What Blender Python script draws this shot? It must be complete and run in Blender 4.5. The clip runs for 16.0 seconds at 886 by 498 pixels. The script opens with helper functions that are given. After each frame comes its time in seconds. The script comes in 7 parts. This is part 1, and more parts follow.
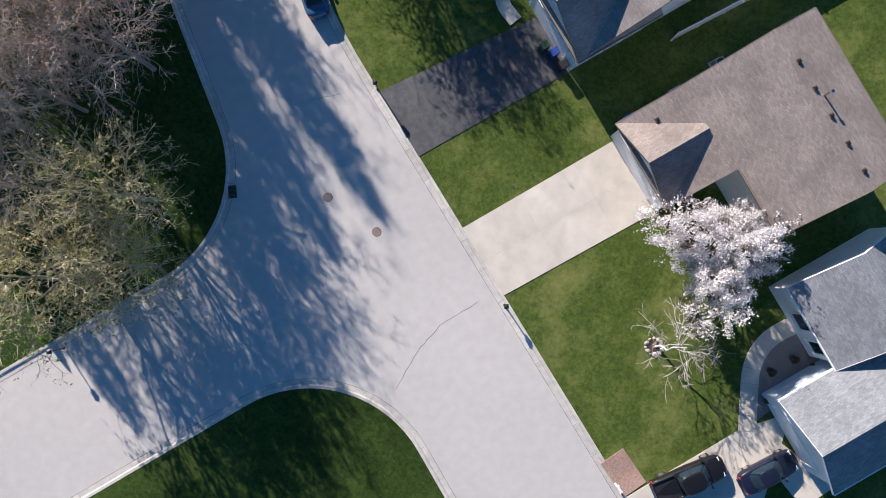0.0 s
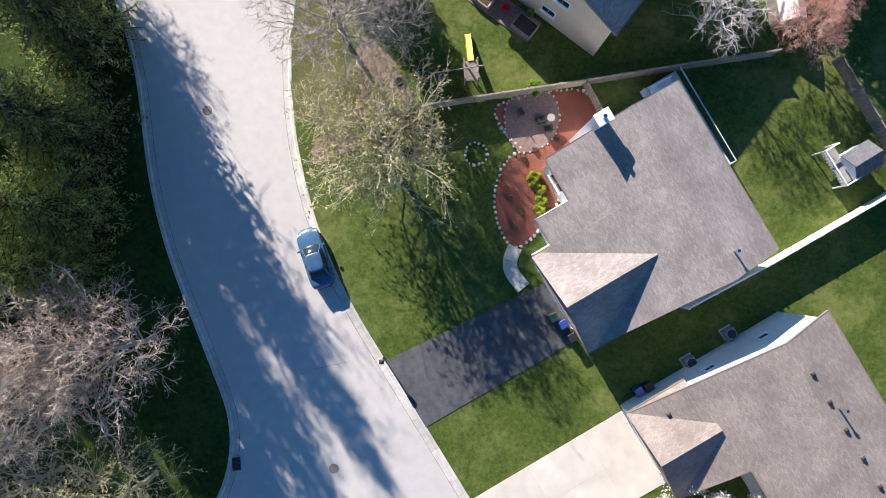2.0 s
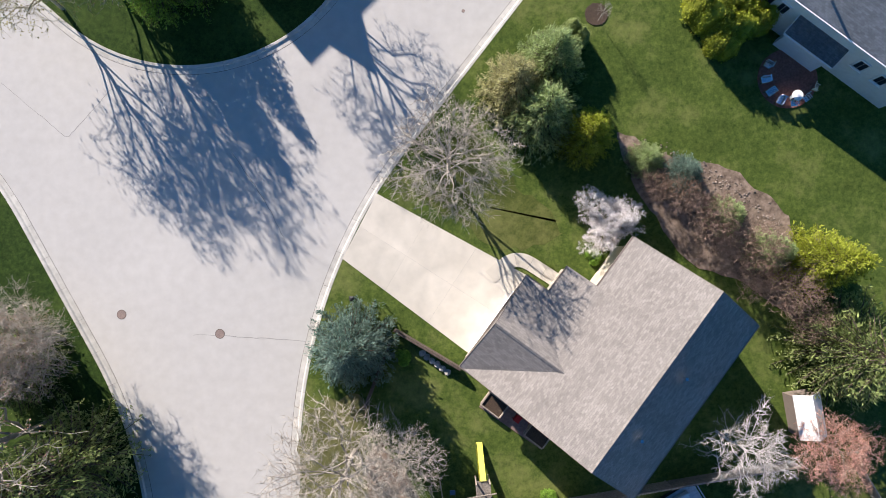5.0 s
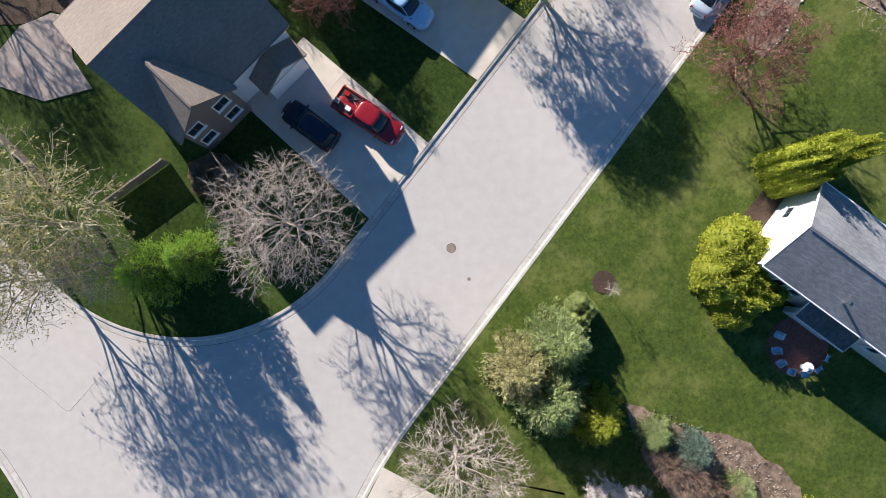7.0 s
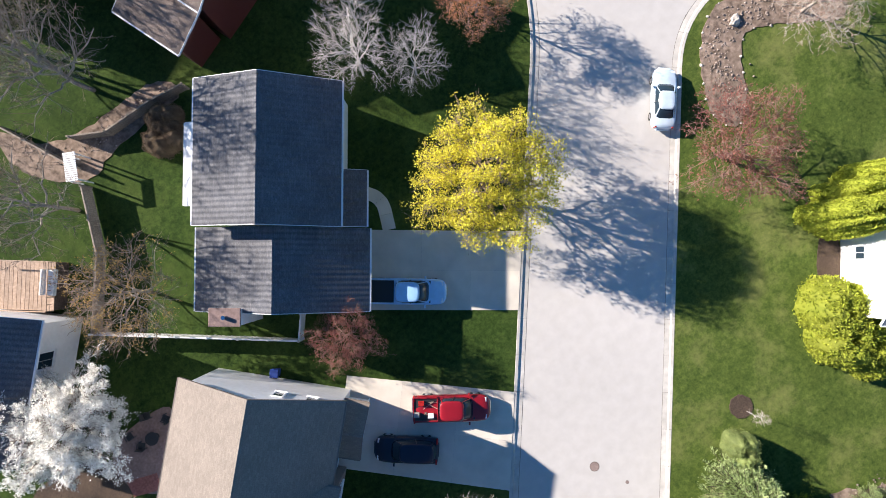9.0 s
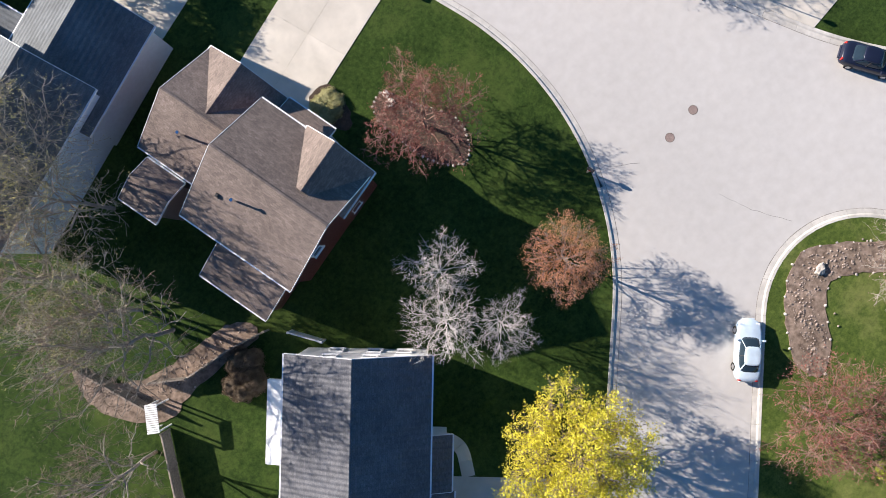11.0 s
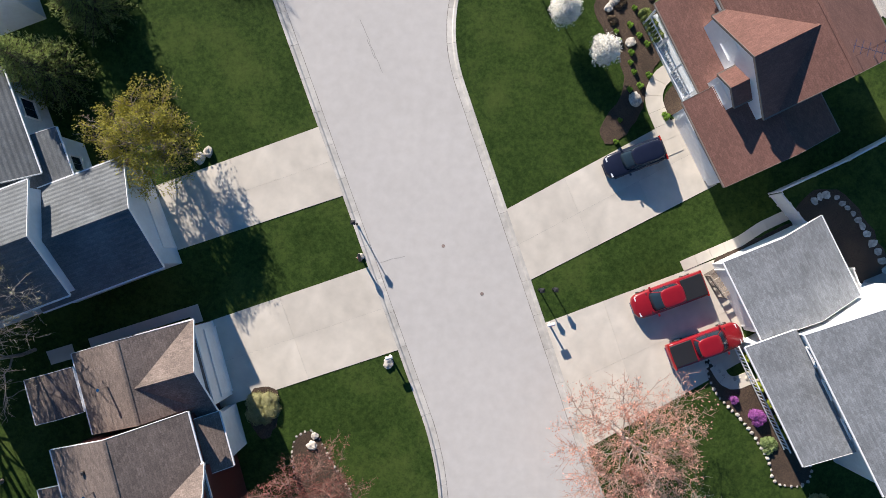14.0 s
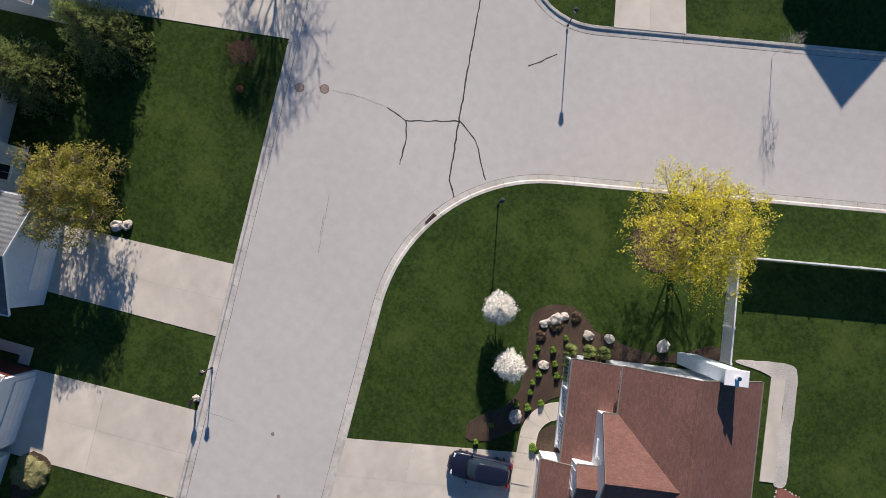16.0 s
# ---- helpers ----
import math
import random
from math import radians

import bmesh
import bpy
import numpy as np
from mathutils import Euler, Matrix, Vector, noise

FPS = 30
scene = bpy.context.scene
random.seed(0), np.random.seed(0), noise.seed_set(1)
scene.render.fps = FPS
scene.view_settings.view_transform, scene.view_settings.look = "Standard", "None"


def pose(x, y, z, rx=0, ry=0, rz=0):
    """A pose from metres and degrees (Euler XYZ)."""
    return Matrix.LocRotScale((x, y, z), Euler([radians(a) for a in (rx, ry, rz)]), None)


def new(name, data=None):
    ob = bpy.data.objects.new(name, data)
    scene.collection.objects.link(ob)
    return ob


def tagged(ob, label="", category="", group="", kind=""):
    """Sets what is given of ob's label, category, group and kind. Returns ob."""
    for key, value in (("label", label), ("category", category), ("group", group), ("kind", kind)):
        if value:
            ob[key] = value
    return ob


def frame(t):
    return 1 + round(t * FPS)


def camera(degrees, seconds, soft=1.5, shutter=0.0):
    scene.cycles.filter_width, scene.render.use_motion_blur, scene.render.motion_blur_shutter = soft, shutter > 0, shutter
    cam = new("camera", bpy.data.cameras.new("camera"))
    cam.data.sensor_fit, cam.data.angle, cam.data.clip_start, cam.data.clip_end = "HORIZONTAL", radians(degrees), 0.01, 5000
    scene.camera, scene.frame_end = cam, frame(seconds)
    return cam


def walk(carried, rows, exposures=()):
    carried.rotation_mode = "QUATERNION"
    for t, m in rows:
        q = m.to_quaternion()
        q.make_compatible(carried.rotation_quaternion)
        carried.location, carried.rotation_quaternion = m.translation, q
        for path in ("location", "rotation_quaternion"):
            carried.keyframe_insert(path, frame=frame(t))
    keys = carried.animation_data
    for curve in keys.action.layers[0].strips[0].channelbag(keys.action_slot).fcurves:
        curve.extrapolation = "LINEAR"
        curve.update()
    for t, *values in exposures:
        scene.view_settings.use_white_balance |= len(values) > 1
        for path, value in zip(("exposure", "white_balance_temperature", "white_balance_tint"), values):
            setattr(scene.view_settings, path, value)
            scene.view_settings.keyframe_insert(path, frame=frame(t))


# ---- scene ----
# ---- camera: a drone looking down, about 45 m over the street ----
cam = camera(73.75, 16.0, soft=0.6)
ROWS = [
    (0.0, -0.00, -0.00, 45.78, 1.22, 0.20, 0.00),
    (0.5, -0.26, 5.13, 45.73, 1.26, 0.06, -0.06),
    (1.0, -0.49, 10.27, 45.70, 1.32, -0.05, -0.11),
    (1.5, -0.69, 15.46, 45.61, 1.36, -0.17, -0.18),
    (2.0, -0.79, 20.60, 45.58, 1.45, -0.14, -0.27),
    (2.5, -0.88, 25.85, 45.62, 1.44, -0.08, -0.41),
    (3.0, -1.07, 31.13, 45.51, 1.40, -0.19, -0.57),
    (3.5, -1.07, 36.42, 45.53, 1.34, -0.03, -0.72),
    (4.0, -1.03, 41.57, 45.52, 1.45, 0.14, -0.78),
    (4.2, -1.00, 43.61, 45.48, 1.50, 0.21, -0.81),
    (6.3, -1.29, 65.64, 45.40, 1.37, -0.02, -1.24),
    (6.5, -1.29, 67.69, 45.43, 1.37, 0.01, -1.29),
    (7.0, -1.28, 72.82, 45.37, 1.42, -0.02, -1.47),
    (7.5, -1.20, 77.93, 45.33, 1.37, -0.01, -1.54),
    (8.0, -1.27, 83.08, 45.11, 1.27, -0.06, -9.95),
    (8.5, -1.35, 88.28, 45.14, 1.31, -0.06, -35.82),
    (9.0, -0.81, 93.10, 44.99, 1.48, -0.05, -36.31),
    (9.2, -0.52, 94.98, 44.93, 1.53, -0.08, -36.30),
    (11.3, 6.57, 114.58, 45.13, 1.20, 0.08, -34.92),
    (11.5, 7.36, 116.33, 45.14, 1.20, 0.01, -30.91),
    (12.0, 9.42, 120.64, 45.14, 1.25, -0.08, -25.09),
    (12.5, 11.53, 124.90, 45.19, 1.47, 0.04, -24.77),
    (13.0, 13.82, 129.33, 45.26, 1.57, 0.21, -21.38),
    (13.5, 16.10, 134.08, 45.59, 1.32, 0.20, -11.58),
    (14.0, 18.07, 139.03, 45.61, 1.13, 0.14, 4.39),
    (14.5, 19.42, 143.97, 45.67, 1.19, -0.06, 21.95),
    (15.0, 20.23, 148.76, 45.71, 1.36, -0.15, 30.46),
    (15.5, 20.45, 153.54, 45.68, 1.43, -0.17, 30.32),
    (16.0, 20.22, 158.23, 45.64, 1.57, -0.23, 37.52),
]
walk(cam, [(t, pose(x, y, z, rx, ry, rz)) for t, x, y, z, rx, ry, rz in ROWS], exposures=[(0.0, 0.98, 6450, 14), (1.0, 1.14, 6450, 14), (2.0, 1.38, 6450, 13), (3.0, 1.38, 6450, 13), (4.2, 1.22, 6450, 12), (6.3, 1.08, 6550, 12), (7.5, 1.12, 6560, 12), (9.0, 1.43, 6580, 12), (11.3, 1.15, 6600, 12), (12.5, 1.0, 6600, 11), (14.5, 0.9, 6600, 11), (15.4, 0.74, 6680, 13), (16.0, 0.56, 6720, 14)])

# ---- light: low spring sun and clear sky ----
SUN_TO = Vector((0.55, -0.835, -0.404)).normalized()
sun = new("sun", bpy.data.lights.new("sun", "SUN"))
sun.data.energy, sun.data.angle, sun.data.color = 5.0, radians(0.55), (1.0, 0.91, 0.82)
sun.matrix_basis = Matrix.Translation((0, 60, 80)) @ SUN_TO.to_track_quat("-Z", "Y").to_matrix().to_4x4()
world = bpy.data.worlds.new("sky")
scene.world = world
world.use_nodes = True
sky = world.node_tree.nodes.new("ShaderNodeTexSky")
sky.sky_type, sky.sun_disc = "NISHITA", False
sky.dust_density, sky.ozone_density = 0.2, 5.0
sky.sun_elevation, sky.sun_rotation = radians(22), math.atan2(-0.55, 0.835)
tint = world.node_tree.nodes.new("ShaderNodeHueSaturation")
tint.inputs["Saturation"].default_value = 1.2
world.node_tree.links.new(sky.outputs[0], tint.inputs["Color"])
world.node_tree.links.new(tint.outputs[0], world.node_tree.nodes["Background"].inputs[0])
world.node_tree.nodes["Background"].inputs[1].default_value = 0.062


# ---- materials ----
def mat(name, c1, c2, scale=4.0, rough=0.8, bump=0.2, fine=40.0, large=0.25, large_amount=0.25, metal=0.0, vary=None, vary_amount=0.3, coat=0.0, c3=None, c3_amount=0.55):
    """Two-tone noise, slow variation over metres, fine bump; vary: 'island' or 'object' shifts the tone piece by piece."""
    m = bpy.data.materials.new(name)
    m.use_nodes = True
    nt = m.node_tree
    N, L = nt.nodes.new, nt.links.new
    b = nt.nodes["Principled BSDF"]
    b.inputs["Roughness"].default_value, b.inputs["Metallic"].default_value = rough, metal
    b.inputs["Coat Weight"].default_value = coat
    tc = N("ShaderNodeTexCoord")
    n1 = N("ShaderNodeTexNoise")
    n1.inputs["Scale"].default_value, n1.inputs["Detail"].default_value = scale, 5
    L(tc.outputs["Object"], n1.inputs["Vector"])
    r1 = N("ShaderNodeMapRange")
    r1.inputs[1].default_value, r1.inputs[2].default_value = 0.3, 0.7
    L(n1.outputs[0], r1.inputs[0])
    mx = N("ShaderNodeMix")
    mx.data_type = "RGBA"
    mx.inputs[6].default_value, mx.inputs[7].default_value = (*c1, 1), (*c2, 1)
    L(r1.outputs[0], mx.inputs[0])
    col = mx.outputs[2]
    n2 = N("ShaderNodeTexNoise")
    n2.inputs["Scale"].default_value, n2.inputs["Detail"].default_value = large, 3
    L(tc.outputs["Object"], n2.inputs["Vector"])
    if c3:
        r3 = N("ShaderNodeMapRange")
        r3.inputs[1].default_value, r3.inputs[2].default_value, r3.inputs[4].default_value = 0.5, 0.72, c3_amount
        L(n2.outputs[0], r3.inputs[0])
        m3 = N("ShaderNodeMix")
        m3.data_type = "RGBA"
        m3.inputs[7].default_value = (*c3, 1)
        L(r3.outputs[0], m3.inputs[0])
        L(col, m3.inputs[6])
        col = m3.outputs[2]
    r2 = N("ShaderNodeMapRange")
    r2.inputs[1].default_value, r2.inputs[2].default_value = 0.3, 0.7
    r2.inputs[3].default_value, r2.inputs[4].default_value = 1 - large_amount, 1 + large_amount
    L(n2.outputs[0], r2.inputs[0])
    val = r2.outputs[0]
    if vary:
        g = N("ShaderNodeNewGeometry" if vary == "island" else "ShaderNodeObjectInfo")
        r4 = N("ShaderNodeMapRange")
        r4.inputs[3].default_value, r4.inputs[4].default_value = 1 - vary_amount, 1 + vary_amount
        L(g.outputs["Random Per Island" if vary == "island" else "Random"], r4.inputs[0])
        mu = N("ShaderNodeMath")
        mu.operation = "MULTIPLY"
        L(val, mu.inputs[0])
        L(r4.outputs[0], mu.inputs[1])
        val = mu.outputs[0]
    hs = N("ShaderNodeHueSaturation")
    L(col, hs.inputs["Color"])
    L(val, hs.inputs["Value"])
    L(hs.outputs[0], b.inputs["Base Color"])
    if bump:
        nf = N("ShaderNodeTexNoise")
        nf.inputs["Scale"].default_value, nf.inputs["Detail"].default_value = fine, 4
        L(tc.outputs["Object"], nf.inputs["Vector"])
        bp = N("ShaderNodeBump")
        bp.inputs["Strength"].default_value, bp.inputs["Distance"].default_value = bump, 0.03
        L(nf.outputs[0], bp.inputs["Height"])
        L(bp.outputs[0], b.inputs["Normal"])
    return m


def shingle(name, c1, c2, streak=0.18, ribs=0.0, along="X", k=0.55):
    """Asphalt shingles in courses over the roof's own metres (UV)."""
    m = mat(name, c1, c2, 14, 0.92, 0.0, large=0.5, large_amount=streak)
    nt = m.node_tree
    N, L = nt.nodes.new, nt.links.new
    b = nt.nodes["Principled BSDF"]
    hs = b.inputs["Base Color"].links[0].from_node
    uv = N("ShaderNodeUVMap")
    br = N("ShaderNodeTexBrick")
    br.inputs["Scale"].default_value = 1.0
    br.inputs["Brick Width"].default_value, br.inputs["Row Height"].default_value = 0.3, 0.145
    br.inputs["Mortar Size"].default_value, br.inputs["Mortar Smooth"].default_value = 0.012, 0.6
    br.inputs["Color1"].default_value, br.inputs["Color2"].default_value, br.inputs["Mortar"].default_value = (*[1 - 0.34 * k] * 3, 1), (*[1 + 0.3 * k] * 3, 1), (*[1 - 0.42 * k] * 3, 1)
    L(uv.outputs[0], br.inputs["Vector"])
    mu = N("ShaderNodeMix")
    mu.data_type, mu.blend_type = "RGBA", "MULTIPLY"
    mu.inputs[0].default_value = 0.85
    L(hs.outputs[0], mu.inputs[6])
    L(br.outputs[0], mu.inputs[7])
    L(mu.outputs[2], b.inputs["Base Color"])
    bp = N("ShaderNodeBump")
    bp.inputs["Strength"].default_value, bp.inputs["Distance"].default_value = 0.6, 0.02
    L(br.outputs[0], bp.inputs["Height"])
    L(bp.outputs[0], b.inputs["Normal"])
    if ribs:
        wv, bq = N("ShaderNodeTexWave"), N("ShaderNodeBump")
        wv.bands_direction = along
        wv.inputs["Scale"].default_value, wv.inputs["Distortion"].default_value = 0.85, 0.5
        L(uv.outputs[0], wv.inputs["Vector"])
        bq.inputs["Strength"].default_value, bq.inputs["Distance"].default_value = ribs, 0.09
        L(wv.outputs["Fac"], bq.inputs["Height"])
        L(bp.outputs[0], bq.inputs["Normal"])
        L(bq.outputs[0], b.inputs["Normal"])
    return m


def siding(name, c):
    """Painted lap siding: boards 0.13 m high as relief."""
    m = mat(name, tuple(0.92 * k for k in c), c, 3, 0.55, 0.0, large=0.4, large_amount=0.06)
    nt = m.node_tree
    N, L = nt.nodes.new, nt.links.new
    tc, wv, bp = N("ShaderNodeTexCoord"), N("ShaderNodeTexWave"), N("ShaderNodeBump")
    wv.wave_type, wv.bands_direction, wv.wave_profile = "BANDS", "Z", "SAW"
    wv.inputs["Scale"].default_value = 2.4
    L(tc.outputs["Object"], wv.inputs["Vector"])
    bp.inputs["Strength"].default_value, bp.inputs["Distance"].default_value = 0.7, 0.03
    L(wv.outputs["Fac"], bp.inputs["Height"])
    L(bp.outputs[0], nt.nodes["Principled BSDF"].inputs["Normal"])
    return m


def plain(name, c, rough=0.5, metal=0.0, coat=0.0):
    return mat(name, tuple(0.93 * k for k in c), c, 6, rough, 0.05, large=0.8, large_amount=0.06, metal=metal, coat=coat)


def grass(name, c1, c2, c3, amount):
    """Mown lawn: tufts from a hand's width to metres, little gloss."""
    m = mat(name, c1, c2, 3.4, 0.95, 1.0, 22, 0.16, 0.3, c3=c3, c3_amount=amount)
    first = next(q for q in m.node_tree.nodes if q.type == "MAP_RANGE")
    first.inputs[1].default_value, first.inputs[2].default_value = 0.27, 0.73
    for q in m.node_tree.nodes:
        if q.type == "TEX_NOISE":
            q.inputs["Detail"].default_value, q.inputs["Roughness"].default_value = 8, 0.7
    m.node_tree.nodes["Principled BSDF"].inputs["Specular IOR Level"].default_value = 0.12
    return m


GRASS = grass("lawn grass", (0.008, 0.024, 0.005), (0.054, 0.092, 0.018), (0.074, 0.092, 0.024), 0.5)
GRASS2 = grass("paler lawn grass", (0.022, 0.05, 0.009), (0.118, 0.158, 0.033), (0.195, 0.185, 0.07), 0.65)
CONCRETE = mat("street concrete", (0.475, 0.455, 0.428), (0.525, 0.505, 0.478), 1.3, 0.9, 0.15, 60, 0.07, 0.05)
DRIVE = mat("driveway concrete", (0.53, 0.49, 0.42), (0.62, 0.57, 0.49), 1.0, 0.88, 0.12, 60, 0.35, 0.1, vary="object", vary_amount=0.05)
KERB = mat("kerb concrete", (0.44, 0.42, 0.385), (0.56, 0.535, 0.49), 2.2, 0.88, 0.25, 30, 0.6, 0.12, vary="object", vary_amount=0.09)
ASPHALT = mat("sealed asphalt", (0.062, 0.064, 0.068), (0.1, 0.102, 0.106), 2.5, 0.75, 0.4, 90, 0.4, 0.2)
MULCH = mat("dark bark mulch", (0.035, 0.022, 0.015), (0.1, 0.068, 0.046), 14, 0.97, 1.0, 22, 0.5, 0.25)
REDMULCH = mat("red bark mulch", (0.13, 0.04, 0.026), (0.3, 0.1, 0.065), 12, 0.97, 1.0, 22, 0.6, 0.22)
GRAVEL = mat("grey gravel", (0.13, 0.115, 0.105), (0.32, 0.29, 0.27), 18, 0.95, 1.0, 24, 0.5, 0.15)
BRICK = mat("red brick paving", (0.2, 0.075, 0.055), (0.32, 0.13, 0.1), 6, 0.9, 0.5, 20, 0.6, 0.15)
PATIO = mat("brown patio paving", (0.17, 0.115, 0.1), (0.26, 0.18, 0.16), 5, 0.85, 0.4, 20, 0.6, 0.12)
STONE = mat("pale field stone", (0.38, 0.34, 0.29), (0.6, 0.56, 0.5), 5, 0.85, 0.5, 14, 1.5, 0.2, vary="object", vary_amount=0.25)
FOUND = mat("grey foundation", (0.3, 0.29, 0.27), (0.38, 0.37, 0.35), 4, 0.9, 0.3)
IRON = mat("cast iron", (0.1, 0.075, 0.062), (0.17, 0.13, 0.11), 14, 0.7, 0.6, 30, metal=0.3)
JOINTD = mat("dirty joint", (0.17, 0.155, 0.14), (0.3, 0.28, 0.255), 3, 0.95, 0.2)
TAR_AND_PIT_SHADE = plain("crack sealant and drain pit shade", (0.03, 0.03, 0.032), 0.7)
WHITE = plain("white paint", (0.83, 0.84, 0.85), 0.45)
VINYL = plain("white vinyl", (0.8, 0.8, 0.79), 0.35)
WOODF = mat("weathered fence wood", (0.2, 0.165, 0.13), (0.36, 0.31, 0.26), 8, 0.9, 0.6, 30, 1, 0.2, vary="object", vary_amount=0.2)
DECK = mat("deck boards", (0.3, 0.21, 0.15), (0.44, 0.32, 0.24), 6, 0.8, 0.4, 30, 1, 0.15, vary="object", vary_amount=0.12)
GREYDECK = mat("grey painted deck", (0.44, 0.49, 0.53), (0.54, 0.59, 0.63), 6, 0.7, 0.3, 30, 1, 0.1)
GLASS = plain("window glass", (0.02, 0.035, 0.05), 0.06)
GLASS.node_tree.nodes["Principled BSDF"].inputs["Specular IOR Level"].default_value = 0.35
BLACK = plain("black plastic", (0.02, 0.02, 0.022), 0.5)
RUBBER = plain("tyre rubber", (0.018, 0.018, 0.018), 0.85)
RIM = plain("wheel rim", (0.5, 0.5, 0.52), 0.3, 0.9)
CHROME = plain("chrome", (0.75, 0.76, 0.78), 0.15, 1.0)
LAMP_RED = plain("red lamp plastic", (0.4, 0.02, 0.015), 0.25)
LAMP_CLEAR = plain("clear lamp plastic", (0.7, 0.72, 0.75), 0.12)
BARK = mat("grey bark", (0.23, 0.2, 0.17), (0.4, 0.355, 0.31), 9, 0.95, 0.9, 18, 1.2, 0.2)
BARKD = mat("dark bark", (0.06, 0.045, 0.035), (0.13, 0.1, 0.08), 9, 0.95, 0.9, 18, 1.2, 0.2)
BIRCH = mat("white birch bark", (0.5, 0.47, 0.43), (0.72, 0.69, 0.65), 6, 0.8, 0.4, 14, 1.2, 0.15)
ROOFS = {
    "brown": shingle("brown grey shingles", (0.215, 0.18, 0.16), (0.29, 0.248, 0.222)),
    "taupe": shingle("taupe shingles", (0.22, 0.195, 0.18), (0.31, 0.28, 0.262)),
    "tan": shingle("tan shingles", (0.21, 0.19, 0.172), (0.3, 0.272, 0.25), 0.1, k=0.6),
    "sand": shingle("sand brown shingles", (0.19, 0.162, 0.138), (0.25, 0.215, 0.182), 0.06, k=0.35),
    "steel": shingle("steel grey shingles", (0.1, 0.113, 0.122), (0.15, 0.163, 0.172), ribs=0.35, along="Y", k=0.5),
    "slate": shingle("slate grey shingles", (0.085, 0.088, 0.098), (0.145, 0.148, 0.16), ribs=0.7),
    "umber": shingle("umber shingles", (0.13, 0.1, 0.085), (0.23, 0.185, 0.162), k=0.7),
    "grey": shingle("light grey shingles", (0.185, 0.2, 0.215), (0.265, 0.28, 0.295), k=0.6),
    "russet": shingle("russet shingles", (0.14, 0.066, 0.052), (0.2, 0.1, 0.08), 0.1, k=0.5),
}
SIDES = {
    "white": siding("white siding", (0.84, 0.86, 0.88)),
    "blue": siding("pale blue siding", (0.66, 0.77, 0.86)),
    "cream": siding("cream siding", (0.62, 0.56, 0.47)),
    "tan": siding("tan siding", (0.23, 0.185, 0.165)),
    "red": siding("dark red siding", (0.11, 0.028, 0.024)),
}


# ---- mesh helpers ----
def mesh(name, verts, faces, material, uvs=None, smooth=False):
    me = bpy.data.meshes.new(name)
    me.from_pydata([tuple(v) for v in verts], [], [tuple(f) for f in faces])
    me.materials.append(material)
    if uvs is not None:
        lay = me.uv_layers.new(name="UVMap")
        flat = np.array([uvs[i] for f in faces for i in f], dtype=np.float32)
        lay.data.foreach_set("uv", flat.ravel())
    if smooth:
        me.polygons.foreach_set("use_smooth", [True] * len(me.polygons))
    me.update()
    return me


def part(name, geo, material, parent=None, label="", smooth=False, uvs=None, kind=""):
    """One mesh object, in its thing's own coordinates."""
    me = geo if isinstance(geo, bpy.types.Mesh) else mesh(name, geo[0], geo[1], material, uvs, smooth)
    ob = new(name, me)
    ob.parent = parent
    if label or kind:
        tagged(ob, label, kind=kind)
    return ob


def root(name, m, label, category, group="", kind=""):
    ob = new(name)
    ob.matrix_basis = m
    ob.empty_display_size = 0.3
    return tagged(ob, label, category, group, kind)


def join(*geos):
    V, F = [], []
    for v, f in geos:
        o = len(V)
        V += [tuple(p) for p in v]
        F += [tuple(i + o for i in q) for q in f]
    return V, F


def box(x0, x1, y0, y1, z0, z1, b=0.0):
    """A box with its upper and lower edges chamfered by b."""
    if b <= 0:
        v = [(x, y, z) for z in (z0, z1) for x, y in ((x0, y0), (x1, y0), (x1, y1), (x0, y1))]
        return v, [(3, 2, 1, 0), (4, 5, 6, 7), (0, 1, 5, 4), (1, 2, 6, 5), (2, 3, 7, 6), (3, 0, 4, 7)]
    rings = [(z0, b), (z0 + b, 0), (z1 - b, 0), (z1, b)]
    v = [(x, y, z) for z, i in rings for x, y in ((x0 + i, y0 + i), (x1 - i, y0 + i), (x1 - i, y1 - i), (x0 + i, y1 - i))]
    f = [(3, 2, 1, 0), (12, 13, 14, 15)]
    for k in range(3):
        f += [(4 * k + i, 4 * k + (i + 1) % 4, 4 * k + 4 + (i + 1) % 4, 4 * k + 4 + i) for i in range(4)]
    return v, f


def tube(p, q, r0, r1, n=8, cap=True):
    p, q = Vector(p), Vector(q)
    w = (q - p).normalized()
    a = w.orthogonal().normalized()
    b = w.cross(a)
    v = [tuple(c + r * (math.cos(t) * a + math.sin(t) * b)) for c, r in ((p, r0), (q, r1)) for t in (2 * math.pi * i / n for i in range(n))]
    f = [(i, (i + 1) % n, n + (i + 1) % n, n + i) for i in range(n)]
    if cap:
        f += [tuple(range(n - 1, -1, -1)), tuple(range(n, 2 * n))]
    return v, f


def disc(x, y, z0, z1, r, n=24):
    return tube((x, y, z0), (x, y, z1), r, r, n)


def slab(poly, z0, z1):
    """A flat plate with the outline poly."""
    n = len(poly)
    v = [(x, y, z0) for x, y in poly] + [(x, y, z1) for x, y in poly]
    area = sum(poly[i][0] * poly[(i + 1) % n][1] - poly[(i + 1) % n][0] * poly[i][1] for i in range(n))
    top, bot = tuple(range(n, 2 * n)), tuple(range(n - 1, -1, -1))
    side = [(i, (i + 1) % n, n + (i + 1) % n, n + i) for i in range(n)]
    if area < 0:
        top, bot, side = top[::-1], bot[::-1], [s[::-1] for s in side]
    return v, [top, bot] + side


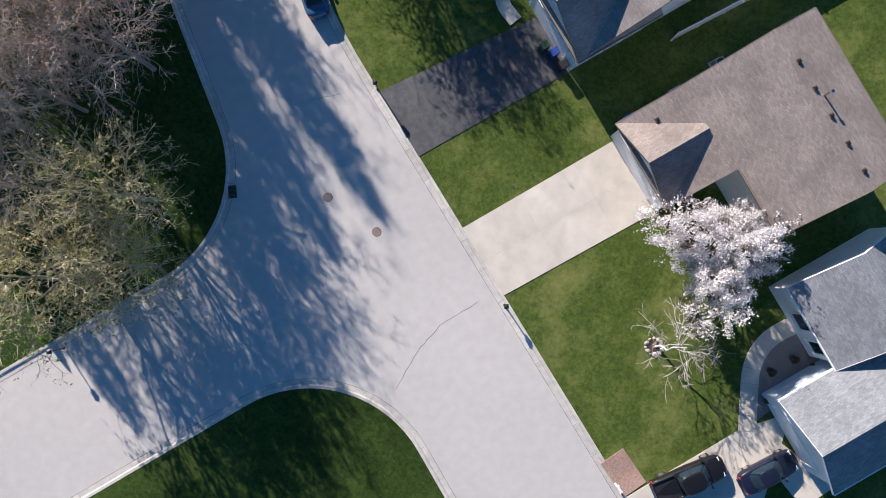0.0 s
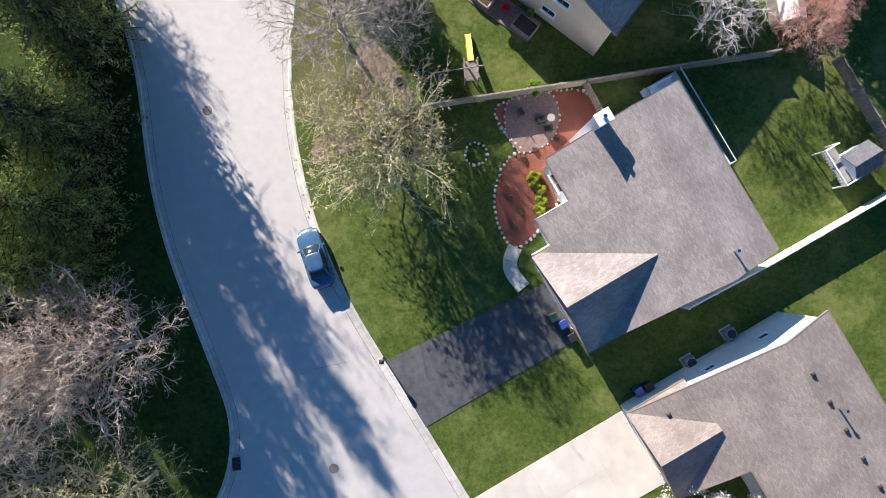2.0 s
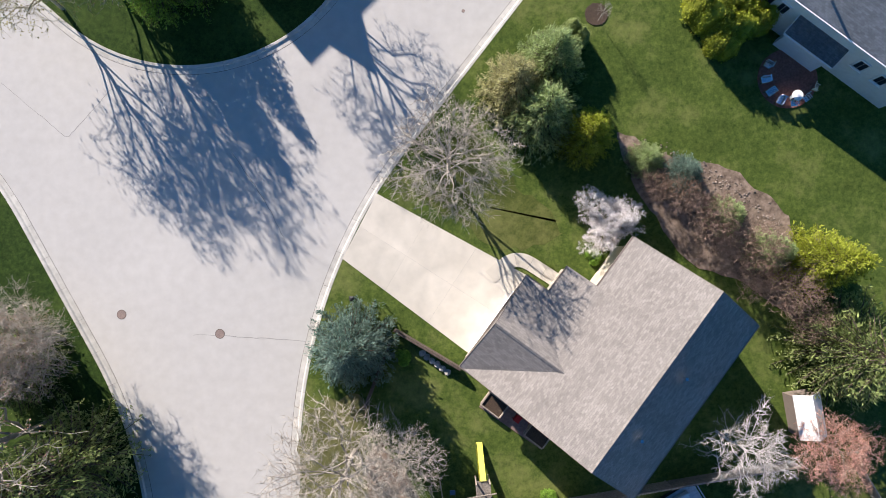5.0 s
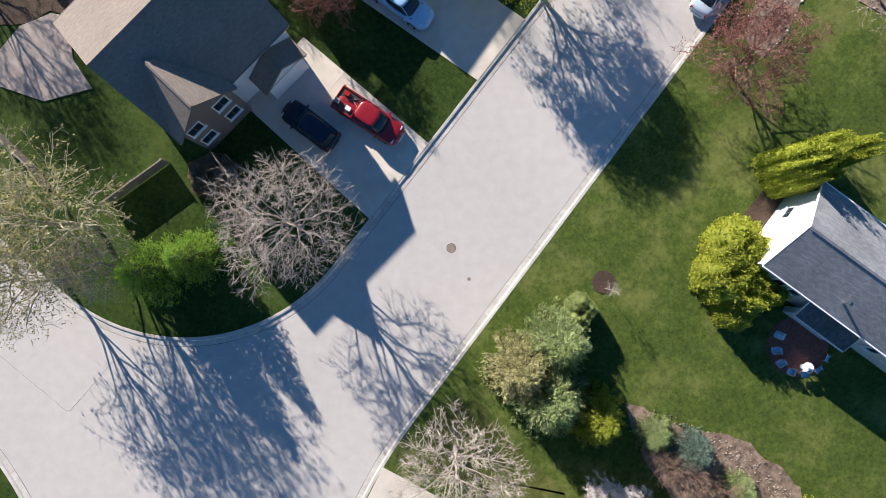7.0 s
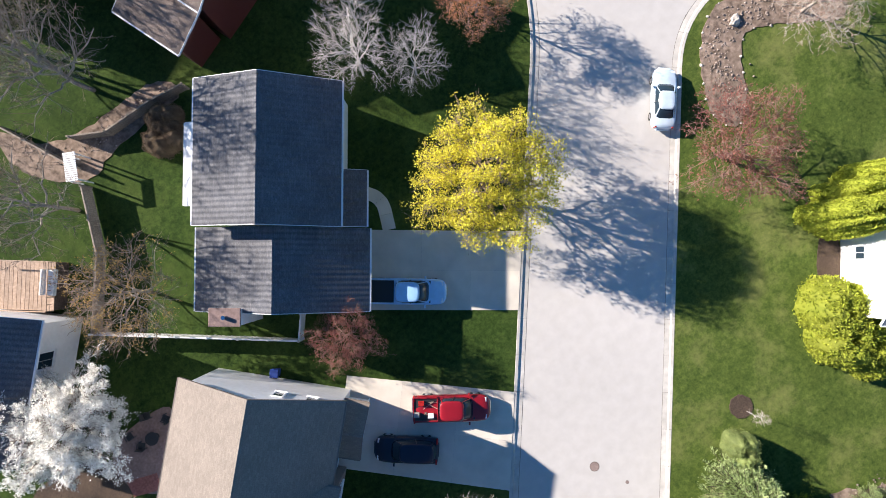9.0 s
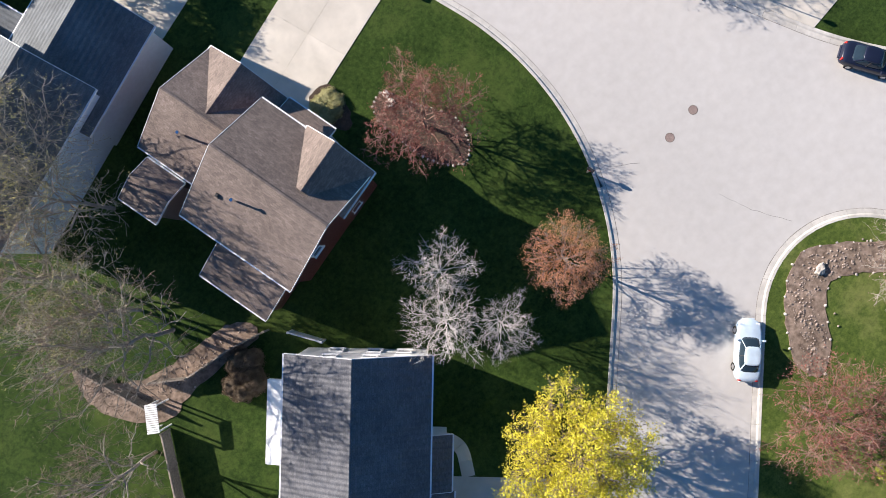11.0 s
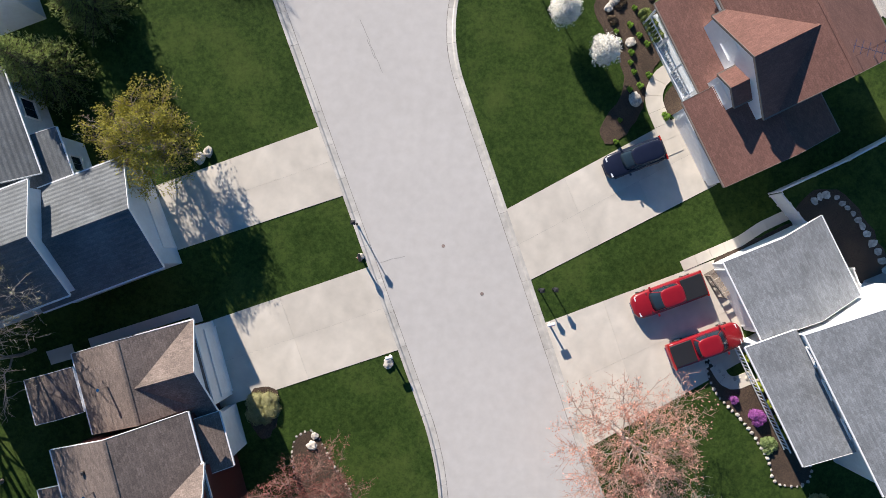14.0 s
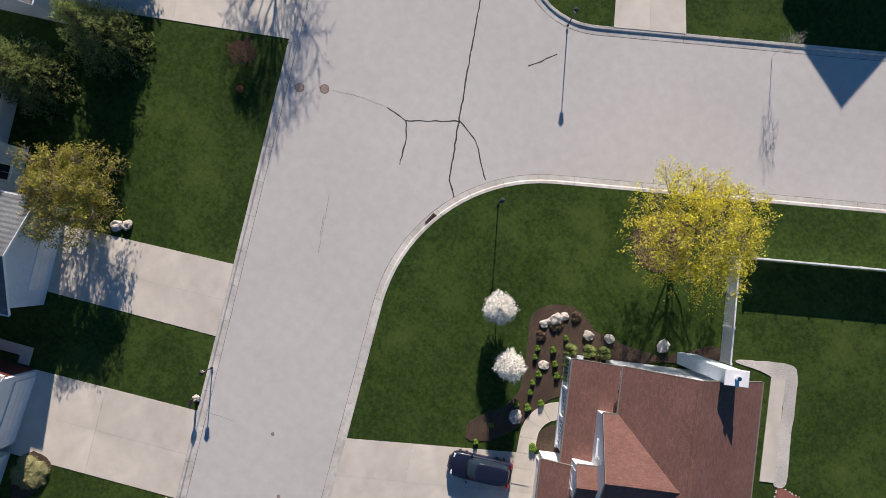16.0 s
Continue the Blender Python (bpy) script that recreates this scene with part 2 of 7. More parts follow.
def rounded(points, step=0.9):
    """A path through corners (x, y, radius), each corner rounded off by its radius."""
    out = []
    for i, p in enumerate(points):
        c = Vector(p[:2])
        r = p[2] if len(p) > 2 else 0
        if not r:
            out.append(c)
            continue
        a, b = (Vector(points[i - 1][:2]) - c).normalized(), (Vector(points[(i + 1) % len(points)][:2]) - c).normalized()
        half = a.angle(b) / 2
        t = r / math.tan(half)
        mid = c + (a + b).normalized() * (r / math.sin(half))
        s, e = c + a * t - mid, c + b * t - mid
        turn = math.pi - 2 * half
        sign = 1 if s.x * e.y - s.y * e.x > 0 else -1
        n = max(2, int(turn * r / step))
        for k in range(n + 1):
            th = sign * turn * k / n
            out.append(mid + Vector((s.x * math.cos(th) - s.y * math.sin(th), s.x * math.sin(th) + s.y * math.cos(th))))
    return out


def spaced(path, step):
    """Points every step metres along a path, with the direction there."""
    out, left = [], 0.0
    for a, b in zip(path, path[1:]):
        d = (b - a).length
        if d < 1e-6:
            continue
        w = (b - a) / d
        while left <= d:
            out.append((a + w * left, w))
            left += step
        left -= d
    return out


def wobble(poly, amount, rng, per=1):
    """An outline with more points and an uneven edge."""
    out = []
    n = len(poly)
    for i in range(n):
        a, b = Vector(poly[i]), Vector(poly[(i + 1) % n])
        for k in range(per):
            p = a.lerp(b, k / per)
            out.append((p.x + rng.uniform(-amount, amount), p.y + rng.uniform(-amount, amount)))
    return out


# ---- ground, street, kerbs ----
tagged(part("ground", ([(-900, -900, -0.08), (900, -900, -0.08), (900, 1000, -0.08), (-900, 1000, -0.08)], [(0, 1, 2, 3)]), GRASS), "grassy ground reaching out to the horizon", "ground", kind="structure")
road = tagged(part("road", ([(-125, -95, 0), (145, -95, 0), (145, 268, 0), (-125, 268, 0)], [(0, 1, 2, 3)]), CONCRETE), "pale grey concrete residential street with worn patches", "road", kind="structure")

# kerb lines: corners with their radius; each runs with its lawn to the right or left
KERBS = [
    ("lawn_east", [(41.3, -63.5), (-21.4, 39.3, 40), (28.4, 101.8, 8), (97, 33)], [(130, 33), (130, -63.5)], -1),
    ("lawn_northeast", [(106, 36), (39.5, 108.5, 30), (31.6, 121.1, 25), (13.95, 163.0, 13), (110, 224)], [(140, 224), (140, 36)], -1),
    ("lawn_north", [(110, 238), (13, 176.6, 6), (-30, 262)], [(110, 262)], -1),
    ("lawn_west", [(-84, 118), (-19, 61, 14.6), (23.75, 113.3, 24.8), (-44.4, 265)], [(-120, 265), (-120, 118)], 1),
    ("lawn_island", [(-90, -41), (-14.2, 2.8, 10), (-22.8, 24.5, 45), (-24.5, 39.5, 35), (-36, 60.5, 30), (-84, 104)], [(-120, 104), (-120, -41)], 1),
    ("lawn_southwest", [(-90, -54.5), (-6.8, -5.7, 10), (39.6, -86)], [(-90, -86)], -1),
]
KERB_PATHS = []
kerb_root = root("kerb", pose(0, 0, 0), "pale concrete kerb and gutter along the street", "kerb", kind="structure")
for name, corners, far, side in KERBS:
    path = rounded(corners)
    KERB_PATHS.append(path)
    inner = []
    for i, p in enumerate(path):
        a = path[max(0, i - 1)]
        b = path[min(len(path) - 1, i + 1)]
        w = (b - a).normalized()
        inner.append(p + Vector((-w.y, w.x)) * side * 0.34)
    tagged(part(name, slab([tuple(p) for p in inner] + far, -0.06, 0.12), GRASS2 if name == "lawn_east" else GRASS), "mown green lawn with pale worn patches", "lawn", kind="structure")
    # dark joint between street and gutter, and the bed under the kerb stones
    V, F = [], []
    joint = [(p, w) for p, w in spaced(path, 0.8) if -55 < p.x < 65 and -38 < p.y < 210]
    for k, (p, w) in enumerate(joint):
        s = Vector((-w.y, w.x)) * side
        V += [(*(p - s * (0.4 + 0.008 * math.sin(1.7 * k))), 0.003), (*(p + s * 0.3), 0.006)]
        if k and (p - joint[k - 1][0]).length < 1.5:
            F.append((2 * k - 2, 2 * k - 1, 2 * k + 1, 2 * k))
    part("joint_bed", (V, F), JOINTD, kerb_root)
    marks = [(p, w) for p, w in spaced(path, 0.92) if -52 < p.x < 62 and -34 < p.y < 205]
    i = 0
    while i + 3 < len(marks):
        ring = marks[i:i + 4]
        if (ring[3][0] - ring[0][0]).length < 2.9:
            V, F = [], []
            for k, (p, w) in enumerate(ring):
                s = Vector((-w.y, w.x)) * side
                q = p + w * (0.011 if k == 0 else -0.011 if k == 3 else 0)
                for off, z in ((-0.36, -0.01), (-0.36, 0.012), (0.02, 0.03), (0.12, 0.12), (0.32, 0.135), (0.36, 0.1), (0.36, -0.01)):
                    V.append((*(q + s * off), z))
            for k in range(3):
                F += [(7 * k + j, 7 * k + 7 + j, 7 * k + 8 + j, 7 * k + j + 1) for j in range(6)]
            F += [tuple(range(7)), tuple(range(27, 20, -1))]
            if side < 0:
                F = [f[::-1] for f in F]
            part("kerb_stone", (V, F), KERB, kerb_root)
        i += 3


def to_kerb(far, near):
    """The end of a way from far through near, drawn to just behind the kerb."""
    d = (near - far).normalized()
    best = None
    for path in KERB_PATHS:
        for a, b in zip(path, path[1:]):
            w = b - a
            det = d.x * -w.y + w.x * d.y
            if abs(det) < 1e-9:
                continue
            r = a - far
            s, t = (r.x * -w.y + w.x * r.y) / det, (d.x * r.y - d.y * r.x) / det
            if 0 <= t <= 1 and s > 1 and (best is None or s < best):
                sine = abs(d.x * w.y - d.y * w.x) / w.length
                best = s - 0.3 / max(0.3, sine)
    return far + d * best if best and abs(best - (near - far).length) < 4 else near


def drive(name, p0, p1, p2, p3, rows, cols, material, label, z=0.155, gap=0.009):
    """A paved way between four corners (street side p0, p3), cast in panels with open joints between."""
    c = [Vector(p) for p in (p0, p1, p2, p3)]
    c[0], c[3] = to_kerb(c[1], c[0]), to_kerb(c[2], c[3])
    mid = sum(c, Vector((0, 0))) / 4
    r = root(name, pose(mid.x, mid.y, 0), label, "driveway", kind="structure")
    at = lambda s, t: (c[0].lerp(c[1], s)).lerp(c[3].lerp(c[2], s), t) - mid
    ls, lt = (c[1] - c[0]).length, (c[3] - c[0]).length
    base = [at(0, 0), at(1, 0), at(1, 1), at(0, 1)]
    part("joint_bed", slab([tuple(p) for p in base], 0.05, z - 0.018), FOUND if material is not ASPHALT else ASPHALT, r)
    for i in range(rows):
        for j in range(cols):
            s0, s1 = i / rows + gap / 2 / ls, (i + 1) / rows - gap / 2 / ls
            t0, t1 = j / cols + gap / 2 / lt, (j + 1) / cols - gap / 2 / lt
            part("panel", slab([tuple(at(*q)) for q in ((s0, t0), (s1, t0), (s1, t1), (s0, t1))], 0.06, z), material, r)
    return r


drive("driveway_1", (-4.9, 13.3), (8.2, 19.6), (10.6, 15.3), (-2.3, 8.0), 1, 1, ASPHALT, "dark sealed asphalt driveway in tree shade")
drive("driveway_2", (1.0, 2.4), (14.3, 10.1), (17.6, 4.6), (4.2, -2.8), 3, 2, DRIVE, "clean pale concrete driveway")
drive("driveway_3", (12.9, -18.6), (22.64, -12.85), (26.55, -11.56), (20.5, -30), 2, 2, DRIVE, "pale concrete driveway with parked cars")
drive("driveway_14", (22.47, -12.73), (23.60, -12.21), (29.93, -17.14), (27.32, -18.86), 2, 1, DRIVE, "pale concrete apron in front of the garage", z=0.163)
drive("driveway_4", (-9.3, 52.8), (0.8, 45.0), (5.2, 51.0), (-6.6, 57.7), 3, 2, DRIVE, "pale concrete driveway with branch shadows")
drive("driveway_5", (-6.3, 75.9), (-16.4, 85.6), (-11.6, 90.6), (-1.8, 81.8), 3, 2, DRIVE, "shaded concrete driveway of the two-storey house")
drive("driveway_6", (2.3, 86.5), (-7.2, 93.5), (-3.6, 98.4), (6.0, 91.2), 3, 2, DRIVE, "shaded concrete driveway beside the yellow tree")
drive("driveway_7", (15.0, 131.9), (1.7, 126.4), (-1.0, 132.4), (12.5, 138.2), 2, 2, DRIVE, "bright concrete driveway of the brown house")
drive("driveway_8", (10.3, 143.6), (-3.6, 137.8), (-5.7, 142.6), (8.2, 148.9), 2, 2, DRIVE, "bright concrete driveway of the blue-grey house")
drive("driveway_9", (24.91, 138.14), (38.56, 146.50), (35.36, 151.61), (22.76, 143.50), 3, 2, DRIVE, "bright concrete driveway with a dark car")
drive("driveway_10", (30.0, 125.5), (42.0, 133.5), (39.2, 140.9), (26.0, 134.8), 3, 2, DRIVE, "bright concrete driveway with two red pickups")
drive("driveway_11", (38.54, 109.96), (46.18, 111.89), (46.36, 120.18), (35.40, 115.06), 3, 2, DRIVE, "concrete driveway in branch shade")
drive("driveway_12", (20.0, 180.6), (15.5, 187.5), (19.5, 190.5), (24.9, 183.6), 2, 2, DRIVE, "pale concrete driveway across the street")
drive("driveway_13", (-0.6, 164.6), (-16.0, 156.2), (-19.0, 161.5), (-3.2, 170.0), 2, 2, DRIVE, "concrete driveway in house shade")

# manhole lids
LID = mat("worn iron lid", (0.2, 0.145, 0.125), (0.33, 0.25, 0.22), 14, 0.7, 0.6, 30)
for x, y, r in ((-9.1, 5.0, 0.33), (-5.3, 2.3, 0.33), (-18.9, 32.6, 0.33), (-25.95, 48.5, 0.33), (-18.4, 46.9, 0.33), (-0.6, 74.0, 0.33), (0.7, 71.6, 0.12), (25.0, 109.6, 0.33), (27.7, 110.3, 0.33), (21.15, 136.7, 0.12), (17.9, 140.15, 0.12), (3.1, 162.5, 0.33), (4.7, 163.6, 0.33)):
    lid = root("manhole", pose(x, y, 0), "round brown cast-iron manhole lid set in the street" if r > 0.2 else "small round valve cover set in the street", "manhole", "manhole lids")
    part("frame_ring", join(disc(0, 0, -0.02, 0.006, r * 1.12)), IRON, lid)
    part("lid", disc(0, 0, 0.0, 0.012, r), LID, lid)


# ---- houses ----
TRIMB = plain("brown trim paint", (0.2, 0.165, 0.14), 0.5)


class House:
    """A house in its own axes: u along the main ridge, v across it; blocks with a roof, walls and openings."""

    def __init__(self, name, label, angle, uc, vc, roof, wall, trim=None):
        a = radians(angle)
        self.trim = trim or WHITE
        self.uc, self.vc, self.roof, self.wall = uc, vc, ROOFS[roof], SIDES[wall]
        x, y = uc * math.cos(a) - vc * math.sin(a), uc * math.sin(a) + vc * math.cos(a)
        self.r = root(name, pose(x, y, 0.1, 0, 0, angle), label, "house")

    def put(self, name, geo, material, label="", swap=False, uvs=None, parent=None, smooth=False):
        v, f = geo
        if swap:
            v, f = [(y, x, z) for x, y, z in v], [q[::-1] for q in f]
        v = [(x - self.uc, y - self.vc, z - 0.1) for x, y, z in v]
        return part(name, (v, f), material, parent or self.r, label, smooth, uvs)

    def block(self, u0, u1, va, za, vr, zr, vb, zb, swap=False, wall=None, roof=None, ends=(1, 1), inset=0.4, over=0.35):
        """A gable block with its ridge along u (along v with swap). The roof's outline is given with its overhang."""
        th, trim = 0.17, self.trim
        roof, wall = roof or self.roof, wall or self.wall
        for v0, z0 in ((va, za), (vb, zb)):
            run = math.hypot(vr - v0, zr - z0)
            if run < 0.05:
                continue
            top = [(u0, v0, z0), (u1, v0, z0), (u1, vr, zr), (u0, vr, zr)]
            V = top + [(x, y, z - th) for x, y, z in top]
            F = [(0, 1, 2, 3), (7, 6, 5, 4), (0, 4, 5, 1), (1, 5, 6, 2), (2, 6, 7, 3), (3, 7, 4, 0)]
            if v0 > vr:
                F = [q[::-1] for q in F]
            uv = [(u0, 0), (u1, 0), (u1, run), (u0, run)] * 2
            self.put("roof", (V, F), roof, swap=swap, uvs=uv)
            s = 1 if v0 > vr else -1
            self.put("gutter", box(u0, u1, min(v0, v0 + s * 0.11), max(v0, v0 + s * 0.11), z0 - 0.15, z0 - 0.03), trim, "painted metal gutter", swap)
            for u, s2, on in ((u0, -1, ends[0]), (u1, 1, ends[1])):
                if on:
                    a, b = sorted((u, u + s2 * 0.035))
                    V = [(x, y, z) for x in (a, b) for y, z in ((v0, z0 - 0.2), (vr, zr - 0.2), (vr, zr + 0.015), (v0, z0 + 0.015))]
                    F = [(0, 1, 2, 3), (7, 6, 5, 4), (0, 4, 5, 1), (1, 5, 6, 2), (2, 6, 7, 3), (3, 7, 4, 0)]
                    self.put("bargeboard", (V, F), trim, "painted bargeboard", swap)
        if abs(va - vr) > 0.3 and abs(vb - vr) > 0.3:
            V = [(u, vr + o, zr + z) for u in (u0, u1) for o, z in ((-0.16, -0.04), (0, 0.035), (0.16, -0.04))]
            self.put("ridge_cap", (V, [(0, 3, 4, 1), (1, 4, 5, 2)]), roof, swap=swap, uvs=[(p[0], 0.1 + i % 3 * 0.1) for i, p in enumerate(V)])
        a, b = min(va, vb) + inset, max(va, vb) - inset
        lo = lambda v: (za + (zr - za) * (v - va) / (vr - va) if (v - vr) * (va - vr) > 0 or abs(vb - vr) < 0.05 else zb + (zr - zb) * (v - vb) / (vr - vb)) - th - 0.02
        sec = [(a, 0.0), (a, lo(a)), (b, lo(b)), (b, 0.0)]
        if a < vr < b:
            sec.insert(2, (vr, zr - th - 0.02))
        k = len(sec)
        e0, e1 = u0 + (over if ends[0] else 0.0), u1 - (over if ends[1] else 0.0)
        V = [(e0, y, z) for y, z in sec] + [(e1, y, z) for y, z in sec]
        F = [tuple(range(k)), tuple(range(2 * k - 1, k - 1, -1))] + [(i, k + i, k + (i + 1) % k, (i + 1) % k) for i in range(k)]
        self.put("wall", (V, F), wall, swap=swap)

    def window(self, u, v, z, w, h, face, kind="window", material=None, mull=1):
        """An opening with frame, panes and sill on the wall facing u-, u+, v- or v+ at (u, v), its middle at z."""
        s = -1 if face[1] == "-" else 1
        across = face[0] == "v"

        def bx(a0, a1, d0, d1, z0, z1):
            d0, d1 = sorted((s * d0, s * d1))
            return box(u + a0, u + a1, v + d0, v + d1, z + z0, z + z1) if across else box(u + d0, u + d1, v + a0, v + a1, z + z0, z + z1)
        f = 0.09
        fr = join(bx(-w / 2, w / 2, -0.02, 0.07, h / 2 - f, h / 2), bx(-w / 2, w / 2, -0.02, 0.07, -h / 2, -h / 2 + f), bx(-w / 2, -w / 2 + f, -0.02, 0.07, -h / 2 + f, h / 2 - f), bx(w / 2 - f, w / 2, -0.02, 0.07, -h / 2 + f, h / 2 - f))
        top = self.put(kind, fr, WHITE, "white framed " + kind.replace("_", " "))
        for i in range(mull + 1):
            x0 = -w / 2 + f + i * (w - 2 * f) / (mull + 1)
            x1 = x0 + (w - 2 * f) / (mull + 1)
            self.put("pane", bx(x0 + 0.02, x1 - 0.02, -0.015, 0.02, -h / 2 + f, h / 2 - f), material or GLASS, parent=top)
        if kind == "window":
            self.put("sill", bx(-w / 2 - 0.06, w / 2 + 0.06, 0.0, 0.14, -h / 2 - 0.07, -h / 2), WHITE, parent=top)
        return top

    def garage(self, u, v, w, face, panels=4):
        """A sectional garage door with panel rows."""
        s = -1 if face[1] == "-" else 1
        across = face[0] == "v"

        def bx(a0, a1, d0, d1, z0, z1):
            d0, d1 = sorted((s * d0, s * d1))
            return box(u + a0, u + a1, v + d0, v + d1, z0, z1) if across else box(u + d0, u + d1, v + a0, v + a1, z0, z1)
        top = self.put("garage_door", join(bx(-w / 2 - 0.12, -w / 2, -0.02, 0.06, 0.1, 2.35), bx(w / 2, w / 2 + 0.12, -0.02, 0.06, 0.1, 2.35), bx(-w / 2, w / 2, -0.02, 0.06, 2.25, 2.35)), WHITE, "white sectional garage door")
        for i in range(panels):
            self.put("door_panel", bx(-w / 2 + 0.01, w / 2 - 0.01, -0.01, 0.03, 0.12 + i * 0.53, 0.12 + i * 0.53 + 0.51), WHITE, parent=top)

    def vents(self, spots):
        for u, v, z in spots:
            top = self.put("roof_vent", box(u - 0.1, u + 0.1, v - 0.11, v + 0.11, z - 0.15, z + 0.12, 0.03), BLACK, "small dark roof vent")
            self.put("vent_flange", box(u - 0.15, u + 0.15, v - 0.16, v + 0.16, z - 0.13, z + 0.03), IRON, parent=top)

    def pipe(self, u, v, z, h=0.75, cap=True):
        top = self.put("flue_pipe", tube((u, v, z - 0.3), (u, v, z + h), 0.07, 0.07, 10), CHROME, "thin metal flue pipe", smooth=False)
        if cap:
            self.put("flue_cap", tube((u, v, z + h), (u, v, z + h + 0.12), 0.14, 0.11, 10), CHROME, parent=top)

    def chimney(self, u0, u1, v0, v1, ztop, material=None, cap=None):
        top = self.put("chimney", box(u0, u1, v0, v1, 0, ztop - 0.12), material or self.wall, "boxed chimney stack with metal cap")
        self.put("chimney_cap", box(u0 - 0.08, u1 + 0.08, v0 - 0.08, v1 + 0.08, ztop - 0.12, ztop, 0.03), cap or WHITE, parent=top)
        self.put("flue", tube(((u0 + u1) / 2, (v0 + v1) / 2, ztop), ((u0 + u1) / 2, (v0 + v1) / 2, ztop + 0.3), 0.14, 0.14, 12), CHROME, parent=top)


# house beside the clean concrete driveway
h = House("house", "single-storey house with a brown-grey shingle roof and white siding", -60, 4, 23, "brown", "white", trim=TRIMB)
h.block(-2.4, 4.6, 15.7, 3.4, 26.5, 7.0, 30.5, 5.8, ends=(1, 0))
h.block(4.6, 10.0, 20.8, 5.1, 26.5, 7.0, 30.5, 5.8, ends=(0, 1))
h.block(15.6, 20.4, -2.4, 3.42, 1.15, 5.2, 4.6, 3.42, swap=True, ends=(1, 0))
h.garage(1.1, 15.95, 4.9, "v-")
h.vents([(0.2 + 2.1 * i, 26.9, 6.95) for i in range(5)] + [(-1.2, 18.0, 4.2), (1.0, 18.6, 4.5)])
h.pipe(3.0, 27.3, 6.8)
for v in (19, 22.5, 27):
    h.window(-2.05, v, 3.0, 0.9, 0.7, "u-")

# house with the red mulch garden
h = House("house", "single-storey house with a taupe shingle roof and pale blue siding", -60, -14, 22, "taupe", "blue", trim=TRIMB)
h.block(-20.9, -17.6, 19.5, 4.9, 25.6, 7.2, 29.6, 6.1, ends=(1, 0), wall=SIDES["white"])
h.block(-17.6, -15.4, 17.0, 4.05, 25.6, 7.2, 29.6, 6.1, ends=(0, 0))
h.block(-15.4, -7.7, 15.5, 3.6, 25.6, 7.2, 29.6, 6.1, ends=(0, 1))
h.block(15.4, 22.4, -15.4, 3.8, -11.5, 6.1, -7.6, 3.8, swap=True, ends=(1, 0))
h.garage(-11.5, 15.75, 4.9, "v-")
h.chimney(-21.5, -20.75, 22.9, 23.9, 7.9, SIDES["white"])
h.pipe(-9.3, 26.6, 7.0, 0.5)
h.window(-20.55, 21.6, 2.4, 1.4, 1.3, "u-")
h.window(-20.55, 27.2, 2.4, 1.8, 1.8, "u-")
h.window(-19.1, 19.9, 2.4, 1.6, 1.4, "v-")

# house with the long tan roof
h = House("house", "single-storey house with a wide taupe roof and cream siding", 52.6, 42, 20, "tan", "cream", trim=TRIMB)
h.block(45.6, 49.8, 13.1, 5.8, 17.0, 7.5, 23.1, 5.1, ends=(0, 1))
h.block(43.4, 45.6, 13.1, 5.8, 17.0, 7.5, 25.4, 4.25, ends=(0, 0))
h.block(35.5, 43.4, 13.1, 5.8, 17.0, 7.5, 27.2, 3.6, ends=(1, 0))
h.block(20.4, 27.3, 35.5, 3.7, 39.5, 5.7, 43.4, 3.7, swap=True, ends=(0, 1))
h.garage(39.5, 26.95, 4.9, "v+")
h.pipe(43.9, 15.6, 7.0, 0.4)
h.pipe(39.0, 15.6, 7.0, 0.4)
for v, z in ((25.4, 2.2), (22.0, 1.9), (17.5, 4.3), (18.2, 1.8)):
    h.window(35.85, v, z, 1.3, 0.9, "u-")

# two-storey house behind the red pickup
h = House("house", "two-storey house with a steep tan roof and tan siding", 44.5, 49, 77, "sand", "tan", trim=TRIMB)
h.block(43.6, 54.6, 71.9, 5.2, 77.4, 8.8, 82.8, 6.2, wall=SIDES["white"])
h.block(71.3, 75.5, 43.6, 5.4, 46.2, 8.0, 48.9, 5.4, swap=True, ends=(1, 0))
h.block(70.5, 72.6, 50.1, 2.9, 52.1, 4.3, 54.1, 2.9, swap=True, ends=(1, 0), wall=SIDES["white"])
h.garage(52.1, 70.8, 3.2, "v-")
for u in (44.9, 47.4):
    for z in (2.2, 4.6):
        h.window(u, 71.65, z, 1.25, 1.3, "v-")
h.window(50.8, 72.25, 4.75, 0.9, 0.8, "v-")
for v in (74.2, 76.4):
    h.window(54.3, v, 5.2, 0.8, 1.2, "u+")
h.vents([(44.4, 80.5, 7.15)])

# dark-roofed house with the yellow tree
h = House("house", "two-storey white house with a dark slate roof and lower garage wing", 53.5, 79, 67.5, "slate", "white")
h.block(76.9, 86.8, 62.9, 5.1, 68.0, 7.4, 72.8, 5.6)
h.block(71.0, 76.9, 61.2, 3.0, 67.4, 5.6, 73.4, 3.4, ends=(1, 0))
h.block(77.0, 81.0, 61.4, 3.3, 63.4, 3.9, 63.41, 3.9)
h.garage(74.0, 61.55, 4.9, "v-")
h.vents([(79 + 2.2 * i, 68.7, 6.95) for i in range(4)] + [(72.6 + 2.0 * i, 68.0, 5.1) for i in range(2)])
h.chimney(70.2, 71.3, 69.6, 71.6, 5.4, SIDES["white"], PATIO)
h.block(78.5, 84.5, 73.0, 2.9, 73.1, 2.95, 74.6, 2.7, wall=SIDES["white"], roof=WHITE)
for v in (65.0, 67.2, 70.0):
    h.window(86.5, v, 4.4, 1.1, 1.0, "u+")
    h.window(86.5, v, 1.7, 1.1, 1.2, "u+")

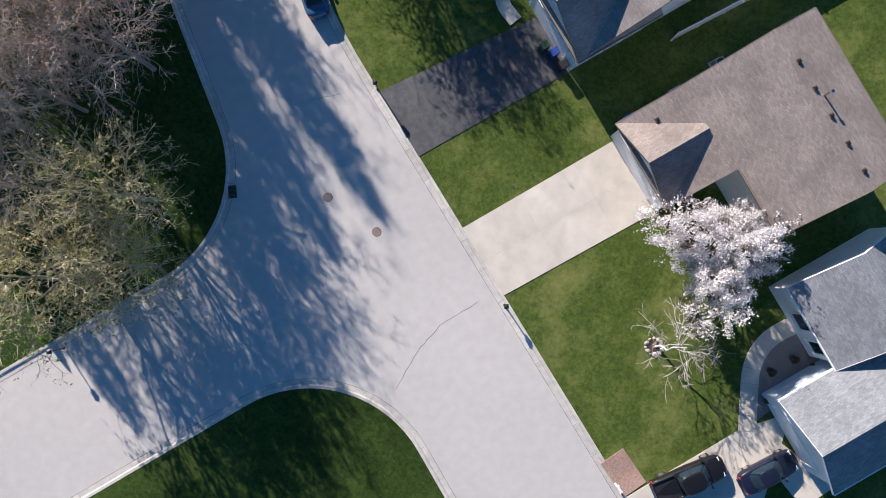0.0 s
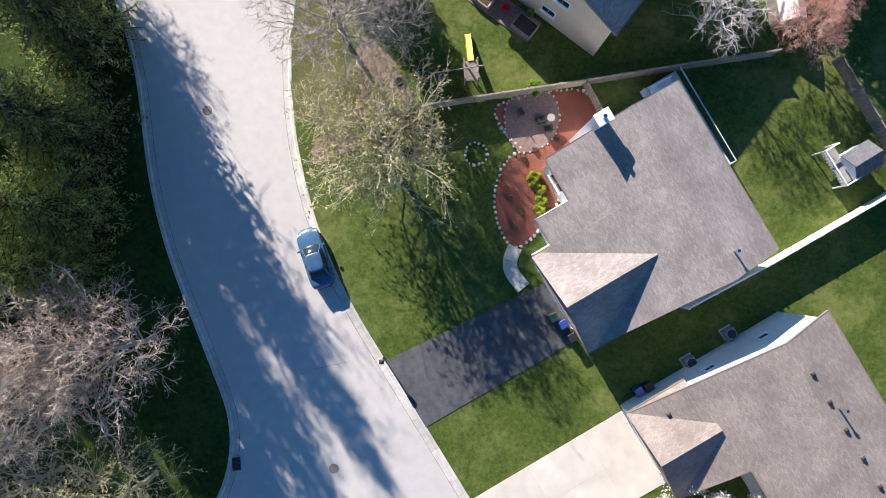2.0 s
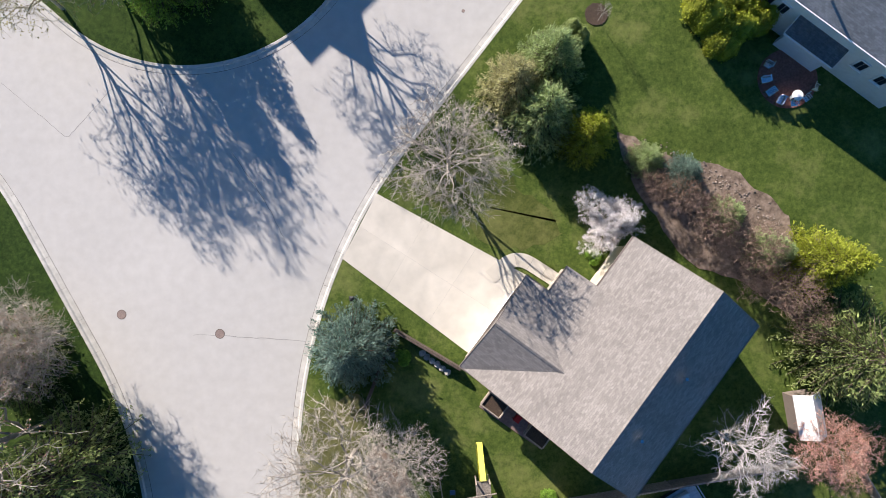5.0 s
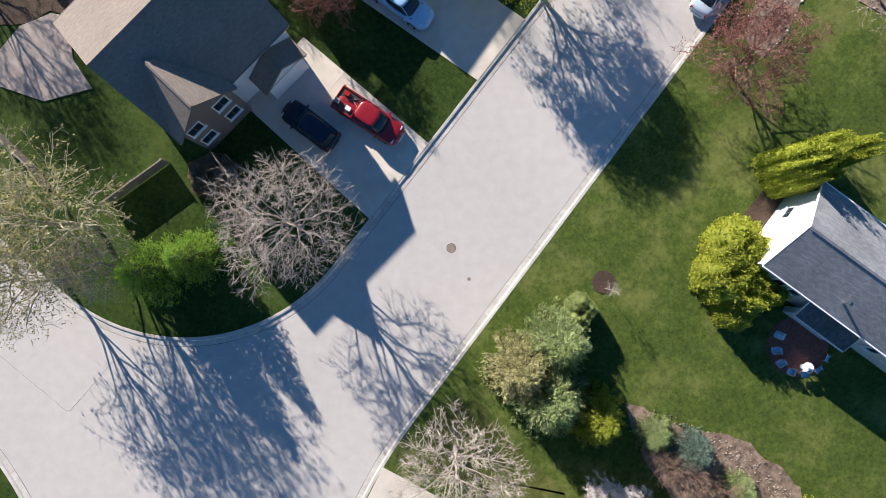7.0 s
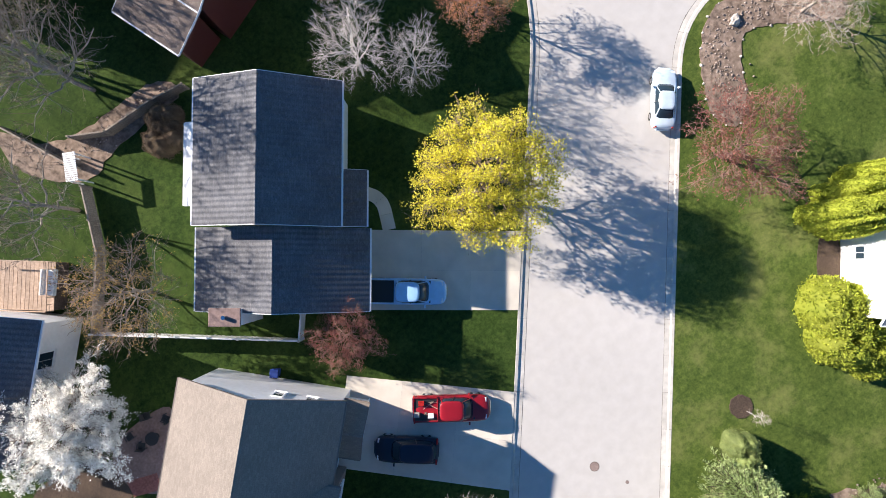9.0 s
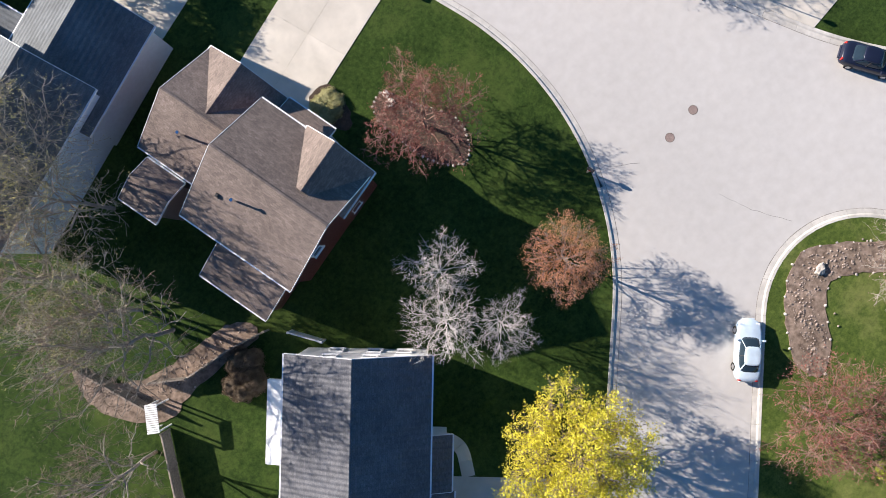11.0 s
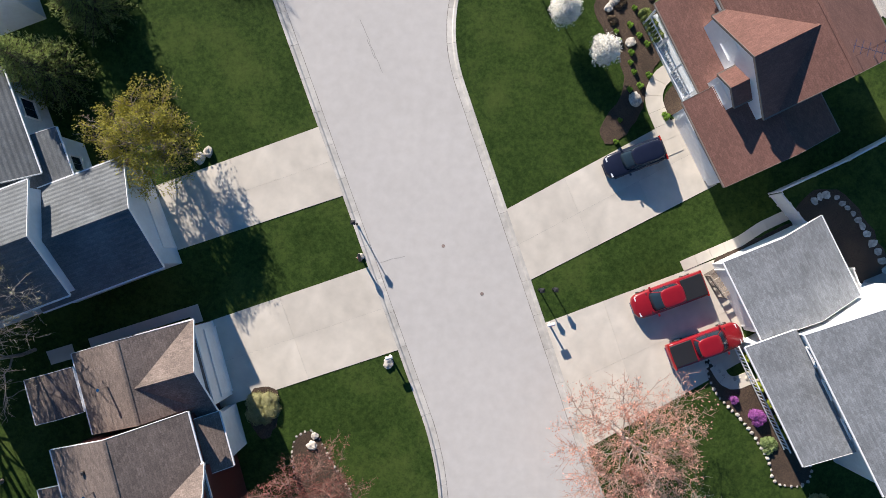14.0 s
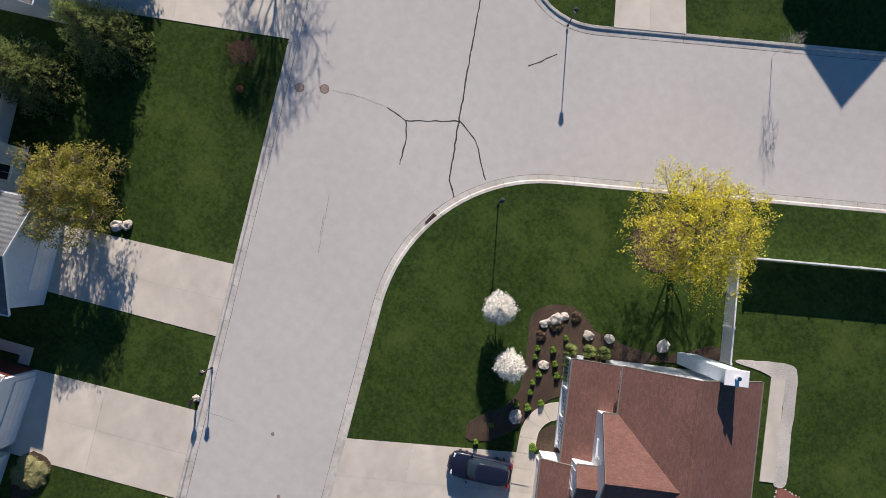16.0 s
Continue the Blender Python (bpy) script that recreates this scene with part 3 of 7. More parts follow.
# brown house at the bend
h = House("house", "two-storey house with an umber roof, white trim and dark red siding", -70, -117, 41, "umber", "red")
h.block(-119.4, -110.5, 36.0, 6.3, 41.0, 8.7, 45.4, 6.3)
h.block(-125.2, -119.4, 37.9, 4.6, 42.1, 6.5, 46.3, 4.3, ends=(1, 0))
h.block(42.3, 46.5, -125.2, 4.3, -121.8, 6.3, -118.6, 4.3, swap=True, ends=(0, 1), wall=SIDES["white"])
h.block(41.9, 45.6, -115.8, 6.35, -113.1, 8.6, -110.4, 6.35, swap=True, ends=(0, 1))
h.block(-118.6, -114.7, 45.0, 4.9, 45.01, 4.9, 46.6, 4.4, wall=SIDES["white"])
h.block(-116.7, -111.1, 33.0, 4.3, 36.4, 5.3, 36.41, 5.3)
h.block(-124.3, -121.1, 34.2, 4.5, 36.0, 5.0, 37.6, 4.5, wall=SIDES["tan"])
h.garage(-121.8, 46.2, 4.9, "v+")
h.pipe(-122.4, 40.4, 6.0)
h.pipe(-116.3, 39.0, 7.9)
h.vents([(-117.6, 38.6, 7.6)])
for u in (-114.4, -112.0):
    for z in (2.0, 4.9):
        h.window(u, 45.05, z, 1.2, 1.5, "v+")
h.window(-110.85, 39.0, 4.8, 1.0, 1.3, "u+")
h.window(-110.85, 43.0, 2.2, 1.0, 1.3, "u+")

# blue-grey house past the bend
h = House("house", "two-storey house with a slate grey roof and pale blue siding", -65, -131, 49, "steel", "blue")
h.block(47.5, 56.5, -133.2, 4.2, -129.1, 6.1, -124.9, 4.2, swap=True, ends=(0, 1))
h.block(37.5, 50.7, -133.4, 5.9, -129.2, 8.0, -125.1, 5.9, swap=True)
h.block(-142.0, -134.0, 38.4, 4.6, 44.7, 7.4, 50.9, 4.6)
h.block(-137.0, -132.6, 46.0, 4.6, 46.01, 4.6, 52.6, 3.9)
h.garage(-129.1, 56.15, 4.9, "v+")
h.vents([(-126.4, 44.0, 6.6)])
for u in (-139.5, -136.5):
    h.window(u, 50.55, 2.6, 1.6, 1.5, "v+")
h.window(-134.6, 52.25, 2.2, 1.3, 1.3, "v+")

# russet-roofed house on the corner
h = House("house", "two-storey house with a russet roof, white siding and a railed porch", -59.6, -114, 113, "russet", "white", trim=TRIMB)
h.block(-121.0, -109.9, 110.6, 5.7, 114.8, 8.2, 120.5, 4.9)
h.block(109.6, 114.4, -117.7, 5.75, -113.8, 7.9, -109.9, 5.75, swap=True, ends=(1, 0), over=0.06, inset=0.15)
h.block(-120.8, -113.4, 107.7, 3.4, 110.9, 4.5, 110.91, 4.5, inset=1.2)
h.block(-113.5, -106.7, 106.3, 3.4, 111.0, 5.3, 115.3, 3.6, ends=(1, 1))
h.block(108.3, 111.4, -114.0, 5.5, -112.75, 6.2, -111.5, 5.5, swap=True, ends=(1, 0), over=0.06, inset=0.1)
h.garage(-110.1, 106.65, 4.9, "v-")
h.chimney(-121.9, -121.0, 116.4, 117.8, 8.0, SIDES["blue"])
h.pipe(-111.0, 117.5, 7.2)
h.window(-115.2, 109.7, 5.9, 1.2, 1.5, "v-")
h.window(-112.75, 108.4, 4.75, 1.5, 1.1, "v-")
for u in (-120.2, -119.5):
    h.window(u, 110.95, 5.0, 0.5, 0.9, "v-", mull=0)
for i in range(22):
    h.put("porch_baluster", box(-120.5 + 0.31 * i, -120.44 + 0.31 * i, 107.95, 108.0, 0.5, 1.35), WHITE)
h.put("porch_rail", join(box(-120.6, -113.9, 107.93, 108.02, 1.35, 1.42), box(-120.6, -113.9, 107.93, 108.02, 0.45, 0.52)), WHITE)
for u in (-120.5, -118.3, -116.1, -113.9):
    h.put("porch_post", box(u - 0.07, u + 0.07, 107.85, 108.0, 0.2, 3.3), WHITE)
h.put("porch_floor", box(-120.7, -113.6, 107.8, 109.2, 0.1, 0.45), GREYDECK)
# roof aerial
h.put("aerial", join(tube((-111.0, 115.5, 5.5), (-111.0, 115.5, 9.2), 0.03, 0.03, 6), tube((-111.7, 114.7, 9.0), (-110.2, 116.4, 9.0), 0.02, 0.02, 5), *[tube((-111.6 + 0.3 * i - 0.35, 114.8 + 0.33 * i + 0.32, 9.02), (-111.6 + 0.3 * i + 0.35, 114.8 + 0.33 * i - 0.32, 9.02), 0.015, 0.015, 4) for i in range(5)]), CHROME, "thin rooftop aerial")

# grey-roofed house with the two red pickups
h = House("house", "white house with a light grey roof and a railed front porch", -60, -97, 106, "grey", "white")
h.block(-102.6, -96.3, 103.2, 3.2, 107.0, 4.6, 110.9, 3.3)
h.block(-96.3, -84.3, 104.95, 5.6, 109.35, 7.6, 113.85, 5.6)
h.block(-96.4, -87.0, 101.95, 3.1, 105.25, 4.2, 105.26, 4.2, inset=1.0)
h.garage(-99.4, 103.55, 4.6, "v-")
for i in range(28):
    h.put("porch_baluster", box(-96.0 + 0.31 * i, -95.94 + 0.31 * i, 102.2, 102.25, 0.45, 1.25), WHITE)
h.put("porch_rail", join(box(-96.1, -87.3, 102.18, 102.27, 1.25, 1.32), box(-96.1, -87.3, 102.18, 102.27, 0.4, 0.47)), WHITE)
for u in (-94.3, -91.8, -88.8):
    h.window(u, 105.3, 4.9, 1.5, 1.0, "v-")

# house behind the gravel bed
h = House("house", "house with a light grey roof and white and pale blue siding", -60, 22, 22, "grey", "white")
h.block(13.8, 20.6, 20.2, 3.6, 25.0, 5.6, 30.0, 3.6)
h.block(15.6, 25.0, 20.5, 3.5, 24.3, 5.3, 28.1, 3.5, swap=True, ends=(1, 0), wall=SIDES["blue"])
h.garage(24.3, 15.95, 4.9, "v-")
h.window(17.0, 20.55, 2.0, 1.6, 1.4, "v-")
h.window(19.2, 20.55, 2.0, 1.2, 1.4, "v-")

# house behind the clipped arborvitae
h = House("house", "low white house with a light grey roof", -38, -20, 73, "grey", "white")
h.block(-28.1, -13.0, 69.6, 4.9, 72.75, 7.2, 76.8, 4.75)
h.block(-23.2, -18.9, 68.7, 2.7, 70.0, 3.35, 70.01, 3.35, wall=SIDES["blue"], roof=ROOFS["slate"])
h.pipe(-22.6, 70.5, 5.55)
for v, z in ((71.4, 2.3), (74.6, 2.3)):
    h.window(-27.75, v, z, 1.1, 1.1, "u-")
for u in (-25.6, -24.4, -17.4, -15.6):
    h.window(u, 69.95, 2.9, 0.9, 1.2, "v-")

# white house behind the deck
h = House("house", "two-storey white house with a slate roof", 45, 53, 97, "slate", "white")
h.block(47.5, 57.5, 92.3, 5.4, 97.0, 7.6, 101.5, 5.4)
h.window(51.5, 92.65, 3.8, 1.3, 1.7, "v-")
h.window(54.5, 92.65, 3.8, 1.3, 1.7, "v-")

# houses at the end of the view
h = House("house", "house with a slate roof beyond the shaded driveway", -65, -152, 48.5, "slate", "white")
h.block(-158.0, -146.5, 43.5, 4.8, 48.3, 7.0, 53.2, 4.6)
h = House("house", "house across the cross street with a tan roof", 32, 130.5, 163, "tan", "cream")
h.block(157.7, 169.0, 125.5, 5.0, 130.5, 7.7, 135.5, 5.0, swap=True)


# ---- trees and shrubs ----
def fast_mesh(name, verts, faces, mats, mat_index=None, smooth=False):
    """A mesh from arrays; faces: (n, 3) or (n, 4)."""
    me = bpy.data.meshes.new(name)
    k = faces.shape[1]
    me.vertices.add(len(verts))
    me.vertices.foreach_set("co", np.asarray(verts, np.float32).ravel())
    me.loops.add(faces.size)
    me.loops.foreach_set("vertex_index", np.asarray(faces, np.int32).ravel())
    me.polygons.add(len(faces))
    me.polygons.foreach_set("loop_start", np.arange(0, faces.size, k, dtype=np.int32))
    me.polygons.foreach_set("loop_total", np.full(len(faces), k, dtype=np.int32))
    for m in mats:
        me.materials.append(m)
    if smooth:
        me.polygons.foreach_set("use_smooth", np.ones(len(faces), bool))
    me.update(calc_edges=True)
    return me


def tubes(segs, n):
    """Tapered tubes for rows p, q, r0, r1."""
    s = np.array(segs, float)
    p, q, r0, r1 = s[:, :3], s[:, 3:6], s[:, 6], s[:, 7]
    w = q - p
    w /= np.linalg.norm(w, axis=1)[:, None] + 1e-9
    ref = np.where(np.abs(w[:, 2:3]) < 0.9, [[0, 0, 1.0]], [[1.0, 0, 0]])
    a = np.cross(w, ref)
    a /= np.linalg.norm(a, axis=1)[:, None]
    b = np.cross(w, a)
    t = 2 * np.pi * np.arange(n) / n
    ring = np.cos(t)[None, :, None] * a[:, None] + np.sin(t)[None, :, None] * b[:, None]
    v = np.concatenate([p[:, None] + ring * r0[:, None, None], q[:, None] + ring * r1[:, None, None]], 1)
    base = (np.arange(len(s)) * 2 * n)[:, None, None]
    i = np.arange(n)
    f = np.stack([i, (i + 1) % n, n + (i + 1) % n, n + i], 1)[None] + base
    return v.reshape(-1, 3), f.reshape(-1, 4)


def cards(centres, size, rng, lean=None, long=1.6, spread=0.5, tiny=False):
    """Small pointed leaves or petals, each a folded diamond, at the given places."""
    c = np.asarray(centres, float)
    n = len(c)
    d = rng.normal(size=(n, 3)) if lean is None else lean + spread * rng.normal(size=(n, 3))
    d /= np.linalg.norm(d, axis=1)[:, None]
    o = np.cross(d, rng.normal(size=(n, 3)))
    o /= np.linalg.norm(o, axis=1)[:, None] + 1e-9
    s = size * rng.uniform(0.6, 1.4, n)[:, None]
    u, v = d * s * long * 0.5, o * s * 0.5
    if tiny:
        return np.stack([c - u * 0.8 + v, c + u, c - u * 0.8 - v], 1).reshape(-1, 3), np.arange(3 * n).reshape(-1, 3)
    V = np.stack([c - u, c + v, c + u, c - v], 1).reshape(-1, 3)
    F = np.arange(4 * n).reshape(-1, 4)
    return V, F


def blades(segs, rng):
    """The finest twigs: thin tapering blades, each with a short side shoot."""
    s = np.array(segs, float)
    p, q, r = s[:, :3], s[:, 3:6], s[:, 6:7]
    w = q - p
    ln = np.linalg.norm(w, axis=1)[:, None]
    o = np.cross(w, rng.normal(size=w.shape))
    o /= np.linalg.norm(o, axis=1)[:, None] + 1e-9
    m = p + w * rng.uniform(0.35, 0.6, (len(s), 1))
    e = m + w * 0.4 + rng.normal(size=w.shape) * ln * 0.22
    V = np.stack([p - o * r, p + o * r, q, m - o * r * 0.8, m + o * r * 0.8, e], 1).reshape(-1, 3)
    return V, np.arange(len(V)).reshape(-1, 3)


def skeleton_of(rng, H, R, trunk=0.2, limbs=14, sub=(6, 6, 9), fork=0.2, upright=0.4, lumps=0.1, lobes=0.0):
    """Branches that fill the crown of a broadleaf tree of height H and radius R: rows by level, and the twig tips."""
    levels = [[], [], [], [], []]
    tips = []
    n = limbs * sub[0] * sub[1] * sub[2]
    zc, hz = H * (0.54 + 0.06 * upright), H * (0.46 - 0.06 * upright)
    d = rng.normal(size=(n, 3))
    d /= np.linalg.norm(d, axis=1)[:, None]
    d[:, 2] = np.where(d[:, 2] < -0.35, -d[:, 2], d[:, 2])
    env = 1 + lumps * np.sin(4 * d[:, 0] + 1.7) * np.cos(5 * d[:, 1]) + lumps * np.sin(3 * d[:, 2] + 9 * d[:, 1])
    if lobes:
        env *= 1 + lobes * np.cos(3 * np.arctan2(d[:, 1], d[:, 0]))
    rad = (0.25 + 0.75 * rng.uniform(0, 1, n)) ** 0.55 * env * rng.uniform(0.9, 1.1, n)
    P = d * rad[:, None] * [R, R, hz] + [0, 0, zc]

    def path(p, q, k, bow, wob):
        t = np.linspace(0, 1, k + 1)[:, None]
        ln = np.linalg.norm(q - p)
        pts = p + (q - p) * t + np.array([0, 0, 1.0]) * (bow * ln * t * (1 - t))
        pts[1:-1] += rng.normal(size=(k - 1, 3)) * wob * ln
        return pts

    def lay(level, pts, r0, r1):
        k = len(pts) - 1
        for i in range(k):
            f0, f1 = i / k, (i + 1) / k
            levels[level].append((*pts[i], *pts[i + 1], r0 + (r1 - r0) * f0, r0 + (r1 - r0) * f1))

    def at(pts, f):
        x = min(max(f, 0), 0.999) * (len(pts) - 1)
        i = int(x)
        return pts[i] + (pts[i + 1] - pts[i]) * (x - i)

    top = zc + hz * 0.35
    tp = path(np.zeros(3), np.array([rng.normal() * 0.03 * R, rng.normal() * 0.03 * R, top]), 5, 0, 0.012)
    lay(0, tp, trunk, trunk * 0.35)
    seeds = []
    for k in range(limbs):
        az, el = 2.4 * k + rng.uniform(-0.3, 0.3), math.asin(min(0.96, -0.2 + 1.16 * (k + 0.5) / limbs))
        seeds.append((math.cos(az) * math.cos(el), math.sin(az) * math.cos(el), math.sin(el)))
    seeds = np.array(seeds)
    unit = (P - [0, 0, zc]) / [R, R, hz]
    owner = np.argmax((unit / np.linalg.norm(unit, axis=1)[:, None]) @ seeds.T, 1)

    def branch(level, base, pts_own, r):
        """One branch from base through its own tips, with its side branches."""
        reach = np.linalg.norm(pts_own - base, axis=1)
        end = pts_own[np.argsort(reach)[int(0.9 * (len(reach) - 1))]]
        mean = pts_own.mean(0)
        end = end * 0.6 + mean * 0.4 if level < 3 else mean
        w = path(base, end, (0, 5, 4, 3)[level], (0, 0.25, 0.12, 0.05)[level] * (1.2 - upright), (0, 0.03, 0.04, 0.05)[level])
        lay(level, w, r, max(0.011, r * 0.35))
        ax = end - base
        ln = np.linalg.norm(ax) + 1e-6
        ax /= ln
        if level == 3:
            for q in pts_own:
                f = min(1.0, max(0.05, ((q - base) @ ax) / ln - 0.7 * np.linalg.norm(np.cross(q - base, ax)) / ln))
                p = at(w, f)
                levels[4].append((*p, *q, 0.0145, 0.007))
                u = (q - p) / (np.linalg.norm(q - p) + 1e-6)
                tips.append((*q, *u))
                tips.append((*(p * 0.35 + q * 0.65), *u))
            return
        k = min(sub[level - 1], len(pts_own))
        c = pts_own[rng.choice(len(pts_own), k, replace=False)]
        for _ in range(2):
            own = np.argmin(((pts_own[:, None] - c[None]) ** 2).sum(2), 1)
            c = np.array([pts_own[own == j].mean(0) if (own == j).any() else c[j] for j in range(k)])
        for j in range(k):
            mine = pts_own[own == j]
            if len(mine):
                off = np.linalg.norm(np.cross(c[j] - base, ax))
                f = ((c[j] - base) @ ax) / ln - 0.9 * off / ln
                branch(level + 1, at(w, max(0.12, min(f, 0.97))), mine, max(0.013, r * (0.42 if f < 0.6 else 0.32)))

    for k in range(limbs):
        mine = P[owner == k]
        if len(mine) > 4:
            f = fork + (0.96 - fork) * (k + 0.5) / limbs
            branch(1, at(tp, f), mine, trunk * (0.42 - 0.12 * f))
    return levels, np.array(tips)


def bud_mat(name, a, b, through_=0.4):
    """Thin leaves and petals: part of the light passes through."""
    m = mat(name, a, b, 3, 0.8, 0.0, vary="island", vary_amount=0.35, large_amount=0.1)
    nt = m.node_tree
    p = next(q for q in nt.nodes if q.type == "BSDF_PRINCIPLED")
    out = next(q for q in nt.nodes if q.type == "OUTPUT_MATERIAL")
    tr, mix = nt.nodes.new("ShaderNodeBsdfTranslucent"), nt.nodes.new("ShaderNodeMixShader")
    mix.inputs[0].default_value = through_
    nt.links.new(p.inputs["Base Color"].links[0].from_socket, tr.inputs["Color"])
    nt.links.new(p.outputs[0], mix.inputs[1])
    nt.links.new(tr.outputs[0], mix.inputs[2])
    nt.links.new(mix.outputs[0], out.inputs[0])
    return m


BUDS = {
    "green": bud_mat("yellow green buds", (0.26, 0.25, 0.09), (0.46, 0.42, 0.2)),
    "pink": bud_mat("rusty pink buds", (0.32, 0.19, 0.14), (0.5, 0.34, 0.27)),
    "grey": bud_mat("pale grey buds", (0.25, 0.21, 0.16), (0.38, 0.33, 0.26)),
    "red": bud_mat("dusky red buds", (0.2, 0.075, 0.06), (0.33, 0.13, 0.1)),
    "orange": bud_mat("orange buds", (0.42, 0.19, 0.09), (0.6, 0.3, 0.16)),
    "amber": bud_mat("amber young leaves", (0.4, 0.25, 0.07), (0.58, 0.4, 0.13)),
    "olive": bud_mat("olive green needles", (0.24, 0.3, 0.07), (0.44, 0.5, 0.14)),
    "salmon": bud_mat("salmon blossom buds", (0.55, 0.27, 0.2), (0.72, 0.4, 0.32)),
    "yellow": bud_mat("bright yellow flowers", (0.6, 0.54, 0.04), (0.82, 0.75, 0.1)),
    "white": bud_mat("white blossom", (0.86, 0.84, 0.78), (0.95, 0.94, 0.9), 0.4),
    "blush": bud_mat("blush white blossom", (0.68, 0.64, 0.64), (0.86, 0.83, 0.82), 0.3),
    "lime": bud_mat("yellow-green young leaves", (0.28, 0.27, 0.04), (0.46, 0.42, 0.08)),
    "spruce": bud_mat("blue-green needles", (0.1, 0.17, 0.14), (0.21, 0.3, 0.245)),
    "fir": bud_mat("dark green needles", (0.15, 0.2, 0.06), (0.32, 0.38, 0.13)),
    "pine": bud_mat("light green needles", (0.15, 0.29, 0.03), (0.32, 0.5, 0.08)),
    "pale": bud_mat("pale green needles", (0.24, 0.33, 0.12), (0.42, 0.5, 0.24)),
    "straw": bud_mat("straw coloured needles", (0.34, 0.33, 0.15), (0.52, 0.5, 0.27)),
    "gold": bud_mat("golden green scale leaves", (0.25, 0.3, 0.025), (0.43, 0.47, 0.055)),
    "brown": bud_mat("dry brown twigs and leaves", (0.12, 0.085, 0.055), (0.24, 0.18, 0.12)),
    "plum": bud_mat("plum coloured flowers", (0.35, 0.1, 0.38), (0.55, 0.2, 0.55)),
}
TWIGC = {
    "grey": mat("pale grey twigs", (0.34, 0.3, 0.25), (0.52, 0.465, 0.4), 6, 0.9, 0.0),
    "brown": mat("brown twigs", (0.17, 0.125, 0.095), (0.29, 0.225, 0.175), 6, 0.9, 0.0),
    "red": mat("reddish twigs", (0.2, 0.11, 0.085), (0.33, 0.2, 0.16), 6, 0.9, 0.0),
    "white": mat("white twigs", (0.44, 0.405, 0.375), (0.62, 0.58, 0.545), 6, 0.9, 0.0),
    "straw": mat("straw coloured twigs", (0.36, 0.32, 0.21), (0.52, 0.47, 0.33), 6, 0.9, 0.0),
    "salmon": mat("salmon brown twigs", (0.36, 0.22, 0.17), (0.54, 0.36, 0.29), 6, 0.9, 0.0),
    "sage": mat("grey green twigs", (0.24, 0.25, 0.2), (0.4, 0.41, 0.34), 6, 0.9, 0.0),
    "russet": mat("russet brown twigs", (0.2, 0.13, 0.1), (0.34, 0.24, 0.19), 6, 0.9, 0.0),
    "tan": mat("grey tan twigs", (0.26, 0.235, 0.19), (0.42, 0.385, 0.32), 6, 0.9, 0.0),
    "dark": BARKD,
}
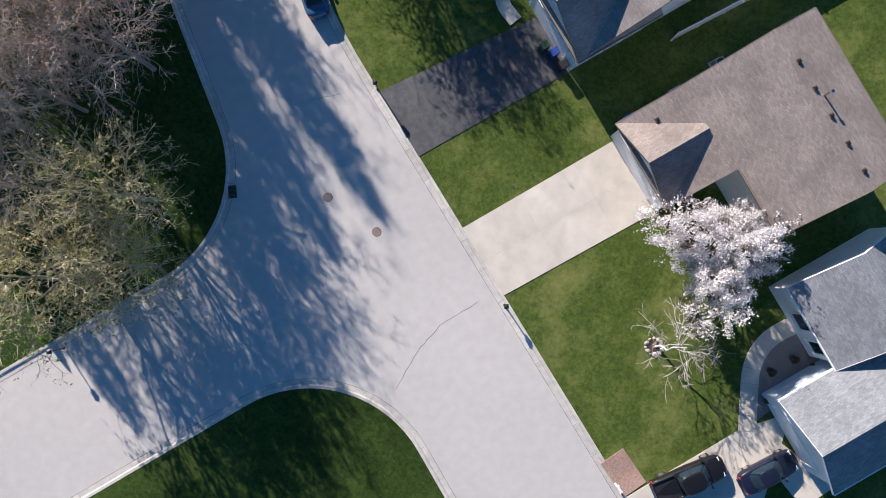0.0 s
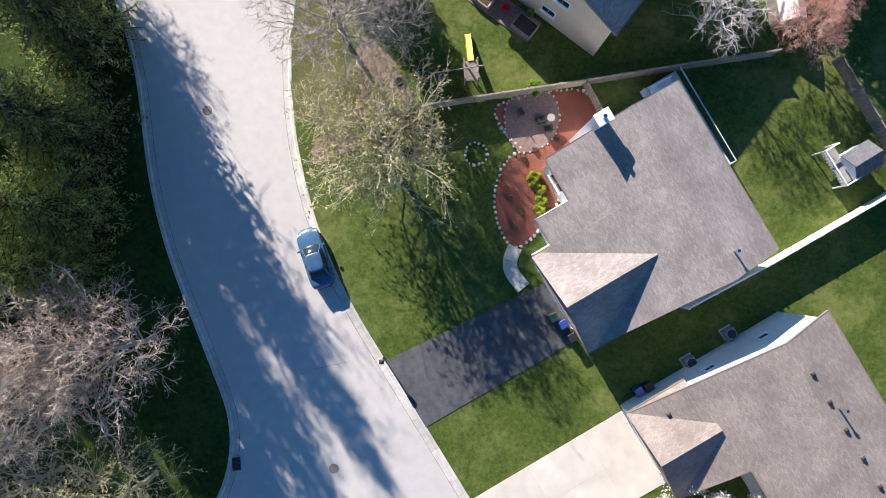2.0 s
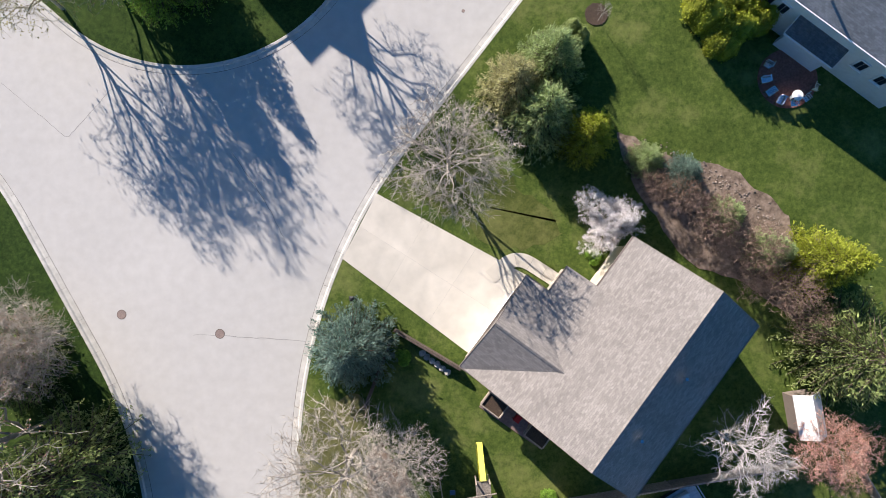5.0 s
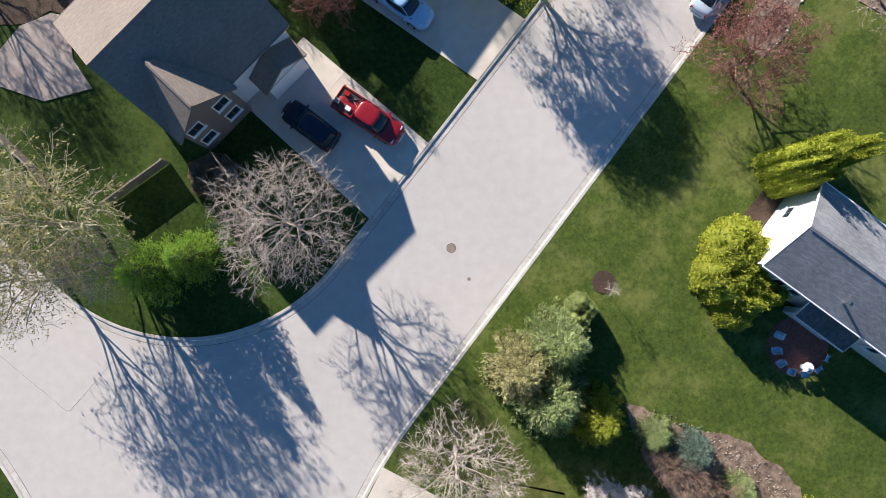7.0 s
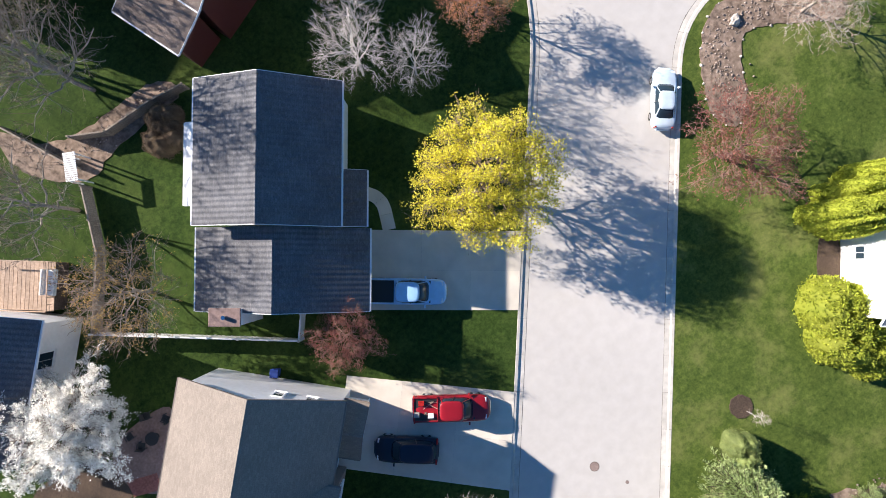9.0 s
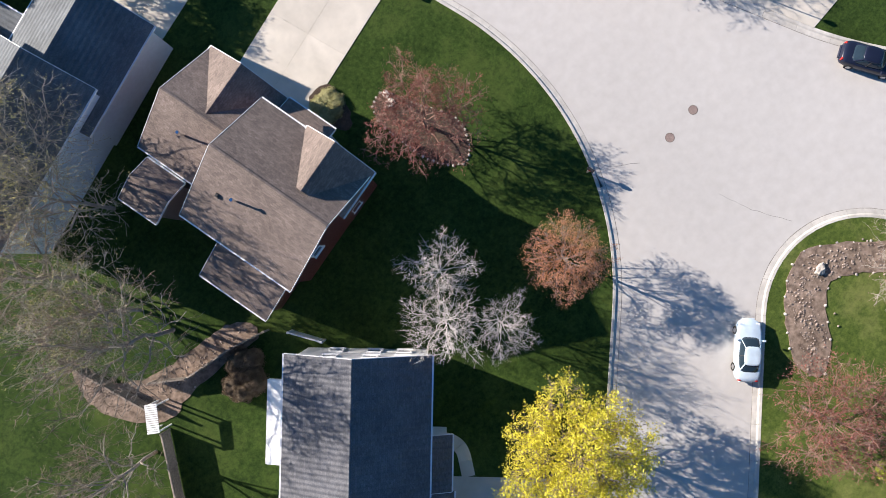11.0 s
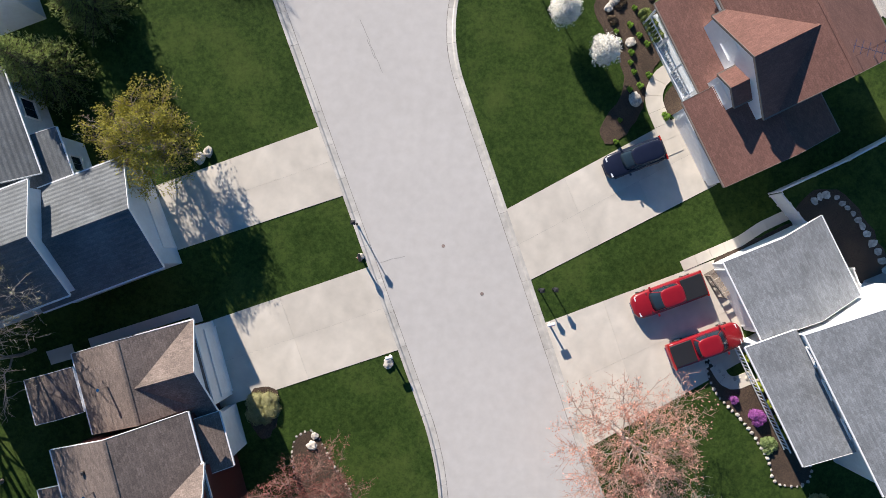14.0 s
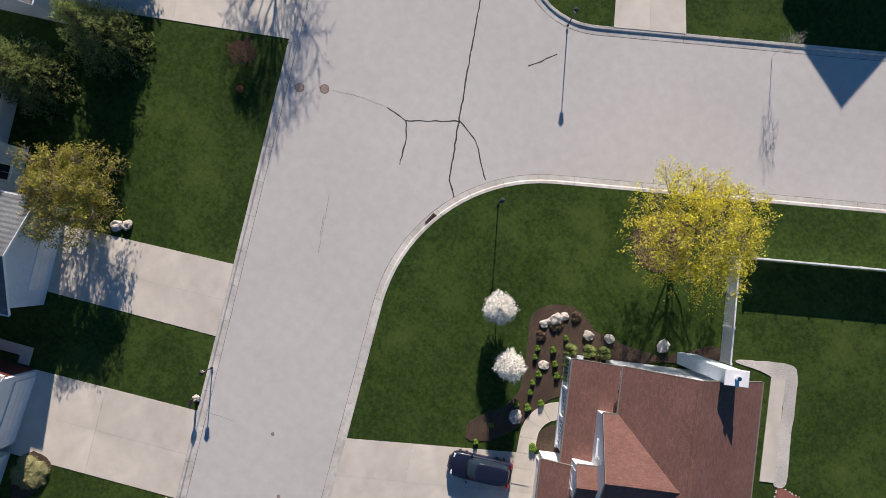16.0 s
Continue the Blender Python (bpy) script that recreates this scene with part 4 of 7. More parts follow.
# kind: height, radius, trunk, limbs, children, bark, twig colour, bud colour, bud size, buds per tip, upright, fork, lumps, clumping (0: none), lobes
BROAD = {
    "budding": (10, 5, 0.22, 14, (6, 6, 7), TWIGC["straw"], "straw", "green", 0.12, 1, 0.45, 0.2, 0.22, -0.2, 0),
    "rusty": (10, 5, 0.2, 14, (6, 5, 8), BARK, "grey", "pink", 0.075, 1, 0.45, 0.2, 0.2, -0.4, 0),
    "bare": (10, 5, 0.2, 16, (6, 6, 11), BARK, "grey", "grey", 0.035, 0.3, 0.4, 0.2, 0.12, 0, 0),
    "stems": (10, 5, 0.2, 14, (5, 4, 8), TWIGC["sage"], "sage", "grey", 0.03, 0.3, 0.7, 0.05, 0.2, 0, 0),
    "brush": (5, 3, 0.05, 14, (5, 4, 6), BARKD, "russet", "brown", 0.07, 1, 0.6, 0.02, 0.15, -0.3, 0),
    "olive": (10, 5, 0.2, 14, (6, 6, 7), BARK, "tan", "green", 0.075, 1, 0.45, 0.2, 0.25, 0.1, 0),
    "drab": (10, 5, 0.2, 14, (6, 6, 8), BARK, "brown", "grey", 0.035, 0.3, 0.45, 0.2, 0.2, 0, 0),
    "birch": (10, 4, 0.15, 10, (6, 5, 10), BIRCH, "white", "grey", 0.035, 0.3, 0.8, 0.2, 0.25, 0, 0),
    "red": (7, 4, 0.15, 14, (6, 5, 9), BARKD, "red", "red", 0.075, 2, 0.5, 0.15, 0.18, -0.3, 0),
    "orange": (8, 4, 0.15, 14, (6, 6, 8), BARK, "red", "orange", 0.08, 2, 0.7, 0.15, 0.12, -0.3, 0),
    "salmon": (8, 4, 0.14, 14, (6, 6, 9), BARK, "salmon", "salmon", 0.07, 2, 0.6, 0.12, 0.2, -0.3, 0),
    "amber": (8, 4, 0.15, 15, (6, 6, 8), BARK, "brown", "amber", 0.07, 1, 0.6, 0.15, 0.15, 0.1, 0),
    "yellow": (9, 5, 0.2, 16, (6, 6, 10), BARKD, "brown", "yellow", 0.09, 5, 0.45, 0.12, 0.12, -0.35, 0),
    "thin yellow": (9, 5, 0.2, 15, (6, 5, 8), BARKD, "brown", "yellow", 0.1, 5, 0.45, 0.12, 0.12, -0.25, 0),
    "blossom": (8, 5, 0.2, 14, (6, 6, 8), BARKD, "brown", "white", 0.085, 18, 0.5, 0.12, 0.2, -0.1, 0),
    "spreading": (8, 5, 0.2, 14, (6, 6, 7), BARKD, "brown", "blush", 0.11, 11, 0.5, 0.12, 0.16, -0.1, 0.3),
    "lime": (6, 4, 0.16, 15, (6, 6, 8), BARK, "brown", "lime", 0.095, 4, 0.7, 0.1, 0.16, -0.1, 0),
    "sapling": (4, 1.5, 0.06, 10, (5, 5, 7), BARKD, "brown", "white", 0.13, 5, 0.5, 0.25, 0.12, -0.3, 0),
    "stake": (5, 2.2, 0.06, 5, (4, 4, 5), BIRCH, "grey", "grey", 0.02, 0.3, 0.35, 0.2, 0.2, 0, 0),
}
broad_cache = {}


def broad_meshes(kind, variant):
    key = (kind, variant)
    if key not in broad_cache:
        H, R, tr, limbs, sub, bark, twig, bud, size, per, up, fork, lumps, clump, lobes = BROAD[kind]
        rng = np.random.default_rng(100 * sorted(BROAD).index(kind) + variant)
        lv, tips = skeleton_of(rng, H, R, tr, limbs, sub, fork, up, lumps, lobes)
        trunk = fast_mesh("trunk", *tubes(lv[0], 8), [bark], smooth=True)
        limb = fast_mesh("branching", *tubes(lv[1] + lv[2], 5), [bark if bark is not BARKD else TWIGC[twig]], smooth=True)
        V3, F3 = tubes(lv[3], 3)
        V4, F4 = blades(lv[4], rng)
        tri = np.concatenate([F3[:, [0, 1, 2]], F3[:, [0, 2, 3]], F4 + len(V3)], 0)
        tw = fast_mesh("twig_work", np.concatenate([V3, V4]), tri, [TWIGC[twig]])
        if per < 1:
            tips, per = tips[rng.random(len(tips)) < per], 1
        elif clump:
            # flowers and leaves gather in clumps with gaps between them
            k = rng.normal(size=(6, 3))
            k *= (2 * math.pi / min(1.5, 0.4 * R)) / np.linalg.norm(k, axis=1)[:, None]
            wave = np.sin(tips[:, :3] @ k.T + rng.uniform(0, 6.28, 6)).sum(1)
            tips = tips[wave > clump * 1.7]
        c = np.repeat(tips[:, :3], per, 0)
        c = c + rng.normal(size=c.shape) * size * (0.5 if per < 2 else 1.6)
        V, F = cards(c, size, rng, np.repeat(tips[:, 3:], per, 0), spread=0.8, tiny=True)
        broad_cache[key] = (trunk, limb, tw, fast_mesh("crown", V, F, [BUDS[bud]]))
    return broad_cache[key]


def tree(kind, x, y, height, radius, label, variant=0, turn=0.0, lean=(0, 0), name="tree", z=0.1):
    H, R = BROAD[kind][:2]
    m = pose(x, y, z, lean[0], lean[1], turn) @ Matrix.Diagonal((radius / R, radius / R, height / H, 1))
    r = root(name, m, label, "tree")
    trunk, limb, tw, crown = broad_meshes(kind, variant)
    part("trunk", trunk, None, r)
    part("branching", limb, None, r, kind="stuff")
    part("twig_work", tw, None, r, kind="stuff")
    part("crown", crown, None, r, kind="stuff")
    return r


conifer_cache = {}


def conifer_meshes(colour, variant, open_=0.0):
    """A spruce of height 1 and radius 1: whorls of drooping boughs set with needle sprays."""
    key = (colour, variant, open_)
    if key not in conifer_cache:
        rng = np.random.default_rng(500 + variant + 10 * sorted(BUDS).index(colour))
        boughs, C, D = [], [], []
        whorls = 22
        domed = colour in ("fir", "pine", "olive")
        for k in range(whorls):
            f = 0.04 + 0.95 * k / whorls
            rad = ((1 - f ** 1.7) ** 0.8 if domed else (1 - f) ** 0.66) * (rng.uniform(0.72, 1.08) if domed else rng.uniform(0.92, 1.06))
            n = int(5 + 11 * (1 - f))
            for j in range(n):
                az = 2 * math.pi * (j + rng.uniform(0, 0.8)) / n + k * 1.3
                ln = rad * rng.uniform(0.78, 1.08)
                d = np.array([math.cos(az), math.sin(az), 0.0])
                p = np.array([0, 0, f])
                q = p + d * ln + np.array([0, 0, -0.05 * ln + 0.03])
                boughs.append((*p, *q, 0.014 * (1 - f) + 0.003, 0.002))
                m = int(6 + 24 * ln) if domed else int(9 + 36 * ln)
                t = rng.uniform(0.25 + open_ * 0.3, 1.02, m)
                side = np.cross(d, [0, 0, 1])
                off = rng.uniform(-1, 1, m) * 0.28 * ln * (1.15 - t)
                C.append(p + (q - p) * t[:, None] + side * off[:, None] + rng.normal(size=(m, 3)) * [0.02, 0.02, 0.012])
                D.append(d * 0.8 + side * np.sign(off)[:, None] * 0.5 + [0, 0, 0.18])
        C, D = np.concatenate(C), np.concatenate(D)
        V, F = cards(np.repeat(C, 3, 0) + rng.normal(size=(3 * len(C), 3)) * 0.022, 0.014 if domed else 0.015, rng, np.repeat(D, 3, 0), long=4.5, spread=0.3)
        conifer_cache[key] = (fast_mesh("trunk", *tubes([(0, 0, 0, 0, 0, 0.97, 0.035, 0.004)], 7), [BARKD], smooth=True), fast_mesh("bough_work", *tubes(boughs, 4), [BARKD]), fast_mesh("needle_work", V, F, [BUDS[colour]]))
    return conifer_cache[key]


def conifer(colour, x, y, height, radius, label, variant=0, turn=0.0, open_=0.0):
    r = root("spruce", pose(x, y, 0.1, 0, 0, turn) @ Matrix.Diagonal((radius, radius, height, 1)), label, "conifer")
    for name, me in zip(("trunk", "bough_work", "needle_work"), conifer_meshes(colour, variant, open_)):
        part(name, me, None, r, kind="" if name == "trunk" else "stuff")
    return r


shrub_cache = {}


def shrub(colour, x, y, height, radius, label, variant=0, lobes=5, size=0.028, name="shrub", count=13000, dense=True, z=0.1, stretch=1.0, turn=0):
    """A dense bush of several uneven lobes covered with small leaves."""
    flat_ = round(radius / height, 1)
    key = (colour, variant, lobes, size, count, dense, flat_)
    if key not in shrub_cache:
        rng = np.random.default_rng(900 + variant + 17 * sorted(BUDS).index(colour))
        C, D, stems, cores = [], [], [], []
        for k in range(lobes):
            az = 2.4 * k
            o = np.array([math.cos(az), math.sin(az), 0]) * (0.0 if lobes == 1 else 0.45) * rng.uniform(0.7, 1.1)
            rr, hh = (1.0 if lobes == 1 else rng.uniform(0.5, 0.62)), rng.uniform(0.82, 1.0)
            n = count // lobes
            d = rng.normal(size=(n, 3))
            d /= np.linalg.norm(d, axis=1)[:, None]
            d[:, 2] = np.abs(d[:, 2]) * 1.1 - 0.12
            rad = rng.uniform(0.8 if dense else 0.35, 1.02, n) * (1 + 0.13 * np.sin(7 * d[:, 0] + k) * np.cos(6 * d[:, 1] + 2 * k))
            C.append(o + d * rad[:, None] * [rr, rr, hh * 0.86] + [0, 0, 0.1])
            D.append(d)
            if dense:
                lon, lat = np.meshgrid(np.linspace(0, 2 * np.pi, 15)[:-1], np.linspace(-0.15, 1.55, 8))
                e = np.stack([np.cos(lon) * np.cos(lat), np.sin(lon) * np.cos(lat), np.sin(lat)], -1).reshape(-1, 3)
                bump = 0.86 * (1 + 0.13 * np.sin(7 * e[:, 0] + k) * np.cos(6 * e[:, 1] + 2 * k))
                cores.append(o + e * bump[:, None] * [rr, rr, hh * 0.86] + [0, 0, 0.1])
            for j in range(9):
                stems.append((*(o * 0.3), *(o + d[j] * [rr * 0.9, rr * 0.9, hh * 0.8]), 0.02, 0.004))
        C, D = np.concatenate(C), np.concatenate(D)
        V, F = cards(C, size, rng, D + [0, 0, 0.4], spread=0.7)
        mid = np.repeat(C, 4, 0)
        V = mid + (V - mid) * [1, 1, flat_]
        q = np.array([(14 * a + b, 14 * a + (b + 1) % 14, 14 * a + 14 + (b + 1) % 14, 14 * a + 14 + b) for a in range(7) for b in range(14)])
        for core in cores:
            F = np.concatenate([F, q + len(V)])
            V = np.concatenate([V, core])
        shrub_cache[key] = (fast_mesh("stems", *tubes(stems, 4), [BARKD]), fast_mesh("leaves", V, F, [BUDS[colour]]))
    r = root(name, pose(x, y, z, 0, 0, turn) @ Matrix.Diagonal((radius, radius * stretch, height, 1)), label, "shrub")
    part("stem_work", shrub_cache[key][0], None, r, kind="stuff")
    part("foliage", shrub_cache[key][1], None, r, kind="stuff")
    return r
tree("spreading", 19.4, 0.6, 6.5, 4.3, "spreading white-blossomed tree beside the driveway", 0, 28)
tree("stake", 16.15, -6.55, 4.6, 3.6, "young leaning bare birch in a round stone ring", 0, 30, (4, 22))
tree("rusty", -22.7, 15.0, 12.0, 5.2, "bare street tree with rusty pink buds", 0, 64)
tree("bare", -27.9, 11.7, 13.0, 4.0, "tall bare tree behind the street trees", 0, 85)
tree("rusty", -25.7, 15.1, 13.0, 4.8, "bare street tree with rusty pink buds", 1, 65)
tree("budding", -22.6, 4.8, 11.0, 4.7, "bare tree with yellow-green buds at the corner", 0, 288)
tree("budding", -27.2, -1.2, 11.0, 5.4, "bare tree with yellow-green buds at the corner", 1, 312)
tree("budding", -22.4, -0.3, 9.0, 4.3, "bare tree with fine grey twigs at the kerb", 0, 209)
tree("bare", -29.7, 5.2, 10.0, 4.2, "bare grey tree behind the corner lawn", 1, 14)
conifer("fir", -27.6, 38.3, 17.0, 4.2, "tall dark green spruce by the street", 0, 33)
conifer("fir", -28.2, 30.8, 15.0, 4.5, "tall dark green spruce by the street", 1, 119)
conifer("olive", -28.8, 20.4, 12.0, 4.3, "tall green spruce with lighter tips", 0, 155)
conifer("olive", -28.3, 24.8, 13.0, 4.6, "tall green spruce with lighter tips", 1, 223)
tree("rusty", -30.3, 46.7, 8.0, 3.3, "bare tree with rusty buds beside the spruces", 0, 172)
tree("budding", -4.8, 28.8, 9.0, 5.4, "bare spreading tree with pale yellow buds on the lawn", 1, 95)
# second crown added over the same tree to thicken its cast shadow
tree("budding", -5.6, 29.9, 8.0, 4.6, "bare spreading tree with pale yellow buds on the lawn", 0, 200)
tree("bare", -8.1, 37.9, 10.0, 5.2, "bare grey tree leaning over the kerb", 0, 57)
tree("bare", -4.7, 38.3, 8.0, 3.3, "bare grey tree by the side fence", 1, 248)
conifer("spruce", -7.9, 46.1, 8.0, 3.8, "blue spruce beside the driveway", 0, 264)
tree("spreading", 10.8, 54.9, 4.4, 2.1, "white magnolia in bloom against the house", 1, 11)
conifer("spruce", 16.9, 58.4, 3.6, 1.9, "small blue spruce in the shrub bed", 1, 140)
conifer("pale", 20.2, 55.3, 3.2, 1.7, "small pale spruce in the shrub bed", 0, 319)
conifer("pale", 23.4, 52.5, 4.0, 1.9, "pale green spruce in the shrub bed", 1, 186)
conifer("gold", 26.4, 51.7, 7.5, 3.0, "golden green conifer in the shrub bed", 0, 151)
conifer("fir", 28.0, 45.2, 11.0, 4.6, "dark pine in the back garden", 0, 155)
tree("bare", -0.7, 58.9, 11.0, 4.4, "bare grey tree beside the driveway mouth", 0, 239)
tree("birch", 19.4, 38.9, 7.0, 3.0, "bare white birch in the back garden", 0, 211)
tree("salmon", 26.5, 38.2, 5.0, 2.7, "salmon-budded maple beside the shed", 0, 62)
tree("brush", 19.3, 53.6, 2.2, 2.0, "low brown winter shrub", 1, 265, name="shrub")
tree("brush", 22.3, 50.6, 2.2, 2.0, "low brown winter shrub", 1, 12, name="shrub")
for x, y, hgt, rad in ((16.6, 56.8, 4.0, 1.7), (18.2, 55.2, 5.0, 1.9), (21.6, 52.8, 5.0, 2.0), (24.0, 49.6, 5.0, 1.9), (25.2, 47.4, 4.5, 1.7), (14.6, 57.4, 3.0, 1.4)):
    tree("brush", x, y, hgt, rad, "tall brown twiggy winter shrub", 0, 50 * x, name="shrub")
tree("bare", -12.0, 75.9, 9.5, 4.9, "dense grey bare tree on the corner lawn", 1, 283)
conifer("pine", -22.3, 72.8, 7.0, 3.0, "bright green pine on the corner lawn", 0, 102)
conifer("pine", -19.5, 73.8, 6.2, 2.8, "bright green pine on the corner lawn", 1, 115)
tree("budding", -27.7, 76.3, 11.0, 5.0, "bare tree with pale buds on the corner lawn", 0, 233)
tree("budding", -30.4, 72.3, 9.0, 3.7, "bare tree with pale buds on the corner lawn", 1, 234)
tree("rusty", -25.8, 73.3, 7.0, 2.8, "bare tree with rusty buds on the corner lawn", 1, 250)
conifer("straw", 4.3, 65.0, 6.5, 3.1, "straw-coloured spruce on the lawn", 0, 312)
conifer("pale", 7.0, 66.9, 7.0, 3.0, "pale green spruce on the lawn", 0, 105)
conifer("pale", 6.2, 62.9, 7.0, 3.4, "green spruce on the lawn", 1, 337)
conifer("gold", 9.6, 61.4, 6.0, 2.6, "dark green spruce on the lawn", 1, 0)
conifer("pale", 14.3, 59.6, 2.6, 1.7, "green juniper in the shrub bed", 0, 339)
for x, y, hgt, rad, var in ((20.3, 73.4, 4.4, 2.4, 1), (19.6, 71.4, 4.0, 2.3, 0), (22.6, 72.7, 4.0, 2.0, 1), (20.8, 70.2, 3.6, 2.1, 0), (22.7, 70.3, 3.4, 1.6, 1), (20.4, 68.9, 3.0, 1.7, 1)):
    shrub("gold", x, y, hgt, rad, "rounded golden arborvitae beside the house", var, 7, 0.045, turn=40 * x)
tree("red", 21.1, 87.2, 6.5, 4.3, "dusky red-budded tree on the corner lawn", 0, 321)
shrub("brown", -18.8, 80.0, 1.8, 2.1, "bare brown shrub by the house wall", 1, turn=238)
tree("yellow", 5.1, 96.1, 8.5, 5.0, "large bright yellow flowering tree", 0, 210)
tree("red", -9.3, 93.0, 5.0, 2.5, "round dusky red-budded tree beside the garage", 1, 88)
# unseen tree, added upsun so its shade falls on patio and lawn
tree("bare", -40.0, 100.5, 10.0, 4.0, "bare grey tree added out of view to shade the patio", 1, 20)
tree("amber", -19.8, 104.5, 7.0, 4.0, "bare tree with amber buds in the back garden", 0, 169)
tree("blossom", -28.1, 99.4, 7.0, 4.2, "round white-blossomed tree beside the patio", 0, 68)
tree("birch", 4.7, 111.6, 8.0, 2.4, "clump of bare white birches", 1, 278)
tree("birch", 2.9, 108.4, 8.5, 2.6, "clump of bare white birches", 0, 60)
tree("birch", 6.2, 106.0, 7.0, 2.2, "clump of bare white birches", 1, 170)
tree("orange", 12.6, 107.0, 6.0, 3.0, "orange-budded tree on the lawn", 1, 10)
shrub("brown", -11.3, 114.2, 2.0, 1.5, "bare grey shrub behind the house", 0, turn=91)
tree("drab", -14.4, 119.6, 15.0, 4.4, "bare grey tree in the back garden", 1, 254)
tree("drab", -20.7, 112.8, 12.0, 3.8, "bare grey tree in the back garden", 0, 187)
tree("rusty", 32.9, 92.4, 5.0, 3.5, "bare shrubby tree in the corner bed", 0, 134)
shrub("fir", 8.9, 69.0, 2.6, 1.5, "small dark green juniper on the lawn", 0, turn=91)
shrub("brown", -11.9, 113.2, 2.0, 1.9, "bare grey shrub behind the house", 1, turn=32)
tree("red", 10.2, 121.2, 6.0, 4.0, "dusky red-budded tree in a stone-edged bed", 0, 219)
tree("olive", -13.0, 134.6, 13.0, 4.3, "bare tree with pale green buds in the back garden", 0, 237)
tree("olive", -12.8, 129.8, 13.0, 3.9, "bare tree with pale green buds in the back garden", 1, 187)
tree("drab", -18.1, 127.3, 10.0, 4.6, "bare grey tree in the back garden", 1, 335)
tree("olive", -15.6, 122.3, 12.0, 3.9, "bare grey tree in the back garden", 0, 334)
tree("lime", -4.1, 146.1, 5.5, 3.7, "yellow-green young tree beside the driveway", 0, 218)
shrub("straw", 5.1, 126.7, 0.6, 1.5, "low olive ground cover by the garage", 1, turn=226)
tree("salmon", 32.4, 127.0, 6.5, 5.0, "salmon-budded tree beside the driveway", 1, 89)
tree("stems", 36.0, 121.4, 5.5, 3.3, "grey-green bare tree with many stems beside the driveway", 1, 107)
tree("sapling", 25.6, 158.4, 3.4, 1.0, "small round white-blossomed tree on the lawn", 0, 175)
tree("sapling", 28.7, 155.5, 3.4, 0.95, "small round white-blossomed tree on the lawn", 1, 267)
tree("thin yellow", 33.0, 170.9, 8.0, 4.6, "large yellow flowering tree in a round mulch bed", 1, 105)
conifer("fir", -10.1, 156.4, 7.5, 2.9, "dark spruce beside the blue-grey house", 0, 259)
conifer("fir", -12.6, 150.8, 8.0, 3.0, "dark spruce beside the blue-grey house", 0, 235)
conifer("pine", -30.7, -5.9, 1.2, 0.5, "small round yew by the kerb", 1, 78)
tree("red", -1.5, 161.9, 1.8, 1.1, "small twiggy red-budded shrub growing on the lawn", 1, 139)
shrub("orange", -0.4, 159.6, 0.5, 0.3, "small orange-red shrub on the lawn", 0, turn=298)
# next two trees stand out of view, added for their shade on lawn and street
conifer("fir", -16.8, 166.5, 11.0, 4.0, "tall dark spruce added out of view to shade the lawn", 1, 30)
tree("bare", -8.6, 176.0, 9.0, 4.0, "bare grey tree added out of view for streaked shade", 0, 75)
tree("stake", 30.8, 187.0, 4.0, 0.8, "thin bare street tree by the kerb", 1, 303)
tree("bare", -30.7, 47.3, 9.0, 3.7, "bare grey tree beside the spruces", 0, 236)
tree("rusty", -30.7, 46.9, 7.0, 2.8, "bare tree with rusty buds beside the spruces", 1, 1)
conifer("fir", -32.7, 44.8, 11.0, 3.7, "dark green spruce by the street", 1, 245)


# ---- vehicles ----
PAINTS = {k: mat(k + " car paint", tuple(0.9 * c for c in v), v, 2, 0.3, 0.0, large=1.0, large_amount=0.05, metal=0.0, coat=0.6) for k, v in {"blue": (0.05, 0.12, 0.22), "sky blue": (0.34, 0.58, 0.82), "navy": (0.012, 0.016, 0.035), "black": (0.012, 0.012, 0.014), "red": (0.26, 0.008, 0.014), "silver": (0.52, 0.63, 0.72)}.items()}

for k in ("navy", "black", "blue"):
    q = PAINTS[k].node_tree.nodes["Principled BSDF"]
    q.inputs["Coat Weight"].default_value, q.inputs["Specular IOR Level"].default_value = 0.25, 0.3


def loft(stations):
    """A car body from cross-sections (x, half width, low, high, shoulder)."""
    V, F = [], []
    p, rows = [np.array(q) for q in stations], []
    for i in range(len(p) - 1):
        a, b, c, d = p[max(i - 1, 0)], p[i], p[i + 1], p[min(i + 2, len(p) - 1)]
        for t in (0, 0.33, 0.67):
            q = 0.5 * (2 * b + (c - a) * t + (2 * a - 5 * b + 4 * c - d) * t * t + (3 * b - a - 3 * c + d) * t ** 3)
            q[0] = b[0] + (c[0] - b[0]) * t
            rows.append(tuple(q))
    stations = rows + [stations[-1]]
    for x, hw, zl, zh, sh in stations:
        V += [(x, -hw * 0.9, zl), (x, -hw, zl + 0.14), (x, -hw, zh - sh), (x, -hw * 0.93, zh - sh * 0.35), (x, -hw * 0.8, zh), (x, 0, zh + 0.025), (x, hw * 0.8, zh), (x, hw * 0.93, zh - sh * 0.35), (x, hw, zh - sh), (x, hw, zl + 0.14), (x, hw * 0.9, zl)]
    n = 11
    for k in range(len(stations) - 1):
        F += [(n * k + i, n * k + (i + 1) % n, n * k + n + (i + 1) % n, n * k + n + i) for i in range(n)]
    F += [tuple(range(n - 1, -1, -1)), tuple(range(n * (len(stations) - 1), n * len(stations)))]
    return V, F


def outline(xa, xb, w, z, n=24, e=4.2):
    """A rounded ring in plan: a superellipse from xa to xb."""
    p = lambda c: math.copysign(abs(c) ** (2 / e), c)
    return [((xa + xb) / 2 + (xb - xa) / 2 * p(math.cos(2 * math.pi * i / n)), w * p(math.sin(2 * math.pi * i / n)), z) for i in range(n)]


